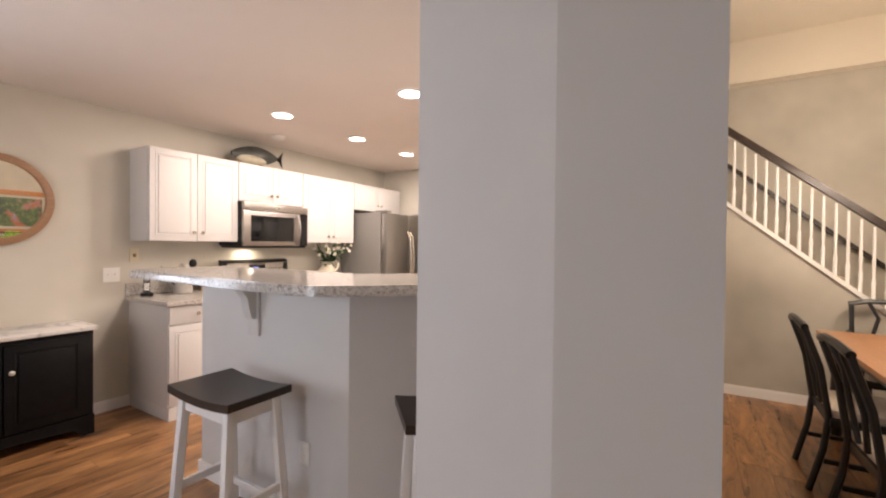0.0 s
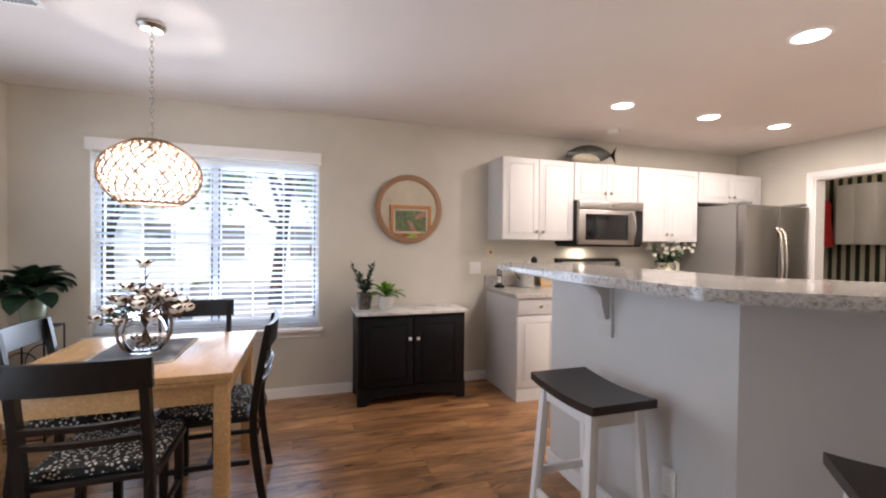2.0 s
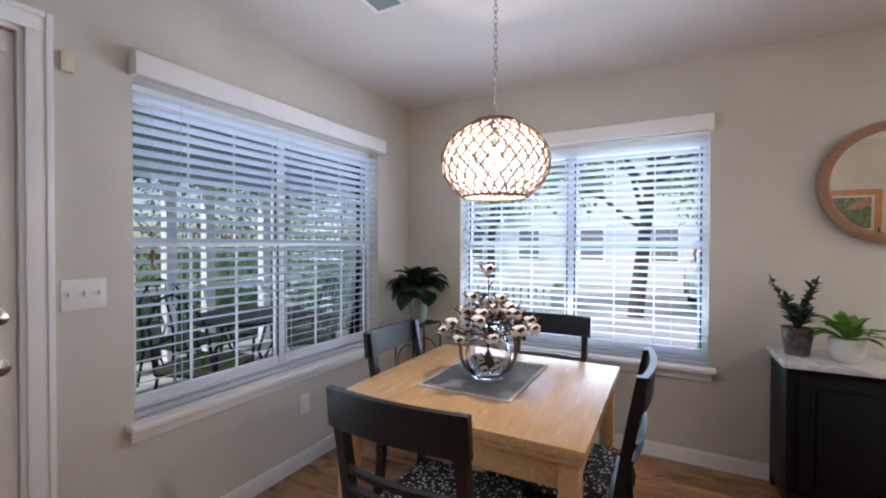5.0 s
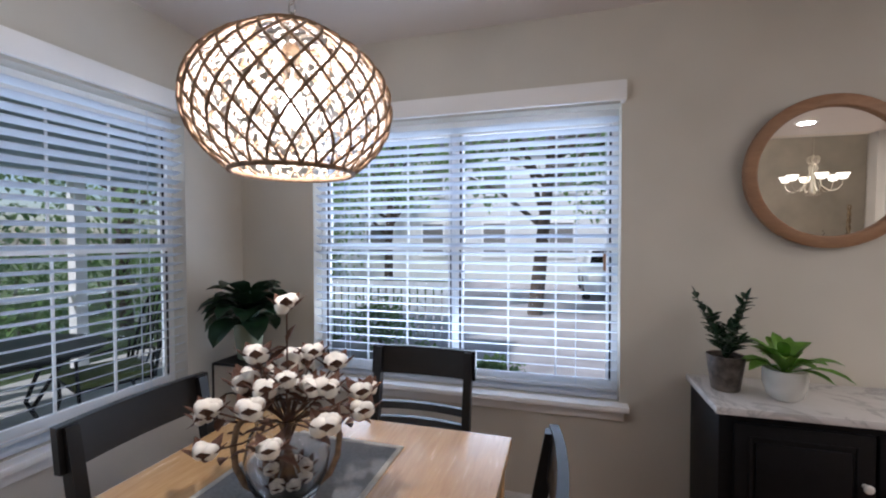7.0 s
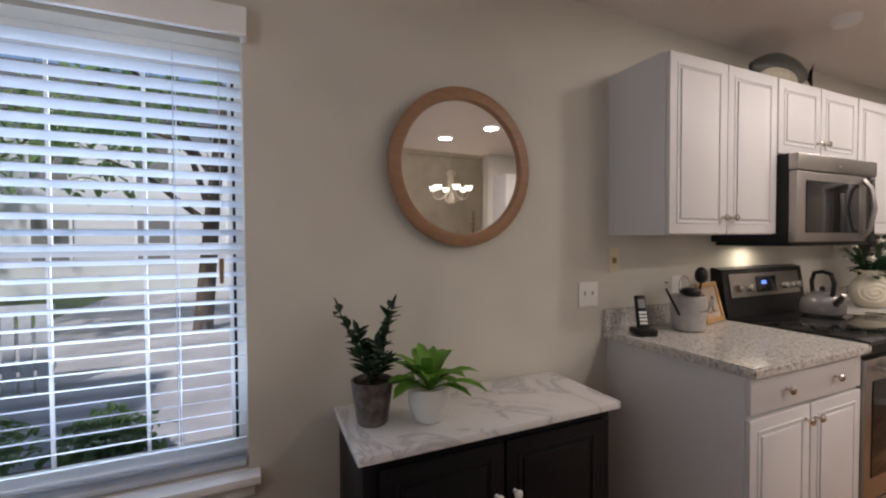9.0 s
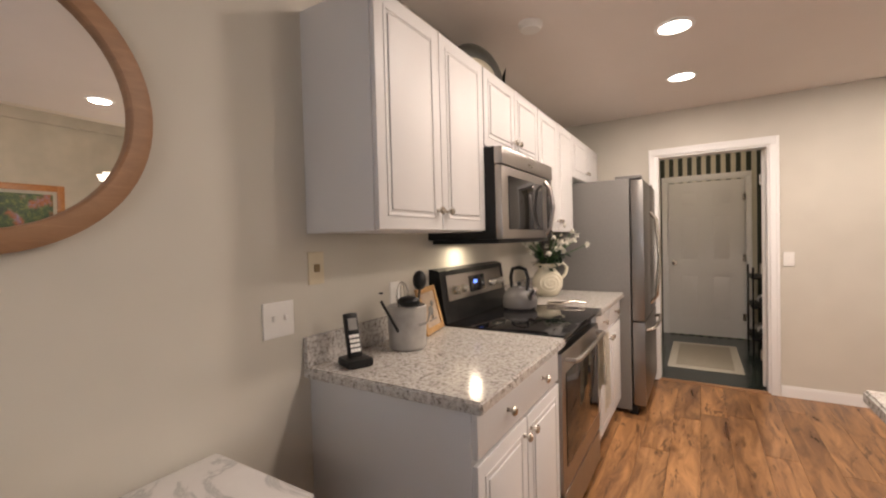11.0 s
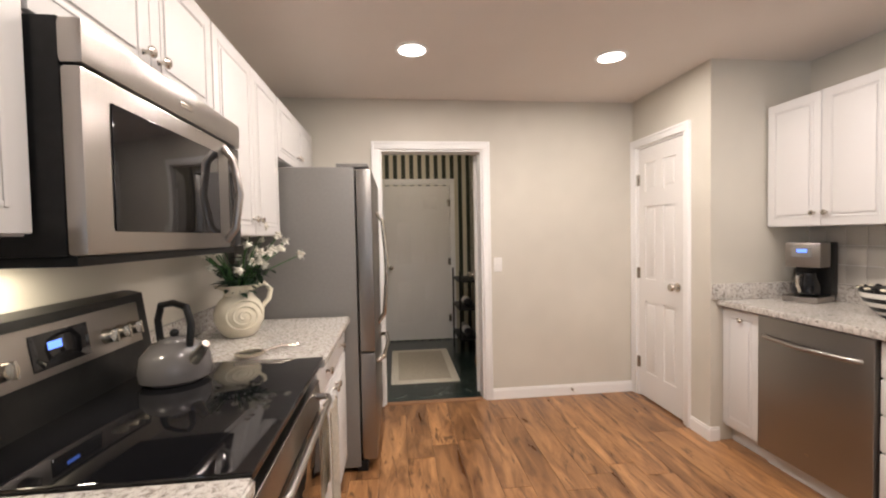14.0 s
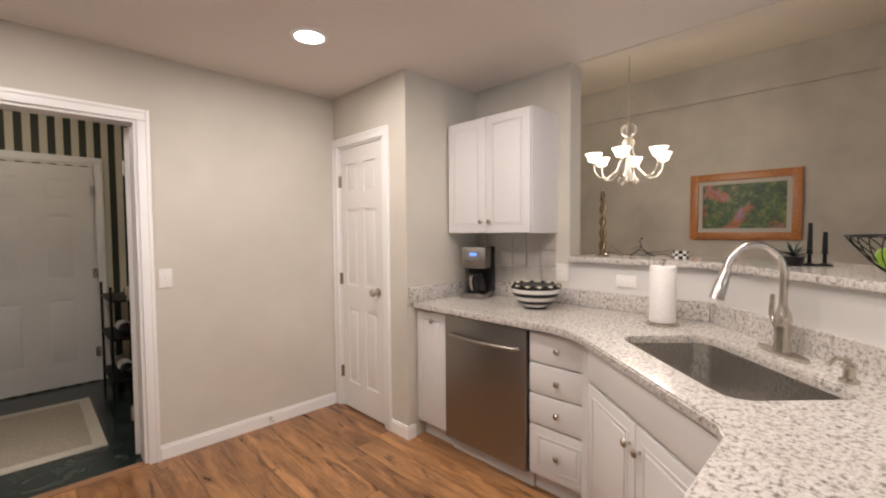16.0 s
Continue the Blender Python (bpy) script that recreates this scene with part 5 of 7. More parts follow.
for i in range(34):
    a, r = random.uniform(0, 6.28), random.uniform(0.05, 0.24)
    tip = Vector((r * math.cos(a) + 0.05, r * math.sin(a) * 1.1 + 0.03, 0.15 + random.uniform(0.0, 0.20) * max(0.35, 1.3 - r * 3)))
    bm = bmesh.new()
    tube(bm, [(0, 0, 0), tip * 0.5 + Vector((0, 0, 0.04)), tip], 0.003, 5)
    part("stem", bm, LEAF_M, fl)
    bm = bmesh.new()
    for k in range(16):
        d = Vector((random.gauss(0, 1), random.gauss(0, 1), random.gauss(0.3, 0.8)))
        leaf(bm, tip, d, 0.027, 0.024, 0.1, 2)
    ball(bm, tip, 0.016, (1, 1, 0.8), 1)
    part("blossom", bm, PETAL, fl, "white ruffled blossom")
    for k in range(3):
        leaf(leaves, tip * random.uniform(0.25, 0.6), (random.gauss(0, 1), random.gauss(0, 1), random.uniform(-0.2, 0.8)), 0.07, 0.03, 0.4, 3)
part("leaves", leaves, LEAF_D, fl)
tw = thing("dish_towel", (WX + 0.735, 3.10, 0), "cream striped towel over the oven handle", "towel")
bm = bmesh.new()
for s, z0 in ((0.0, 0.42), (-0.032, 0.52)):
    n = 12
    g0 = [[bm.verts.new((s + 0.006 * math.sin(j * 1.3 + i * 0.4), 0.09 + 0.16 * j / n, z0 + (0.815 - z0) * i / 6)) for j in range(n + 1)] for i in range(7)]
    for i in range(6):
        for j in range(n):
            bm.faces.new((g0[i][j], g0[i][j + 1], g0[i + 1][j + 1], g0[i + 1][j]))
bmesh.ops.solidify(bm, geom=bm.faces[:], thickness=0.005)
part("cloth", bm, TOWEL, tw)

# fish above the cabinets
fs = thing("fish_carving", (-3.62, 2.98, UZ + UH), "dark painted carved fish with pale belly", "carving", 90)
bm = bmesh.new()
rings = []
for i in range(13):
    f = i / 12
    h = 0.075 * math.sin(math.pi * min(1, f * 0.93 + 0.03)) ** 0.75 + 0.004
    rings.append([bm.verts.new((-0.24 + 0.42 * f, 0.55 * h * math.cos(t), 0.085 + h * math.sin(t) + 0.02 * f)) for t in [2 * math.pi * k / 14 for k in range(14)]])
for a, b in zip(rings, rings[1:]):
    for k in range(14):
        bm.faces.new((a[k], a[(k + 1) % 14], b[(k + 1) % 14], b[k]))
bm.faces.new(rings[0]), bm.faces.new(rings[-1])
part("body", bm, FISHD, fs)
bm = bmesh.new()
ball(bm, (-0.06, 0, 0.058), 0.1, (1.45, 0.5, 0.52), 3)
part("belly", bm, FISHB, fs, "cream belly")
bm = bmesh.new()
slab_pts = [(0.16, 0.095), (0.20, 0.12), (0.25, 0.18), (0.235, 0.11), (0.245, 0.03), (0.20, 0.085)]
bm.faces.new([bm.verts.new((x, 0, z)) for x, z in slab_pts])
bmesh.ops.solidify(bm, geom=bm.faces[:], thickness=0.006)
part("tail_fin", bm, FISHD, fs)
part("stand", B((-0.06, 0.02, -0.03, 0.03, 0, 0.02), bev=0.004), DARKSEAT, fs)
fs.scale = (1.2, 1.2, 1.2)

# coffee corner
cm = thing("coffee_maker", (-0.33, 4.19, 0.915), "black and steel drip coffee maker with carafe", "coffee maker", 200)
part("base", B((-0.09, 0.13, -0.09, 0.09, 0, 0.035), bev=0.008), STEEL, cm)
part("tower", B((-0.12, -0.03, -0.09, 0.09, 0.035, 0.36), bev=0.01), BPLASTIC, cm)
hd = part("brew_head", B((-0.03, 0.10, -0.09, 0.09, 0.21, 0.36), bev=0.012), STEEL, cm, "brushed steel front")
part("control_display", B((0.10, 0.103, -0.05, 0.05, 0.27, 0.33), bev=0.002), GREYSIDE, hd)
part("clock", B((0.103, 0.104, -0.025, 0.025, 0.30, 0.32)), CLOCK, hd)
bm = bmesh.new()
lathe(bm, [(0.055, 0.037), (0.068, 0.05), (0.07, 0.10), (0.05, 0.15), (0.05, 0.175)], (0.045, 0, 0), 28)
part("carafe", bm, BGLASS, cm, "dark glass carafe")
bm = bmesh.new()
tube(bm, [(0.095, 0, 0.16), (0.15, 0, 0.155), (0.155, 0, 0.11), (0.12, 0, 0.065)], 0.010, 10)
part("carafe_handle", bm, NICKEL, cm)
bw = thing("striped_bowl", (-0.425, 3.65, 0.915), "black and white striped ceramic bowl", "bowl")
profs = [(0.065, 0.0), (0.075, 0.012), (0.098, 0.03), (0.118, 0.052), (0.133, 0.075), (0.144, 0.098), (0.150, 0.122), (0.153, 0.14)]
for i, (a, b) in enumerate(zip(profs, profs[1:])):
    bm = bmesh.new()
    lathe(bm, [(a[0] - 0.012, a[1]), a, b, (b[0] - 0.012, b[1])], segs=40)
    part("band", bm, (BPLASTIC, CERAMIC)[i % 2], bw)
bm = bmesh.new()
lathe(bm, [(0.064, 0.004), (0.0, 0.004)], segs=30)
part("inside", bm, CERAMIC, bw)
for k in range(26):
    bm = bmesh.new()
    a = 2 * math.pi * k / 26
    ball(bm, (0.146 * math.cos(a), 0.146 * math.sin(a), 0.142), 0.015, (1, 1, 0.6), 1)
    part("rim_dot", bm, (CREAMCER, BPLASTIC)[k % 2], bw)
pt2 = thing("paper_towel_holder", (-0.40, 2.93, 0.915), "white paper towel roll on metal stand", "paper towel")
bm = bmesh.new()
lathe(bm, [(0.075, 0), (0.078, 0.006), (0.07, 0.012), (0, 0.012)], segs=32)
part("base", bm, NICKEL, pt2)
bm = bmesh.new()
lathe(bm, [(0.058, 0.016), (0.06, 0.02), (0.06, 0.29), (0.058, 0.294), (0.02, 0.294), (0.02, 0.27), (0, 0.27)], segs=36)
part("roll", bm, PAPER, pt2)
bm = bmesh.new()
tube(bm, [(0, 0, 0.26), (0, 0, 0.31)], 0.006, 8)
ball(bm, (0, 0, 0.318), 0.012)
part("finial", bm, NICKEL, pt2)

splash = thing("tile_backsplash", (RX, 0, 0), "glossy greige square tiles behind the coffee maker", "backsplash", kind="structure")
GLOSSTILE = painted("glossy_greige_tile", (0.52, 0.49, 0.44), 0.12, 0.08, 0.02)
part("grout", B((-0.003, -0.0005, 3.65, PY - 0.001, 1.016, 1.371)), BARWALL, splash)
bm = B((-0.0085, -0.003, -0.0555, 0.0555, -0.0555, 0.0555), bev=0.002)
tile_mesh = mesh_of("tile", bm, GLOSSTILE)
for r in range(3):
    for c in range(6):
        tl_ = new("tile", tile_mesh)
        tl_.matrix_world = pose(RX, 3.708 + c * 0.1155, 1.076 + r * 0.118, random.uniform(-0.3, 0.3), random.uniform(-0.6, 0.6), 0)
        tl_.parent = splash
        tl_.matrix_parent_inverse = splash.matrix_world.inverted()
# things on the bar
BZ = 1.223
fb = thing("fruit_bowl", (-0.555, 2.10, BZ), "black wire bowl of green apples", "fruit bowl")
for k in range(26):
    bm = bmesh.new()
    a = 2 * math.pi * k / 26
    tube(bm, [((0.06 + 0.115 * f ** 0.8) * math.cos(a + f * 0.5), (0.06 + 0.115 * f ** 0.8) * math.sin(a + f * 0.5), 0.005 + 0.115 * f) for f in [i / 7 for i in range(8)]], 0.0019, 5)
    part("wire", bm, DARKMETAL, fb)
fb.scale = (1.02, 1.02, 1.15)
for r, z in ((0.062, 0.005), (0.175, 0.12)):
    bm = bmesh.new()
    tube(bm, [(r * math.cos(2 * math.pi * i / 36), r * math.sin(2 * math.pi * i / 36), z) for i in range(37)], 0.004, 6)
    part("ring", bm, DARKMETAL, fb)
for i in range(9):
    bm = bmesh.new()
    a = 2 * math.pi * i / 6
    p = (0.075 * math.cos(a), 0.075 * math.sin(a), 0.055) if i < 6 else (0.042 * math.cos(a * 2), 0.042 * math.sin(a * 2), 0.11)
    lathe(bm, [(0.0, -0.026), (0.018, -0.032), (0.034, -0.018), (0.038, 0.004), (0.03, 0.026), (0.012, 0.032), (0.0, 0.024)], segs=16)
    single("apple", bm, APPLE, "green apple in a wire bowl", "apple", (-0.555 + p[0], 2.10 + p[1], BZ + 0.008 + p[2]), group="apples in the bowl")
for i, (x, y, h) in enumerate(((-0.15, 2.40, 0.15), (-0.13, 2.35, 0.11))):
    cd = thing("candlestick", (x, y, BZ), "dark taper candle in iron holder", "candlestick", group="candlesticks on the bar")
    bm = bmesh.new()
    lathe(bm, [(0.03, 0), (0.03, 0.005), (0.008, 0.012), (0.007, 0.05), (0.014, 0.06), (0, 0.06)], segs=20)
    part("holder", bm, DARKMETAL, cd)
    bm = bmesh.new()
    cyl(bm, (0, 0, 0.06), 0.0105, h - 0.02, 12, "Z", 0.008)
    part("candle", bm, BPLASTIC, cd)
sp = thing("small_plant", (-0.21, 2.45, BZ), "small green plant in black pot", "plant")
bm = bmesh.new()
lathe(bm, [(0.03, 0), (0.036, 0.01), (0.04, 0.04), (0.035, 0.04), (0, 0.035)], segs=16)
part("pot", bm, BPLASTIC, sp)
bm = bmesh.new()
for i in range(30):
    leaf(bm, (0, 0, 0.04), (random.gauss(0, 1), random.gauss(0, 1), 1.2), random.uniform(0.05, 0.1), 0.012, 0.8, 3)
part("leaves", bm, LEAF_D, sp)
on = thing("twisted_ornament", (0.02, 3.43, BZ), "tall twisted bronze figure ornament on the bar", "ornament")
bm = bmesh.new()
lathe(bm, [(0.04, 0), (0.04, 0.008), (0.012, 0.02), (0, 0.02)], segs=20)
part("base", bm, BRONZE, on)
for s in (-1, 1):
    bm = bmesh.new()
    tube(bm, [(s * 0.012 * math.cos(i * 0.8), s * 0.012 * math.sin(i * 0.8), 0.015 + 0.36 * i / 18) for i in range(19)], 0.013, 8, 0.010)
    part("strand", bm, BRONZE, on)
bm = bmesh.new()
tube(bm, [(0.025 * math.cos(i * 0.5), 0, 0.39 + 0.025 * math.sin(i * 0.5)) for i in range(14)], 0.007, 8)
part("loop", bm, BRONZE, on)
vn = thing("vine_sculpture", (0.03, 3.18, BZ), "tangled dark metal vine ornament", "ornament")
vn.scale = (0.75, 0.9, 0.6)
random.seed(8)
for i in range(9):
    bm = bmesh.new()
    p = Vector((random.uniform(-0.03, 0.03), random.uniform(-0.14, 0.14), 0.006))
    pts = [p.copy()]
    d = Vector((random.uniform(-0.3, 0.3), random.uniform(-1, 1), random.uniform(0.3, 1.2))).normalized()
    for k in range(7):
        d = (d + Vector((random.gauss(0, 0.3), random.gauss(0, 0.4), random.gauss(-0.15, 0.3)))).normalized()
        p = p + d * 0.03
        p.z = max(p.z, 0.006)
        pts.append(p.copy())
    tube(bm, pts, 0.004, 6, 0.002)
    leaf(bm, pts[-1], d, 0.04, 0.018, 0.2, 2)
    part("tendril", bm, DARKMETAL, vn)
ck = thing("checked_dish", (0.02, 2.97, BZ), "small black and white checked dish", "dish")
for i in range(12):
    for r in range(3):
        bm = bmesh.new()
        a0, a1 = 2 * math.pi * i / 12, 2 * math.pi * (i + 1) / 12
        box(bm, 0.034, 0.040, -0.0105, 0.0105, r * 0.014, (r + 1) * 0.014, 0, Matrix.Rotation((a0 + a1) / 2, 4, "Z"))
        part("check", bm, (BPLASTIC, CERAMIC)[(i + r) % 2], ck)
bm = bmesh.new()
cyl(bm, (0, 0, 0), 0.035, 0.035, 20)
part("inside", bm, BPLASTIC, ck)
# ---- breakfast nook ----
TC = (-2.53, -0.545)
tb = thing("breakfast_table", (*TC, 0), "square birch table with straight legs", "table")
S = 0.465
part("tabletop", B((-S, S, -S, S, 0.722, 0.752), bev=0.004), BIRCH, tb)
part("leaf_edge", B((-S + 0.006, S - 0.006, -S + 0.006, S - 0.006, 0.703, 0.720), bev=0.003), BIRCH, tb)
for sx in (-1, 1):
    for sy in (-1, 1):
        part("leg", B((sx * 0.415 - 0.031, sx * 0.415 + 0.031, sy * 0.415 - 0.031, sy * 0.415 + 0.031, 0, 0.701), bev=0.005), BIRCH, tb)
for s in (-1, 1):
    part("apron", B((-0.382, 0.382, s * 0.42 - 0.011, s * 0.42 + 0.011, 0.61, 0.701), bev=0.002), BIRCH, tb)
    part("apron", B((s * 0.42 - 0.011, s * 0.42 + 0.011, -0.382, 0.382, 0.61, 0.701), bev=0.002), BIRCH, tb)
mt = thing("table_runner", (TC[0] - 0.045, TC[1] - 0.035, 0.7525), "grey linen placemat with cream woven border", "placemat", 0)
part("cloth", B((-0.25, 0.25, -0.185, 0.185, 0, 0.003)), LINEN, mt)
part("border", B((-0.265, -0.25, -0.2, 0.2, 0, 0.005), (0.25, 0.265, -0.2, 0.2, 0, 0.005), (-0.25, 0.25, -0.2, -0.185, 0, 0.005), (-0.25, 0.25, 0.185, 0.2, 0, 0.005), bev=0.0015), FRINGE, mt)


def side_chair(at, turn):
    """Black ladder-back chair; sits facing local +x."""
    ob = thing("dining_chair", at, "black wooden chair with spotted tie-on cushion", "chair", turn, "chairs round the breakfast table")
    part("seat", B((-0.19, 0.22, -0.215, 0.215, 0.425, 0.45), bev=0.008), BLACK, ob)
    bm = bmesh.new()
    box(bm, -0.17, 0.225, -0.205, 0.205, 0.451, 0.492, 0.018)
    cu = part("cushion", bm, LEOPARD, ob, "black and cream spotted seat cushion")
    for sy in (-1, 1):
        bm = bmesh.new()
        tube(bm, [(-0.17, sy * 0.19, 0.47), (-0.215, sy * 0.2, 0.46), (-0.225, sy * 0.212, 0.38), (-0.22, sy * 0.2, 0.33)], 0.004, 6)
        tube(bm, [(-0.215, sy * 0.2, 0.46), (-0.235, sy * 0.19, 0.40), (-0.23, sy * 0.196, 0.35)], 0.004, 6)
        part("tie", bm, BLACK, cu)
    for sy in (-1, 1):
        bm = bmesh.new()
        box(bm, -0.017, 0.017, -0.016, 0.016, 0, 0.425, 0.003)
        for v in bm.verts:
            v.co.x += 0.19
            v.co.y += sy * 0.19
        part("leg", bm, BLACK, ob)
        bm = bmesh.new()
        n = 12
        rows = []
        for i in range(n + 1):
            z = 0.91 * i / n
            x = -0.205 - 0.0 * z - (0.075 * ((z - 0.42) / 0.49) ** 1.3 if z > 0.42 else 0.05 * ((0.42 - z) / 0.42) ** 1.5)
            rows.append([bm.verts.new((x + dx, sy * 0.195 + dy, z)) for dx, dy in ((-0.018, -0.016), (0.018, -0.016), (0.018, 0.016), (-0.018, 0.016))])
        for a, b in zip(rows, rows[1:]):
            for k in range(4):
                bm.faces.new((a[k], a[(k + 1) % 4], b[(k + 1) % 4], b[k]))
        bm.faces.new(rows[0]), bm.faces.new(rows[-1])
        part("back_post", bm, BLACK, ob)
        part("stretcher", B((-0.19, 0.175, sy * 0.19 - 0.009, sy * 0.19 + 0.009, 0.2, 0.225), bev=0.002), BLACK, ob)
    for z0, z1, x, nm in ((0.80, 0.915, -0.27, "top_rail"), (0.66, 0.685, -0.242, "slat"), (0.60, 0.625, -0.232, "slat")):
        bm = bmesh.new()
        n = 8
        w = 0.225 if nm == "top_rail" else 0.18
        rows = []
        for j in range(n + 1):
            y = -w + 2 * w * j / n
            c = -0.022 * (1 - (y / w) ** 2)
            xx = x + c
            rows.append([bm.verts.new((xx + dx, y, z)) for dx, z in ((-0.011, z0), (0.011, z0), (0.011 - 0.012, z1), (-0.011 - 0.012, z1))])
        for a, b in zip(rows, rows[1:]):
            for k in range(4):
                bm.faces.new((a[k], a[(k + 1) % 4], b[(k + 1) % 4], b[k]))
        bm.faces.new(rows[0]), bm.faces.new(rows[-1])
        part(nm, bm, BLACK, ob)
    part("front_rail", B((0.18, 0.20, -0.173, 0.173, 0.36, 0.42), bev=0.002), BLACK, ob)
    part("stretcher", B((-0.01, 0.01, -0.18, 0.18, 0.201, 0.224), bev=0.002), BLACK, ob)
    return ob


c1 = side_chair((-2.06, -0.525, 0), 180)
copy_thing(c1, pose(-3.07, -0.49, 0, 0, 0, 0))
copy_thing(c1, pose(-2.52, -0.23, 0, 0, 0, -90))
copy_thing(c1, pose(-2.62, -0.83, 0, 0, 0, 90))

# vase with cotton branches
VP = (TC[0] - 0.02, TC[1] - 0.02, 0.7558)
vs = thing("glass_vase", VP, "clear glass vase on the linen placemat", "vase")
bm = bmesh.new()
lathe(bm, [(0.055, 0.0), (0.07, 0.004), (0.092, 0.05), (0.10, 0.10), (0.088, 0.15), (0.072, 0.175), (0.078, 0.205), (0.075, 0.205), (0.069, 0.175), (0.084, 0.15), (0.095, 0.10), (0.087, 0.05), (0.06, 0.012), (0.0, 0.01)], segs=40)
part("body", bm, CLEAR, vs)
for s in (-1, 1):
    bm = bmesh.new()
    tube(bm, [(s * r * 0.51, -s * r * 0.86, z) for r, z in ((0.070, 0.192), (0.092, 0.197), (0.112, 0.175), (0.121, 0.13), (0.116, 0.08), (0.096, 0.035), (0.066, 0.012))], 0.0075, 8)
    part("rope_handle", bm, WICKER, vs)
ct = thing("cotton_branches", VP, "dried cotton branches standing in the vase", "dried flowers")
random.seed(21)


def boll(c, r):
    bm = bmesh.new()
    for k in range(5):
        a = 2 * math.pi * k / 5 + random.uniform(-0.3, 0.3)
        ball(bm, Vector(c) + Vector((0.45 * r * math.cos(a), 0.45 * r * math.sin(a), random.uniform(-0.2, 0.3) * r)), r * random.uniform(0.5, 0.7), (1, 1, 1.05), 2)
    for v in bm.verts:
        v.co += v.co.normalized() * 0.06 * r * noise.noise(v.co * 90)
    b = part("boll", bm, COTTON, ct, "white cotton boll")
    bm = bmesh.new()
    for k in range(5):
        a = 2 * math.pi * k / 5 + 0.6
        leaf(bm, Vector(c) + Vector((0, 0, -r * 0.8)), (math.cos(a), math.sin(a), 0.6), r * 2.4, r * 1.1, -0.4, 3)
    part("husk", bm, HUSK, b)


tips = [(0.0, 0.0, 0.46), (0.03, -0.07, 0.37), (-0.06, 0.04, 0.36), (0.10, 0.07, 0.34), (-0.10, -0.05, 0.33), (0.16, 0.02, 0.28), (-0.16, 0.05, 0.30), (0.05, 0.15, 0.31), (-0.02, -0.15, 0.29), (0.13, -0.13, 0.25), (-0.14, -0.14, 0.27), (0.0, 0.22, 0.24), (0.2, 0.10, 0.22), (-0.07, 0.18, 0.26), (0.12, 0.19, 0.25), (0.22, -0.05, 0.20), (-0.21, 0.0, 0.23), (-0.2, 0.14, 0.22), (0.07, -0.21, 0.20), (0.02, 0.06, 0.29), (-0.04, -0.07, 0.28), (0.08, 0.0, 0.30)]
tips += [(random.gauss(0, 0.09), random.gauss(0, 0.09), random.uniform(0.22, 0.36)) for i in range(5)]
for tp in tips:
    tp = Vector((tp[0] * 0.9, tp[1] * 0.9, tp[2] * 0.88 + 0.015 if tp[2] < 0.45 else tp[2]))
    bm = bmesh.new()
    foot = Vector((-tp.x * 0.2, -tp.y * 0.2, 0.02))
    tube(bm, [foot, Vector((tp.x * 0.12, tp.y * 0.12, 0.18)), tp * 0.6 + Vector((0, 0, 0.06)), tp], 0.0032, 6, 0.002)
    part("stem", bm, STEM, ct)
    bm = bmesh.new()
    for k in range(4):
        leaf(bm, tp * random.uniform(0.72, 0.97) + Vector((0, 0, 0.01)), (random.gauss(0, 1), random.gauss(0, 1), random.uniform(-0.3, 0.8)), random.uniform(0.035, 0.06), 0.022, 0.6, 3)
    part("dry_leaves", bm, HUSK, ct, "curled dry brown leaves")
    boll(tp, random.uniform(0.023, 0.033))
for i in range(7):
    a = i * 2.4
    boll((0.042 * math.cos(a), 0.042 * math.sin(a), 0.038 + 0.018 * (i % 3)), 0.018)

# pendant lamp with woven shade
PZ = 1.525
pn = thing("pendant_light", (-2.534, -0.531, H), "lit pendant lamp with woven rope shade", "pendant light")
bm = bmesh.new()
lathe(bm, [(0.065, 0), (0.065, -0.012), (0.05, -0.03), (0.012, -0.034), (0, -0.034)], segs=32)
part("canopy", bm, NICKEL, pn)
zc, i = -0.034, 0
while zc > PZ + 0.345 - H:
    bm = bmesh.new()
    tube(bm, [Vector((0.008 * math.cos(t), 0, 0.017 * math.sin(t))) for t in [2 * math.pi * k / 12 for k in range(13)]], 0.0022, 5)
    l = part("chain_link", bm, NICKEL, pn)
    l.matrix_local = pose(0, 0, zc - 0.012, 0, 0, 90 * (i % 2))
    zc -= 0.026
    i += 1
R, HH = 0.225, 0.312


def shade_pt(f, a, k=1.0):
    """f from the bottom rim (0) to the crown (1)."""
    z = HH * f
    e = (f - 0.47) / 0.53
    r = R * (1 - abs(e) ** 2.4 * (0.38 if e < 0 else 0.62)) ** 1.0
    if e < 0:
        r = R * (1 - 0.40 * (abs(e) / 0.887) ** 2.2)
    return Vector((r * k * math.cos(a), r * k * math.sin(a), PZ - H + z))


sh = part("shade", B((-0.001, 0.001, -0.001, 0.001, PZ + HH - H - 0.002, PZ + HH - H)), WICKER, pn, "woven rattan rope shade")
NS = 26
for s in (-1, 1):
    for k in range(NS):
        bm = bmesh.new()
        tube(bm, [shade_pt(j / 14, 2 * math.pi * k / NS + s * 1.15 * j / 14, 1.0 + 0.008 * s) for j in range(15)], 0.0034, 5)
        part("rope", bm, WICKER, sh)
for f, rr in ((0.0, 0.006), (1.0, 0.007), (0.96, 0.005)):
    bm = bmesh.new()
    tube(bm, [shade_pt(f, 2 * math.pi * k / 40) for k in range(41)], rr, 8)
    part("rim", bm, WICKER, sh)
bm = bmesh.new()
prof = [(shade_pt(j / 16, 0, 0.955).x, PZ - H + HH * j / 16) for j in range(17)]
lathe(bm, prof[:1] + prof, segs=40)
for f in [f for f in bm.faces if len(f.verts) > 4]:
    bm.faces.remove(f)
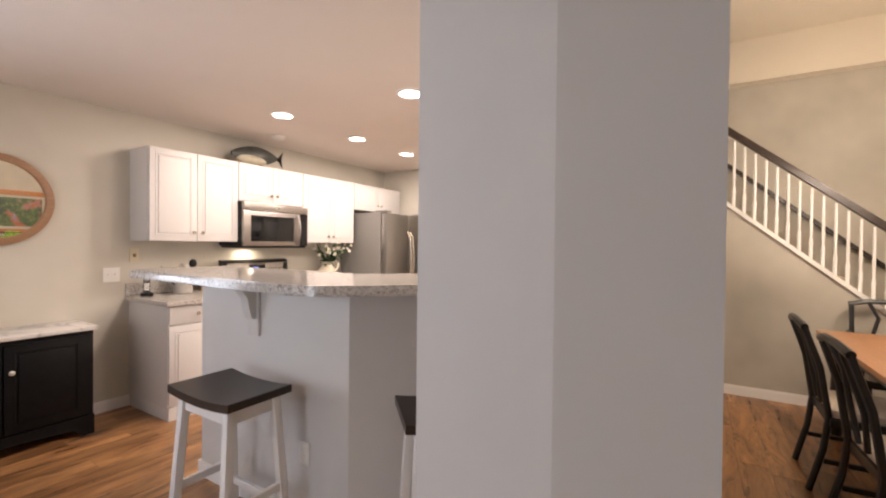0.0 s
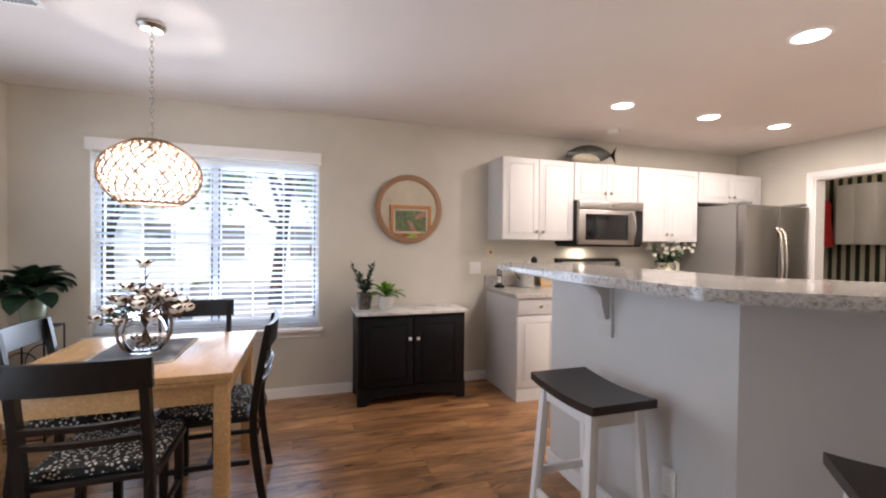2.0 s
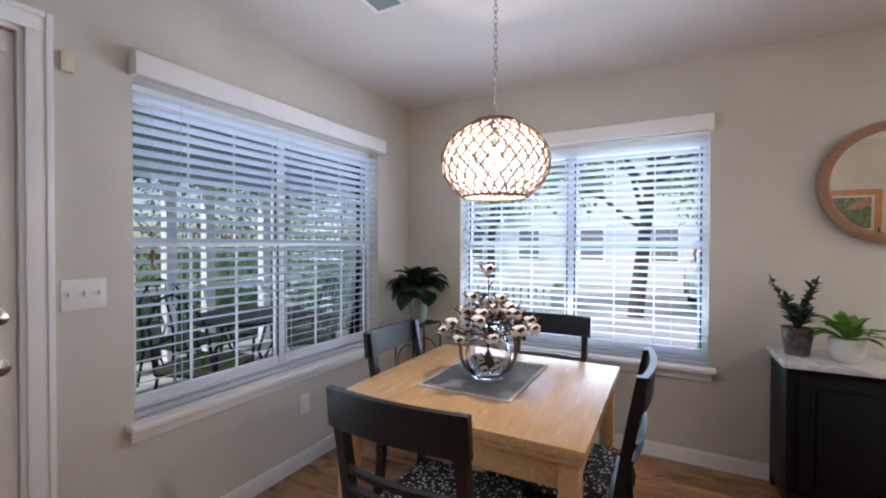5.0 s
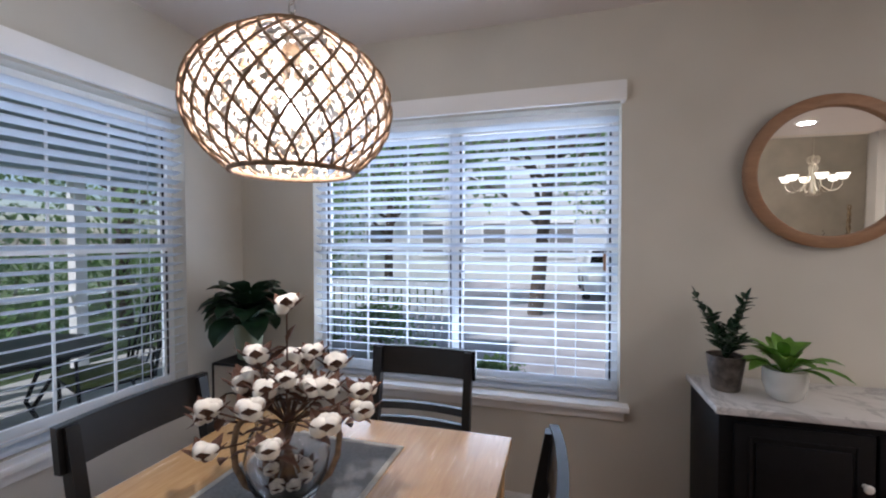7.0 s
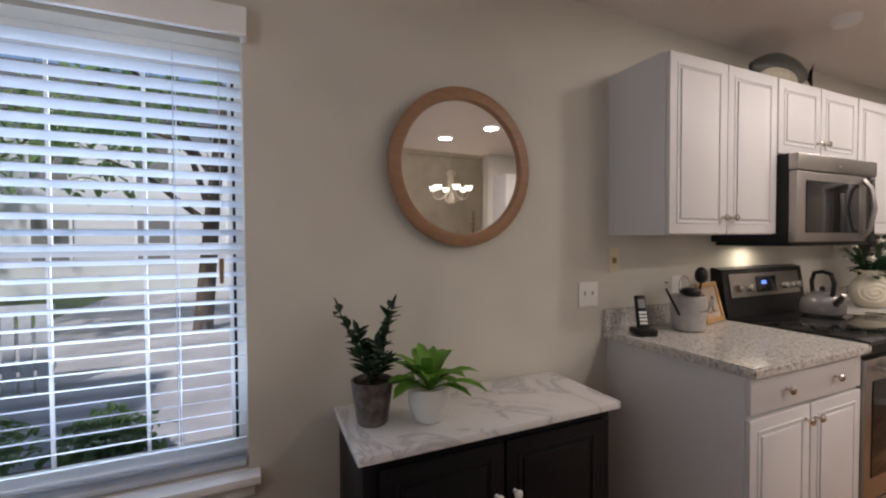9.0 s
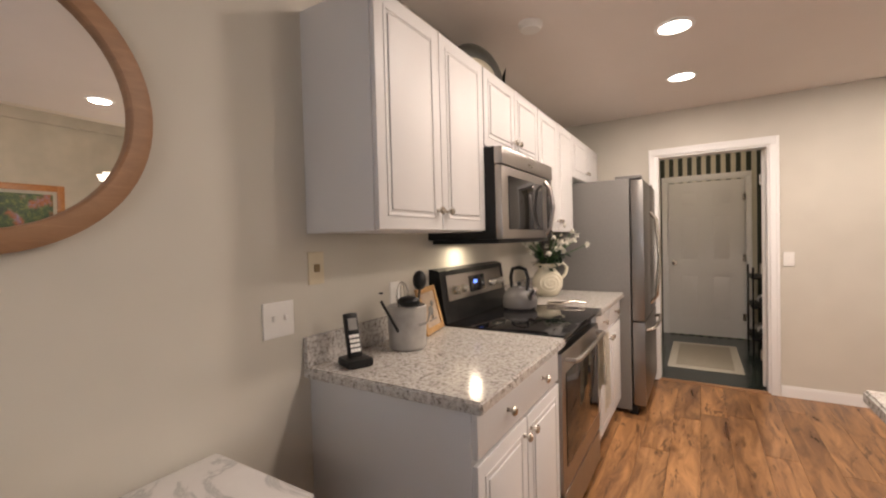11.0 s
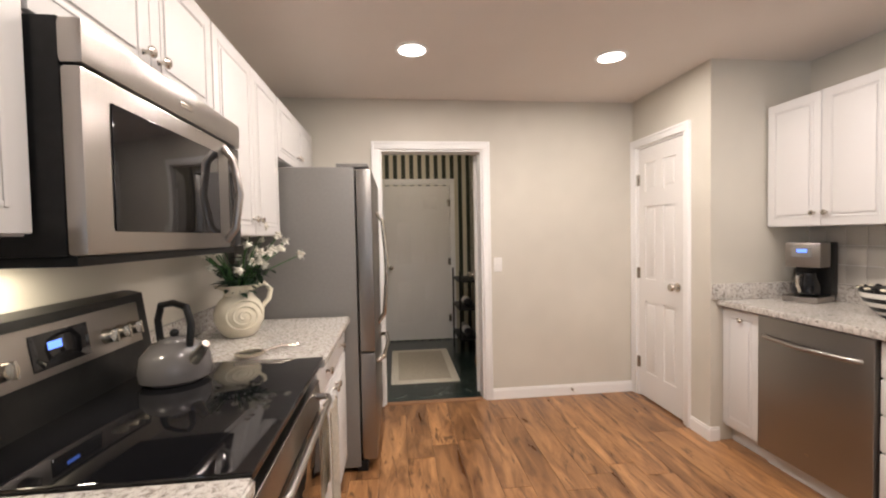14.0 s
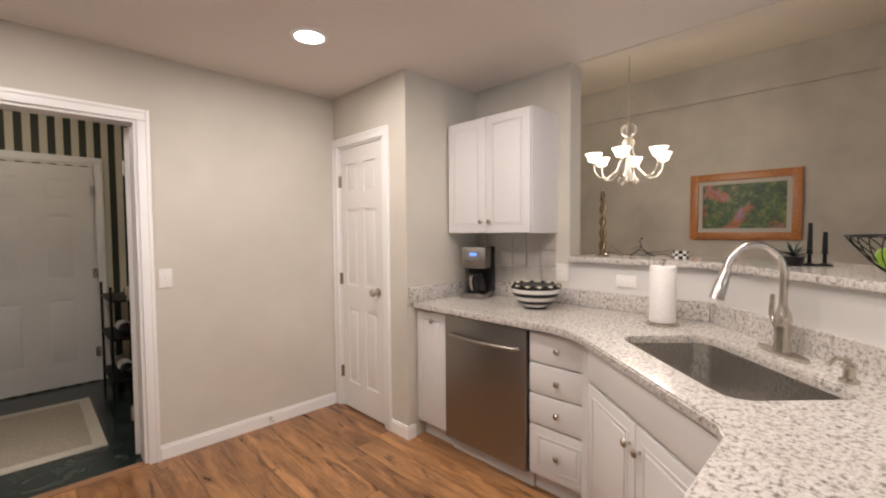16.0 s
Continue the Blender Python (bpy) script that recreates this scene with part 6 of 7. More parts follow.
LINER = Mat("translucent_woven_liner", (0.86, 0.80, 0.68), 0.8)
_tl = LINER.node("ShaderNodeBsdfTranslucent")
_tl.inputs["Color"].default_value = (0.85, 0.80, 0.72, 1)
_tp = LINER.node("ShaderNodeBsdfTransparent")
_m1 = LINER.node("ShaderNodeMixShader")
_m2 = LINER.node("ShaderNodeMixShader")
_nz = LINER.ramp(LINER.noise(75, 2, 0.5, LINER.coords((1, 1, 0.7))), [(0.53, (1, 1, 1)), (0.58, (0, 0, 0))])
_m1.inputs[0].default_value = 0.55
LINER.link(LINER.b.outputs[0], _m1.inputs[1])
LINER.link(_tl.outputs[0], _m1.inputs[2])
LINER.link(_nz, _m2.inputs[0])
LINER.link(_m1.outputs[0], _m2.inputs[1])
LINER.link(_tp.outputs[0], _m2.inputs[2])
LINER.link(_m2.outputs[0], LINER.t.nodes["Material Output"].inputs[0])
part("liner", bm, LINER.m, sh, "pale woven inner layer")
bm = bmesh.new()
lathe(bm, [(0.0, 0.0), (0.012, 0.002), (0.03, 0.03), (0.026, 0.055), (0.014, 0.085), (0.013, 0.10)], (0, 0, 1.63 - H), 20)
bulb = part("bulb", bm, LEDG, pn, "glowing bulb")
bulb.visible_shadow = False
for k in range(5):
    bm = B((0.016, 0.086, -0.008, 0.008, PZ + HH - H - 0.004, PZ + HH - H + 0.001))
    bmesh.ops.rotate(bm, verts=bm.verts, matrix=Matrix.Rotation(2 * math.pi * k / 5 + 0.3, 3, "Z"))
    part("spider_arm", bm, NICKEL, pn)
bm = bmesh.new()
cyl(bm, (0, 0, 1.73 - H), 0.018, 0.13, 16)
part("socket", bm, NICKEL, pn)

# sideboard
sb = thing("sideboard", (WX + 0.015, 0.625, 0), "black sideboard with white marble top", "sideboard")
DW, DD = 0.925, 0.375
part("body", B((0, DD - 0.02, 0, DW, 0.06, 0.735), bev=0.004), BLACKM, sb)
part("marble_top", B((-0.0, DD + 0.018, -0.02, DW + 0.02, 0.737, 0.765), bev=0.006), MARBLE, sb, "white veined marble top")
for i in range(2):
    y = DW * (0.25 + 0.5 * i)
    raised_front(sb, "door", DW / 2 - 0.05, 0.56, (DD - 0.02, y + (0.02 if i == 0 else -0.02), 0.145), ((1 if i == 0 else -1) * (DW / 4 - 0.055), 0.39), True, BLACKM, CERAMIC)
bm = bmesh.new()
n = 16
vs_ = [(DD - 0.018, 0), (DD - 0.018, 0.13)]
poly = [(0, 0.0), (0.07, 0.0), (0.11, 0.05)] + [(0.11 + (DW - 0.22) * j / n, 0.05 + 0.02 * math.sin(math.pi * j / n)) for j in range(1, n)] + [(DW - 0.11, 0.05), (DW - 0.07, 0.0), (DW, 0.0), (DW, 0.135), (0, 0.135)]
f = bm.faces.new([bm.verts.new((DD - 0.019, y, z)) for y, z in poly])
ext = bmesh.ops.extrude_face_region(bm, geom=[f])
bmesh.ops.translate(bm, vec=(0.018, 0, 0), verts=[g_ for g_ in ext["geom"] if isinstance(g_, bmesh.types.BMVert)])
part("skirt", bm, BLACKM, sb, "shaped skirt board")
for y in (0.0, DW - 0.04):
    for x in (0.0, DD - 0.06):
        part("foot", B((x, x + 0.04, y, y + 0.04, 0, 0.06)), BLACKM, sb)

# round mirror
mr = thing("round_mirror", (WX + 0.013, 1.122, 1.643), "round mirror in a wide ash wood frame", "mirror")
mr.rotation_euler = (0, radians(0.9), radians(1.25))
rot = Matrix.Rotation(radians(90), 4, "Y")
bm = bmesh.new()
lathe(bm, [(0.262, 0.0), (0.264, 0.026), (0.269, 0.031), (0.305, 0.031), (0.313, 0.025), (0.313, 0.0)], segs=64, m=rot)
part("frame", bm, OAK, mr, "ash wood ring frame")
bm = bmesh.new()
lathe(bm, [(0.264, 0.004), (0.264, 0.014), (0.0, 0.014)], segs=64, m=rot)
part("glass", bm, MIRROR, mr, "silvered mirror glass")

# plants on the sideboard
SZ = 0.766
p1 = thing("zz_plant", (WX + 0.20, 0.70, SZ), "dark leafy plant in a patterned pot", "plant")
bm = bmesh.new()
lathe(bm, [(0.042, 0), (0.046, 0.005), (0.058, 0.09), (0.062, 0.125), (0.055, 0.125), (0.052, 0.11), (0, 0.108)], segs=28)
part("pot", bm, DARKPOT, p1, "dark patterned pot")
bm = bmesh.new()
cyl(bm, (0, 0, 0.1), 0.052, 0.01, 20)
part("soil", bm, SOIL, p1)
random.seed(3)
for i, (ang, ln, tilt_) in enumerate(((100, 0.24, 0.30), (250, 0.25, 0.40), (60, 0.22, 0.22), (200, 0.17, 0.5), (320, 0.14, 0.6), (150, 0.13, 0.5), (20, 0.12, 0.7))):
    d = Vector((math.cos(radians(ang)) * tilt_, math.sin(radians(ang)) * tilt_, 1)).normalized()
    pts = [Vector((0, 0, 0.11)) + d * ln * k / 8 + Vector((0, 0, -0.02 * (k / 8) ** 2)) for k in range(9)]
    bm = bmesh.new()
    tube(bm, pts, 0.004, 6, 0.002)
    stem = part("stem", bm, LEAF_D, p1)
    bm = bmesh.new()
    for k in range(2, 9):
        for s in (-1, 1):
            side = d.cross(Vector((0, 0, 1))).normalized() * s
            leaf(bm, pts[k], side + d * 0.7 + Vector((random.gauss(0, 0.2), 0, random.gauss(0, 0.2))), 0.052, 0.025, 0.2, 3)
    leaf(bm, pts[-1], d, 0.05, 0.022, 0.1, 3)
    part("leaves", bm, LEAF_D, stem)
p2 = thing("potted_fern", (WX + 0.26, 0.875, SZ), "bright green leafy plant in a white pot", "plant")
bm = bmesh.new()
lathe(bm, [(0.035, 0), (0.05, 0.012), (0.062, 0.05), (0.063, 0.09), (0.058, 0.10), (0.054, 0.098), (0, 0.085)], segs=32)
part("pot", bm, CERAMIC, p2, "round white ceramic pot")
bm = bmesh.new()
for i in range(34):
    a = random.uniform(0, 6.28)
    up = random.uniform(0.35, 2.2)
    L = random.uniform(0.07, 0.13)
    d = Vector((math.cos(a), math.sin(a), up)).normalized()
    b0 = Vector((0, 0, 0.085)) + d * random.uniform(0.02, 0.07)
    tube(bm, [(0, 0, 0.085), b0], 0.0018, 5)
    leaf(bm, b0, d, L, random.uniform(0.035, 0.055), 0.9, 4)
part("leaves", bm, LEAF_L, p2)
p2.scale = (1.12, 1.12, 1.15)
p1.scale = (1.1, 1.1, 1.12)

# peace lily on a wire stand in the corner
ps = thing("plant_stand", (-3.53, -1.52, 0), "black wire plant stand in the corner", "plant stand")
for z in (0.02, 0.28, 0.735):
    bm = bmesh.new()
    tube(bm, [(0.12 * sx, 0.12 * sy, z) for sx, sy in ((-1, -1), (1, -1), (1, 1), (-1, 1), (-1, -1))], 0.005, 6)
    part("ring", bm, DARKMETAL, ps)
for sx in (-1, 1):
    for sy in (-1, 1):
        bm = bmesh.new()
        tube(bm, [(0.12 * sx, 0.12 * sy, 0), (0.12 * sx, 0.12 * sy, 0.74)], 0.006, 6)
        part("leg", bm, DARKMETAL, ps)
    bm = bmesh.new()
    tube(bm, [(0.12 * sx, 0.1 * math.cos(t), 0.47 + 0.13 * math.sin(t)) for t in [2 * math.pi * k / 20 for k in range(21)]], 0.004, 6)
    part("scroll", bm, DARKMETAL, ps)
part("shelf", B((-0.12, 0.12, -0.12, 0.12, 0.735, 0.744)), DARKMETAL, ps)
CELADON = simple("celadon_glaze", (0.26, 0.29, 0.20), 0.25, 0.15, 9)
pl = thing("peace_lily", (-3.53, -1.52, 0.745), "dark broad-leaved plant in a pale green pot", "plant")
bm = bmesh.new()
lathe(bm, [(0.045, 0), (0.052, 0.01), (0.068, 0.15), (0.072, 0.17), (0.064, 0.17), (0, 0.15)], segs=28)
part("pot", bm, CELADON, pl, "small pale green glazed pot")
random.seed(12)
for i in range(46):
    a, up = random.uniform(0, 6.28), random.uniform(0.25, 2.4)
    d = Vector((math.cos(a), math.sin(a), up)).normalized()
    b0 = Vector((0, 0, 0.15)) + Vector((d.x * 0.5, d.y * 0.5, d.z)) * random.uniform(0.06, 0.17)
    bm = bmesh.new()
    tube(bm, [(0, 0, 0.15), b0], 0.003, 5)
    leaf(bm, b0, d, random.uniform(0.13, 0.20), random.uniform(0.09, 0.125), 1.5, 5)
    part("leaf", bm, LEAF_D, pl)
pl.scale = (1.12, 1.12, 1.12)

# ---- dining room seen past the column and over the bar ----
dt = thing("dining_table", (1.52, 3.55, 0), "long pine dining table with dark legs", "table")
part("tabletop", B((-0.5, 0.5, -0.95, 0.95, 0.72, 0.752), bev=0.006), TABLE2, dt)
for sx in (-1, 1):
    for sy in (-1, 1):
        bm = bmesh.new()
        lathe(bm, [(0.03, 0), (0.035, 0.1), (0.045, 0.3), (0.035, 0.5), (0.05, 0.56), (0.05, 0.72)], (sx * 0.4, sy * 0.82, 0), 16)
        part("leg", bm, BLACK, dt)
    part("apron", B((sx * 0.4 - 0.012, sx * 0.4 + 0.012, -0.77, 0.77, 0.63, 0.72)), BLACK, dt)


def formal_chair(at, turn, arms=False, label="black dining chair with curved splat back"):
    ob = thing("formal_chair", at, label, "chair", turn, "formal dining chairs")
    part("seat_cushion", B((-0.2, 0.23, -0.22, 0.22, 0.43, 0.48), bev=0.018), SEATCLOTH, ob, "cream upholstered seat")
    part("seat_rail", B((-0.21, 0.24, -0.23, 0.23, 0.38, 0.43), bev=0.006), BLACK, ob)
    for sy in (-1, 1):
        bm = bmesh.new()
        tube(bm, [(-0.29, sy * 0.20, 0), (-0.23, sy * 0.20, 0.25), (-0.21, sy * 0.20, 0.43), (-0.25, sy * 0.195, 0.7), (-0.32, sy * 0.185, 0.92)], 0.017, 8)
        part("back_post", bm, BLACK, ob)
        bm = bmesh.new()
        tube(bm, [(0.22, sy * 0.21, 0.40), (0.215, sy * 0.21, 0.2), (0.23, sy * 0.21, 0)], 0.02, 8, 0.014)
        part("leg", bm, BLACK, ob)
        part("stretcher", B((-0.23, 0.21, sy * 0.205 - 0.009, sy * 0.205 + 0.009, 0.17, 0.195)), BLACK, ob)
        if arms:
            bm = bmesh.new()
            tube(bm, [(-0.27, sy * 0.21, 0.70), (0.0, sy * 0.24, 0.68), (0.15, sy * 0.24, 0.67), (0.16, sy * 0.23, 0.45)], 0.016, 8)
            part("arm", bm, BLACK, ob)
    bm = bmesh.new()
    tube(bm, [(-0.32, -0.20, 0.92), (-0.335, -0.08, 0.945), (-0.335, 0.08, 0.945), (-0.32, 0.20, 0.92)], 0.02, 8)
    part("top_rail", bm, BLACK, ob)
    bm = bmesh.new()
    for y in (-0.07, 0.07):
        tube(bm, [(-0.215, y * 0.7, 0.47), (-0.24, y * 1.2, 0.65), (-0.28, y * 0.5, 0.82), (-0.325, y * 1.1, 0.93)], 0.013, 8)
    part("splat", bm, BLACK, ob)
    return ob


f1 = formal_chair((1.09, 3.60, 0), 0)
copy_thing(f1, pose(1.11, 2.90, 0, 0, 0, 3))
for y in (3.85, 3.1):
    copy_thing(f1, pose(2.1, y, 0, 0, 0, 180))
formal_chair((1.5, 4.62, 0), -90, True, "black dining armchair at the table's end")
cv = thing("centrepiece", (1.5, 3.75, 0.753), "dark bowl with grey greenery on the dining table", "centrepiece")
bm = bmesh.new()
lathe(bm, [(0.05, 0), (0.11, 0.03), (0.13, 0.08), (0.12, 0.08), (0, 0.03)], segs=24)
part("bowl", bm, DARKMETAL, cv)
bm = bmesh.new()
for i in range(60):
    leaf(bm, (random.gauss(0, 0.04), random.gauss(0, 0.04), 0.07), (random.gauss(0, 1), random.gauss(0, 1), 1.0), random.uniform(0.08, 0.18), 0.025, 0.6, 3)
part("greenery", bm, LEAF_D, cv)

# chandelier
CH = (1.62, 3.90)
chn = thing("chandelier", (*CH, HI), "lit scrolled metal chandelier with six shades", "chandelier")
PALE = metal("antique_silver_metal", (0.60, 0.57, 0.51), 0.35)
bm = bmesh.new()
lathe(bm, [(0.07, 0), (0.07, -0.01), (0.03, -0.04), (0, -0.04)], segs=24)
part("canopy", bm, PALE, chn)
bm = bmesh.new()
tube(bm, [(0, 0, -0.04), (0, 0, 2.47 - HI)], 0.006, 8)
part("chain", bm, PALE, chn)
bm = bmesh.new()
lathe(bm, [(0.004, 2.47), (0.018, 2.42), (0.01, 2.36), (0.022, 2.30), (0.012, 2.15), (0.022, 2.0), (0.04, 1.90), (0.03, 1.86), (0.0, 1.83)], (0, 0, -HI), 20)
part("column", bm, PALE, chn)
for k in range(6):
    a = 2 * math.pi * k / 6 + 0.2
    ca, sa = math.cos(a), math.sin(a)
    P = lambda r, z: (r * ca, r * sa, z - HI)
    bm = bmesh.new()
    tube(bm, [P(0.02, 2.30), P(0.05, 2.15), P(0.11, 1.98), P(0.20, 1.90), P(0.28, 1.91), P(0.33, 1.98), P(0.335, 2.05)], 0.008, 8)
    arm = part("arm", bm, PALE, chn)
    bm = bmesh.new()
    tube(bm, [P(0.02, 2.30), P(0.07, 2.34), P(0.075, 2.40), P(0.04, 2.43), P(0.02, 2.40)], 0.006, 6)
    tube(bm, [P(0.02, 2.30), P(0.05, 2.27), P(0.06, 2.23), P(0.03, 2.21)], 0.006, 6)
    tube(bm, [P(0.03, 1.88), P(0.07, 1.84), P(0.10, 1.87), P(0.08, 1.91)], 0.006, 6)
    part("scroll", bm, PALE, chn)
    bm = bmesh.new()
    lathe(bm, [(0.02, 0.0), (0.05, 0.012), (0.06, 0.05), (0.082, 0.085), (0.078, 0.085), (0.055, 0.05), (0.0, 0.012)], P(0.335, 2.06), 24)
    s_ = part("shade", bm, SHADEGLOW, arm, "glowing frosted glass bell shade")
    s_.visible_shadow = False

# painting
pa = thing("framed_painting", (EX, 3.36, 1.69), "garden house painting in a gilded frame", "painting")
w_, h_ = 0.60, 0.44
bm = bmesh.new()
for y0, y1, z0, z1 in ((-w_, -w_ + 0.10, -h_, h_), (w_ - 0.10, w_, -h_, h_), (-w_ + 0.1, w_ - 0.1, -h_, -h_ + 0.10), (-w_ + 0.1, w_ - 0.1, h_ - 0.10, h_)):
    box(bm, -0.05, -0.002, y0, y1, z0, z1, 0.012)
part("frame", bm, GOLDWOOD, pa, "gilded reddish wood frame")
part("mat", B((-0.03, -0.01, -w_ + 0.10, w_ - 0.10, -h_ + 0.10, h_ - 0.10)), FRINGE, pa)
part("canvas", B((-0.034, -0.0305, -w_ + 0.15, w_ - 0.15, -h_ + 0.15, h_ - 0.15)), CANVAS, pa)

# staircase behind the dining room
XT, ZT, SL = 0.46, 1.76, 0.853
zs_ = lambda x: ZT - (x - XT) * SL
bm = bmesh.new()
xs_ = [-0.74, XT, ZT / SL + XT]
f = bm.faces.new([bm.verts.new(p) for p in ((-0.74, 5.04, 0), (xs_[2], 5.04, 0), (-0.74, 5.04, zs_(-0.74)))])
ext = bmesh.ops.extrude_face_region(bm, geom=[f])
bmesh.ops.translate(bm, vec=(0, 0.1, 0), verts=[g_ for g_ in ext["geom"] if isinstance(g_, bmesh.types.BMVert)])
structure("wall_under_stairs", bm, WALL_DINING, "warm grey mottled wall under the stairs")
CARPET = simple("beige_stair_carpet", (0.40, 0.36, 0.29), 0.95, 0.15, 60, 0.5)
sc = thing("staircase", (0, 0, 0), "carpeted staircase with white balusters and dark rail", "staircase", kind="structure")
n = 14
for i in range(n):
    x1 = xs_[2] - (xs_[2] + 0.74) * i / n
    x0 = xs_[2] - (xs_[2] + 0.74) * (i + 1) / n
    part("step", B((x0, x1, 5.14, 6.0, 0, max(zs_(x1), 0.0) + 0.12)), CARPET, sc)


def raking(y0, y1, off, h, xa, xb):
    bm = bmesh.new()
    f = bm.faces.new([bm.verts.new(p) for p in ((xa, y0, zs_(xa) + off), (xb, y0, zs_(xb) + off), (xb, y0, zs_(xb) + off + h), (xa, y0, zs_(xa) + off + h))])
    ext = bmesh.ops.extrude_face_region(bm, geom=[f])
    bmesh.ops.translate(bm, vec=(0, y1 - y0, 0), verts=[g_ for g_ in ext["geom"] if isinstance(g_, bmesh.types.BMVert)])
    return bm


part("stringer", raking(5.02, 5.16, 0.0, 0.045, -0.74, 2.4), TRIM, sc, "white raking trim")
part("handrail", raking(5.055, 5.115, 0.68, 0.07, -0.74, 2.4), DARKSEAT, sc, "dark stained handrail")
part("wall_handrail", raking(5.95, 5.99, 0.54, 0.05, -0.74, 2.4), DARKSEAT, sc, "dark wall handrail")
bm = bmesh.new()
lathe(bm, [(0.013, 0.0), (0.013, 0.12), (0.016, 0.15), (0.009, 0.20), (0.012, 0.30), (0.009, 0.62)], segs=10)
me = mesh_of("baluster", bm, TRIM)
for k in range(38):
    x = -0.68 + k * 0.08
    b = new("baluster", me)
    b.matrix_world = pose(x, 5.085, zs_(x) + 0.04)
    b.parent = sc
part("newel_post", B((2.36, 2.46, 5.04, 5.14, 0, 1.15), bev=0.008), TRIM, sc)

# ---- outdoors ----
structure("ground", B((-120, 120, -120, 120, -0.35, -0.25)), GRASS, "green lawn reaching the horizon", "ground")
structure("patio", B((-6.0, 2.5, -5.2, SY - T, -0.25, -0.06)), CONCRETE, "pale concrete porch floor", "pavement")
structure("road_drive", B((-17.5, -6.1, -3.4, 14, -0.25, -0.235)), DRIVE, "pale gravel drive beyond the fence", "road")
po = thing("porch", (0, 0, 0), "white porch roof on square posts", "porch", kind="structure")
part("roof", B((-6.0, 2.5, -5.3, SY - T, 2.55, 2.75)), PORCHBLUE, po)
for x in (-5.05, -4.2, -3.72, -2.9, -1.2, 0.6, 2.3):
    part("post", B((x - 0.06, x + 0.06, -5.16, -5.04, -0.06, 2.08), bev=0.006), TRIM, po)
part("rail", B((-5.74, 2.24, -5.13, -5.07, 0.75, 0.81)), TRIM, po)
part("beam", B((-6.0, 2.5, -5.2, -5.0, 2.08, 2.549)), PORCHBLUE, po)
part("end_beam", B((-6.0, -5.85, -4.998, SY - T - 0.002, 2.18, 2.549)), PORCHBLUE, po)


def iron_chair(at, turn):
    ob = thing("patio_chair", at, "dark wrought-iron patio chair with olive cushion", "patio chair", turn, "porch chairs")
    part("cushion", B((-0.24, 0.24, -0.24, 0.24, 0.41, 0.47), bev=0.02), CUSHION, ob)
    for sy in (-1, 1):
        bm = bmesh.new()
        tube(bm, [(0.28, sy * 0.25, 0), (0.22, sy * 0.25, 0.25), (0.24, sy * 0.26, 0.62), (0.05, sy * 0.27, 0.66), (-0.22, sy * 0.25, 0.62), (-0.2, sy * 0.24, 0.40), (-0.30, sy * 0.25, 0)], 0.012, 8)
        part("arm_frame", bm, DARKMETAL, ob)
    bm = bmesh.new()
    tube(bm, [(-0.22, -0.25, 0.40), (-0.30, -0.23, 0.80), (-0.33, -0.12, 0.98), (-0.34, 0, 1.02), (-0.33, 0.12, 0.98), (-0.30, 0.23, 0.80), (-0.22, 0.25, 0.40)], 0.012, 8)
    part("back_frame", bm, DARKMETAL, ob)
    for y in (-0.15, -0.05, 0.05, 0.15):
        bm = bmesh.new()
        tube(bm, [(-0.22, y, 0.41), (-0.27, y * 1.2, 0.6), (-0.30, y * 0.6, 0.78), (-0.335, y * 1.0, 0.99)], 0.007, 6)
        part("back_scroll", bm, DARKMETAL, ob)
    part("seat_pan", B((-0.24, 0.24, -0.24, 0.24, 0.395, 0.41)), DARKMETAL, ob)
    return ob


ic = iron_chair((-2.9, -3.1, -0.06), 200)
copy_thing(ic, pose(-4.0, -3.2, -0.06, 0, 0, -20))
copy_thing(ic, pose(-3.3, -4.1, -0.06, 0, 0, 95))
it = thing("patio_table", (-3.45, -3.3, -0.06), "round wrought-iron patio table", "patio table")
bm = bmesh.new()
lathe(bm, [(0.0, 0.70), (0.5, 0.70), (0.51, 0.715), (0.5, 0.73), (0, 0.73)], segs=40)
part("tabletop", bm, DARKMETAL, it)
for k in range(4):
    a = k * math.pi / 2 + 0.4
    bm = bmesh.new()
    tube(bm, [(0.36 * math.cos(a), 0.36 * math.sin(a), 0), (0.15 * math.cos(a), 0.15 * math.sin(a), 0.35), (0.36 * math.cos(a), 0.36 * math.sin(a), 0.70)], 0.013, 8)
    part("leg", bm, DARKMETAL, it)

fn = thing("fence", (0, 0, -0.25), "weathered white picket fence in the garden", "fence")
bm = B((-0.012, 0.012, -0.05, 0.05, 0, 1.13))
me = mesh_of("picket", bm, FENCE)
for k in range(50):
    b = new("picket", me)
    b.matrix_world = pose(-8.0, -8.3 + k * 0.135, -0.25 + random.uniform(-0.02, 0.02))
    b.parent = fn
for z in (0.25, 0.85):
    part("rail", B((-8.06, -8.013, -8.4, -1.6, z, z + 0.09)), FENCE, fn)
hs2 = thing("neighbour_house", (-22, -2.5, -0.25), "white sided house across the drive", "house")
part("wall", B((-4, 4, -7, 7, 0, 5.2)), SIDING, hs2)
bm = bmesh.new()
f = bm.faces.new([bm.verts.new(p) for p in ((-4.4, -7.4, 5.2), (4.4, -7.4, 5.2), (0, -7.4, 8.0))])
ext = bmesh.ops.extrude_face_region(bm, geom=[f])
bmesh.ops.translate(bm, vec=(0, 14.8, 0), verts=[g_ for g_ in ext["geom"] if isinstance(g_, bmesh.types.BMVert)])
part("roof", bm, ROOFM, hs2)
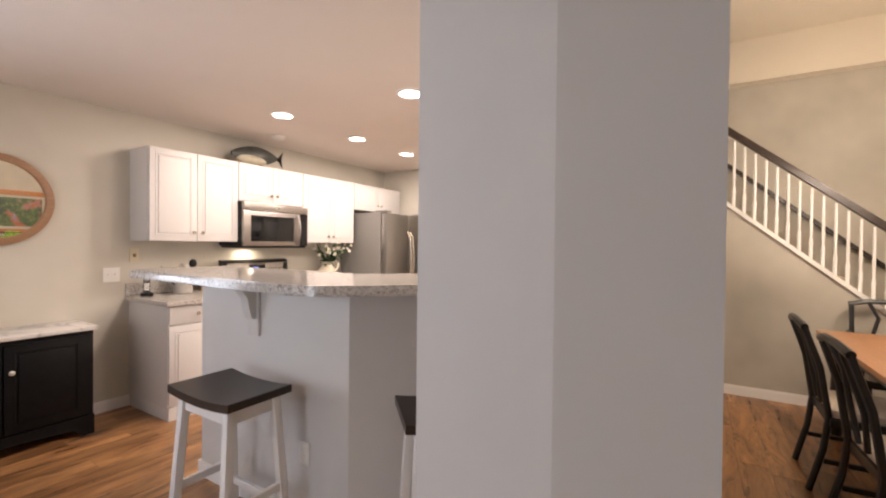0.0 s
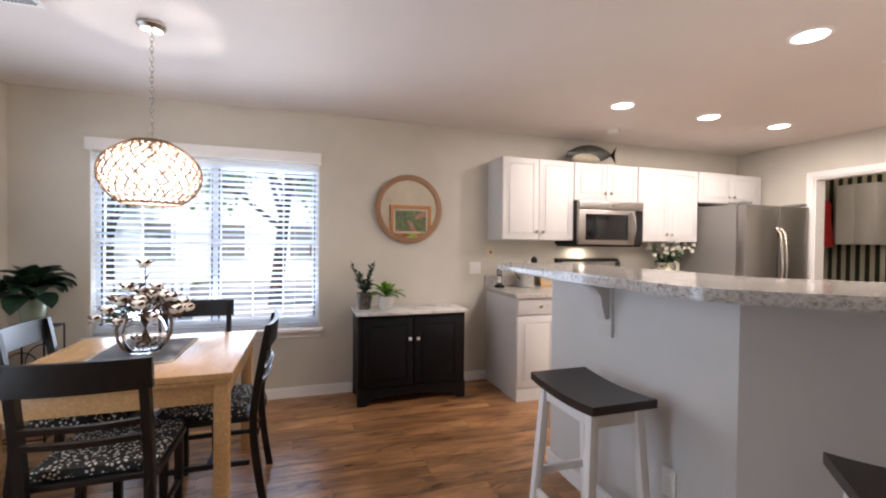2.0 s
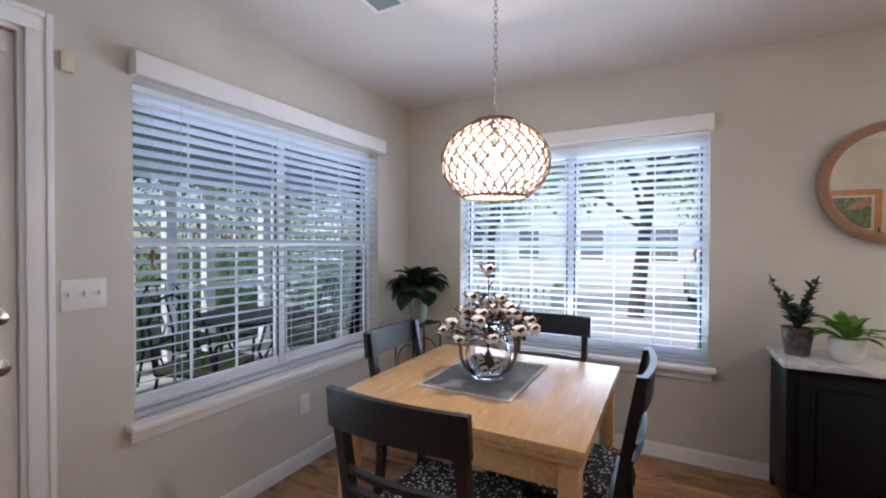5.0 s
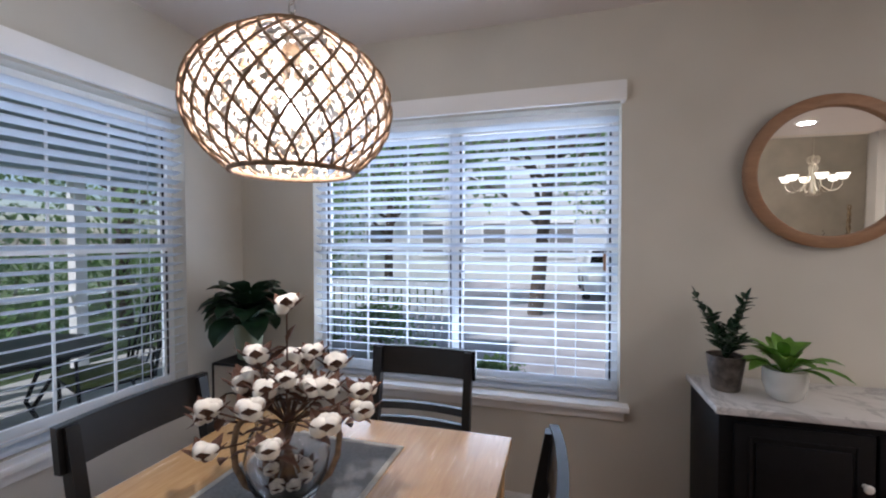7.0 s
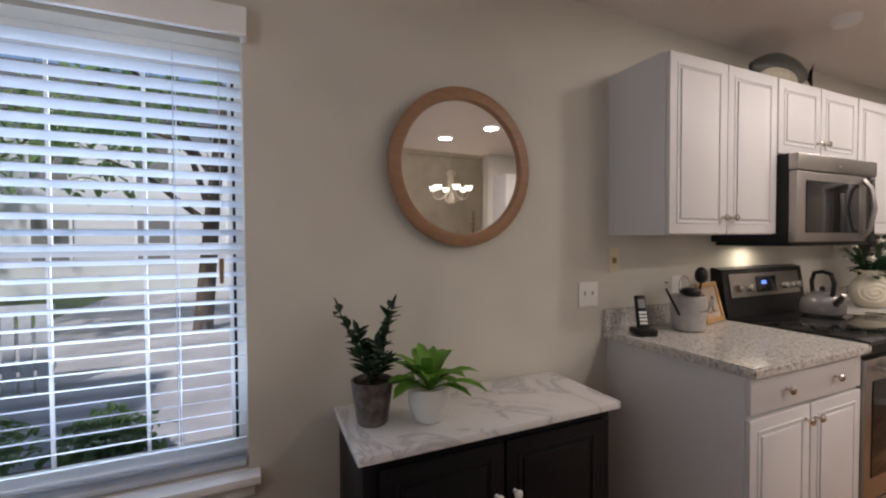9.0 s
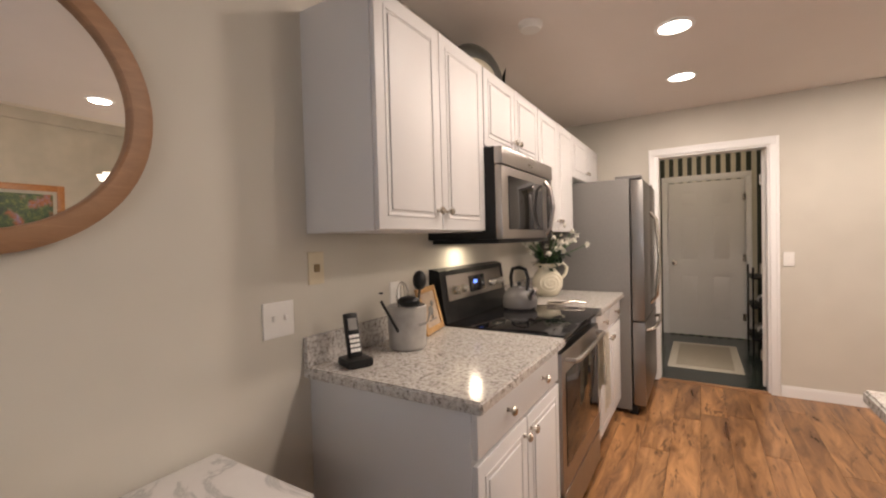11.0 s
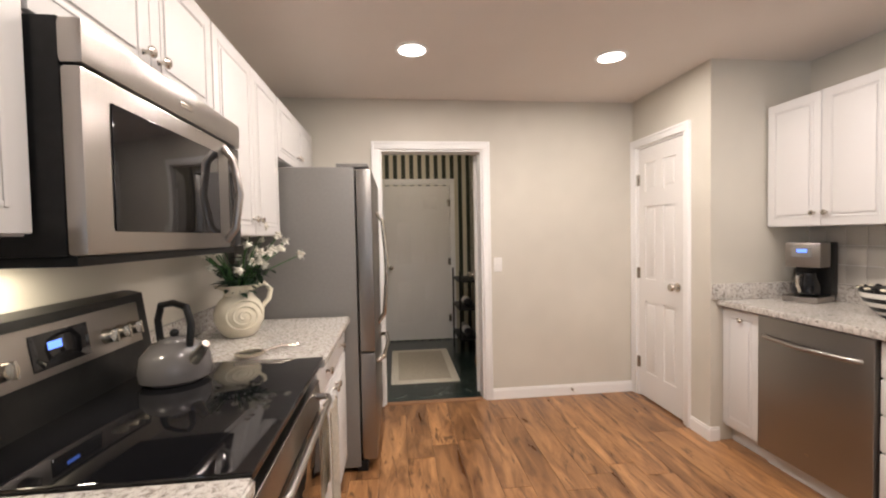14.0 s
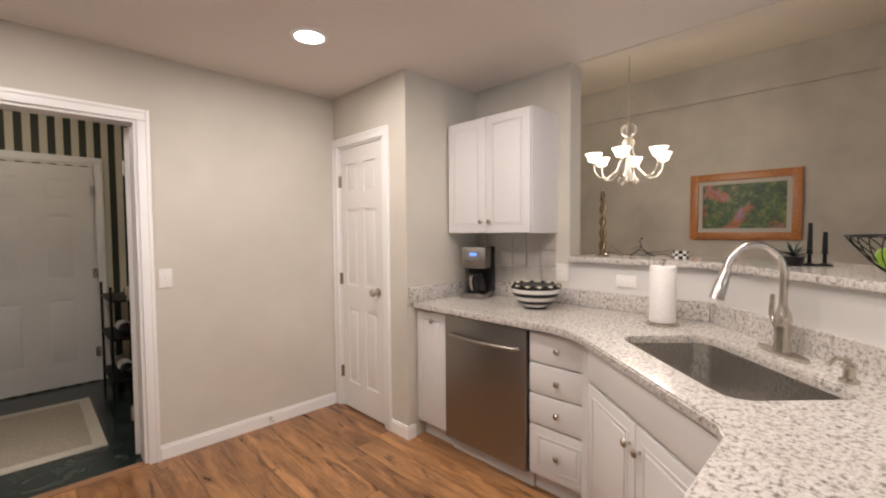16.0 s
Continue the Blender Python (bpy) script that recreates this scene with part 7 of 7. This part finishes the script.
for y in (-5, -2.5, 0, 2.5, 5):
    for z in (0.9, 3.3):
        wn_ = part("window", B((4.0, 4.06, y - 0.5, y + 0.5, z, z + 1.4)), TRIM, hs2)
        part("pane", B((4.06, 4.07, y - 0.42, y + 0.42, z + 0.08, z + 1.32)), GREYSIDE, wn_)

car = thing("parked_car", (-14.6, 1.45, -0.235), "pale parked car on the gravel drive", "car")
CARPAINT = simple("pale_car_paint", (0.62, 0.64, 0.66), 0.25, 0.04, 3)
part("body", B((-2.1, 2.1, -0.88, 0.88, 0.25, 0.85), bev=0.12), CARPAINT, car)
bm = bmesh.new()
box(bm, -1.5, 0.9, -0.78, 0.78, 0.80, 1.45, 0.06)
for v in bm.verts:
    if v.co.z > 1.2:
        v.co.x = -0.3 + (v.co.x + 0.3) * 0.68
        v.co.y *= 0.84
part("cabin", bm, CARPAINT, car)
bm = bmesh.new()
f = bm.faces.new([bm.verts.new(p) for p in ((0.905, -0.68, 0.90), (0.905, 0.68, 0.90), (0.60, 0.58, 1.36), (0.60, -0.58, 1.36))])
bmesh.ops.solidify(bm, geom=[f], thickness=-0.03)
part("windscreen", bm, BGLASS, car)
for sx in (-1.3, 1.3):
    for sy in (-0.80, 0.80):
        bm = bmesh.new()
        lathe(bm, [(0.0, -0.1), (0.3, -0.1), (0.33, -0.06), (0.33, 0.06), (0.3, 0.1), (0.0, 0.1)], (sx, sy, 0.33), 24, Matrix.Rotation(radians(90), 4, "X"))
        part("wheel", bm, BPLASTIC, car)
for sy in (-0.62, 0.62):
    part("headlight", B((2.08, 2.12, sy - 0.16, sy + 0.16, 0.58, 0.72), bev=0.02), PLATE, car)


def foliage(n, centre, spread, size, seed):
    r = np.random.RandomState(seed)
    bm = bmesh.new()
    for i in range(n):
        d = r.normal(size=3)
        d /= np.linalg.norm(d)
        p = np.array(centre) + d * np.array(spread) * (0.35 + 0.65 * r.rand()) * (0.8 + 0.35 * math.sin(d[0] * 5 + seed) * math.cos(d[1] * 4))
        leaf(bm, p, r.normal(size=3) + np.array((0, 0, 0.2)), size * (0.6 + 0.8 * r.rand()), size * 0.5, 0.6, 2)
    return bm


def tree(at, h, seed, mat, size=1.0):
    ob = thing("garden_tree", at, "leafy garden tree with a slender trunk", "tree")
    r = random.Random(seed)
    bm = bmesh.new()
    top = Vector((r.uniform(-0.3, 0.3), r.uniform(-0.3, 0.3), h * 0.6))
    tube(bm, [(0, 0, 0), top * 0.5 + Vector((0.1, 0, 0)), top], 0.11, 10, 0.05)
    limbs = []
    for k in range(8):
        a = k * 0.8 + r.uniform(-0.3, 0.3)
        b0 = top * r.uniform(0.45, 1.0)
        e = b0 + Vector((math.cos(a) * 1.2, math.sin(a) * 1.2, r.uniform(0.4, 1.3)))
        limbs.append(e)
        tube(bm, [b0, (b0 + e) / 2 + Vector((0, 0, 0.1)), e], 0.04, 7, 0.012)
    part("trunk", bm, BARK, ob)
    bm = bmesh.new()
    me2 = bpy.data.meshes.new("tmp")
    for k, e in enumerate(limbs + [top + Vector((0, 0, 0.8))]):
        b2 = foliage(200, e, (0.95, 0.95, 0.7), 0.15, seed * 20 + k)
        b2.to_mesh(me2)
        b2.free()
        bm.from_mesh(me2)
    bpy.data.meshes.remove(me2)
    part("crown", bm, mat, ob)
    ob.scale = (size, size, size)


TREES = [(-10.8, -0.5, 4.4, 1.5), (-10.2, -3.6, 5.5, 1), (-13.2, 3.4, 5.0, 1.3), (-7.4, -7.5, 5.0, 1), (-4.5, -8.6, 4.8, 1), (-1.0, -8.2, 5.2, 1), (1.8, -8.8, 4.8, 1), (-12.5, -6.5, 6.0, 1.2),
         (-17, -10, 5.0, 2.2), (-11.5, -13, 5.0, 2.0), (-7, -14, 4.6, 2.1), (-2.5, -14.5, 5.0, 2.0), (2, -14, 4.8, 2.1), (7, -12, 5.0, 2.2), (-13.0, 1.9, 4.4, 1.2)]
for i, (x, y, h, k) in enumerate(TREES):
    tree((x, y, -0.25), h, i + 2, (LEAF_O, LEAF_O2)[i % 2], k)
for i, (x, y, s) in enumerate(((-5.7, -1.30, 0.40), (-5.75, -0.55, 0.33), (-9.5, -8, 1.8), (-11.5, -9.5, 2.2), (-9, -10.2, 2.3), (-6.5, -9.8, 2.1), (-13.5, -7.2, 2.0), (-4, -10, 2.1), (-1.5, -10, 2.1), (1, -10, 2.1), (3.5, -9.5, 2.2), (-7.2, -2.4, 0.6), (-6.9, -3.8, 0.7), (-5.2, -6.2, 0.8), (-3.3, -6.4, 0.8), (-1.4, -6.1, 0.7), (0.6, -6.4, 0.8), (-6.6, -5.4, 0.9), (-7.6, -7.2, 1.4), (-5.6, -7.3, 1.3), (-3.8, -7.4, 1.4), (-2.2, -7.2, 1.3), (-0.4, -7.3, 1.4), (1.4, -7.2, 1.3))):
    bs = thing("garden_shrub", (x, y, -0.25), "dense green garden shrub", "shrub")
    part("leaves", foliage(700, (0, 0, s * 0.75), (s, s, s * 0.8), 0.11 * max(1.0, 0.8 * s), 40 + i), (LEAF_O2, LEAF_O)[i % 2], bs)
    bm = bmesh.new()
    for k in range(5):
        tube(bm, [(0, 0, 0), (0.3 * s * math.cos(k * 1.3), 0.3 * s * math.sin(k * 1.3), s * 0.9)], 0.015, 6, 0.006)
    part("stems", bm, BARK, bs)

# ---- plank flooring ----
PWID, PLEN = 0.165, 1.22
bm = bmesh.new()
box(bm, -PWID / 2 + 0.0008, PWID / 2 - 0.0008, -PLEN / 2 + 0.0008, PLEN / 2 - 0.0008, -0.006, 0.0, 0.0008)
plank = mesh_of("plank", bm, FLOOR, False)
floor_ob = bpy.data.objects["floor"]

count, col = 0, 0
x = WX + PWID / 2
rng = random.Random(4)
while x < EX:
    y = SY - rng.uniform(0, PLEN) + PLEN / 2
    while y - PLEN / 2 < 6.1:
        y0, y1 = max(y - PLEN / 2, SY), min(y + PLEN / 2, 5.236 if x < -0.9 else 6.02)
        if y1 - y0 > 0.02:
            if x < 0.9 and y1 - y0 > PLEN - 0.01:
                p = new("plank", plank)
                p.matrix_world = pose(x, y, 0)
                p.parent = floor_ob
                count += 1
            else:
                p = new("plank", mesh_of("plank", B((-PWID / 2 + 0.0008, PWID / 2 - 0.0008, y0 - y + 0.0008, y1 - y - 0.0008, -0.006, 0.0)), FLOOR, False))
                p.matrix_world = pose(x, y, 0)
                p.parent = floor_ob
        y += PLEN
    x += PWID
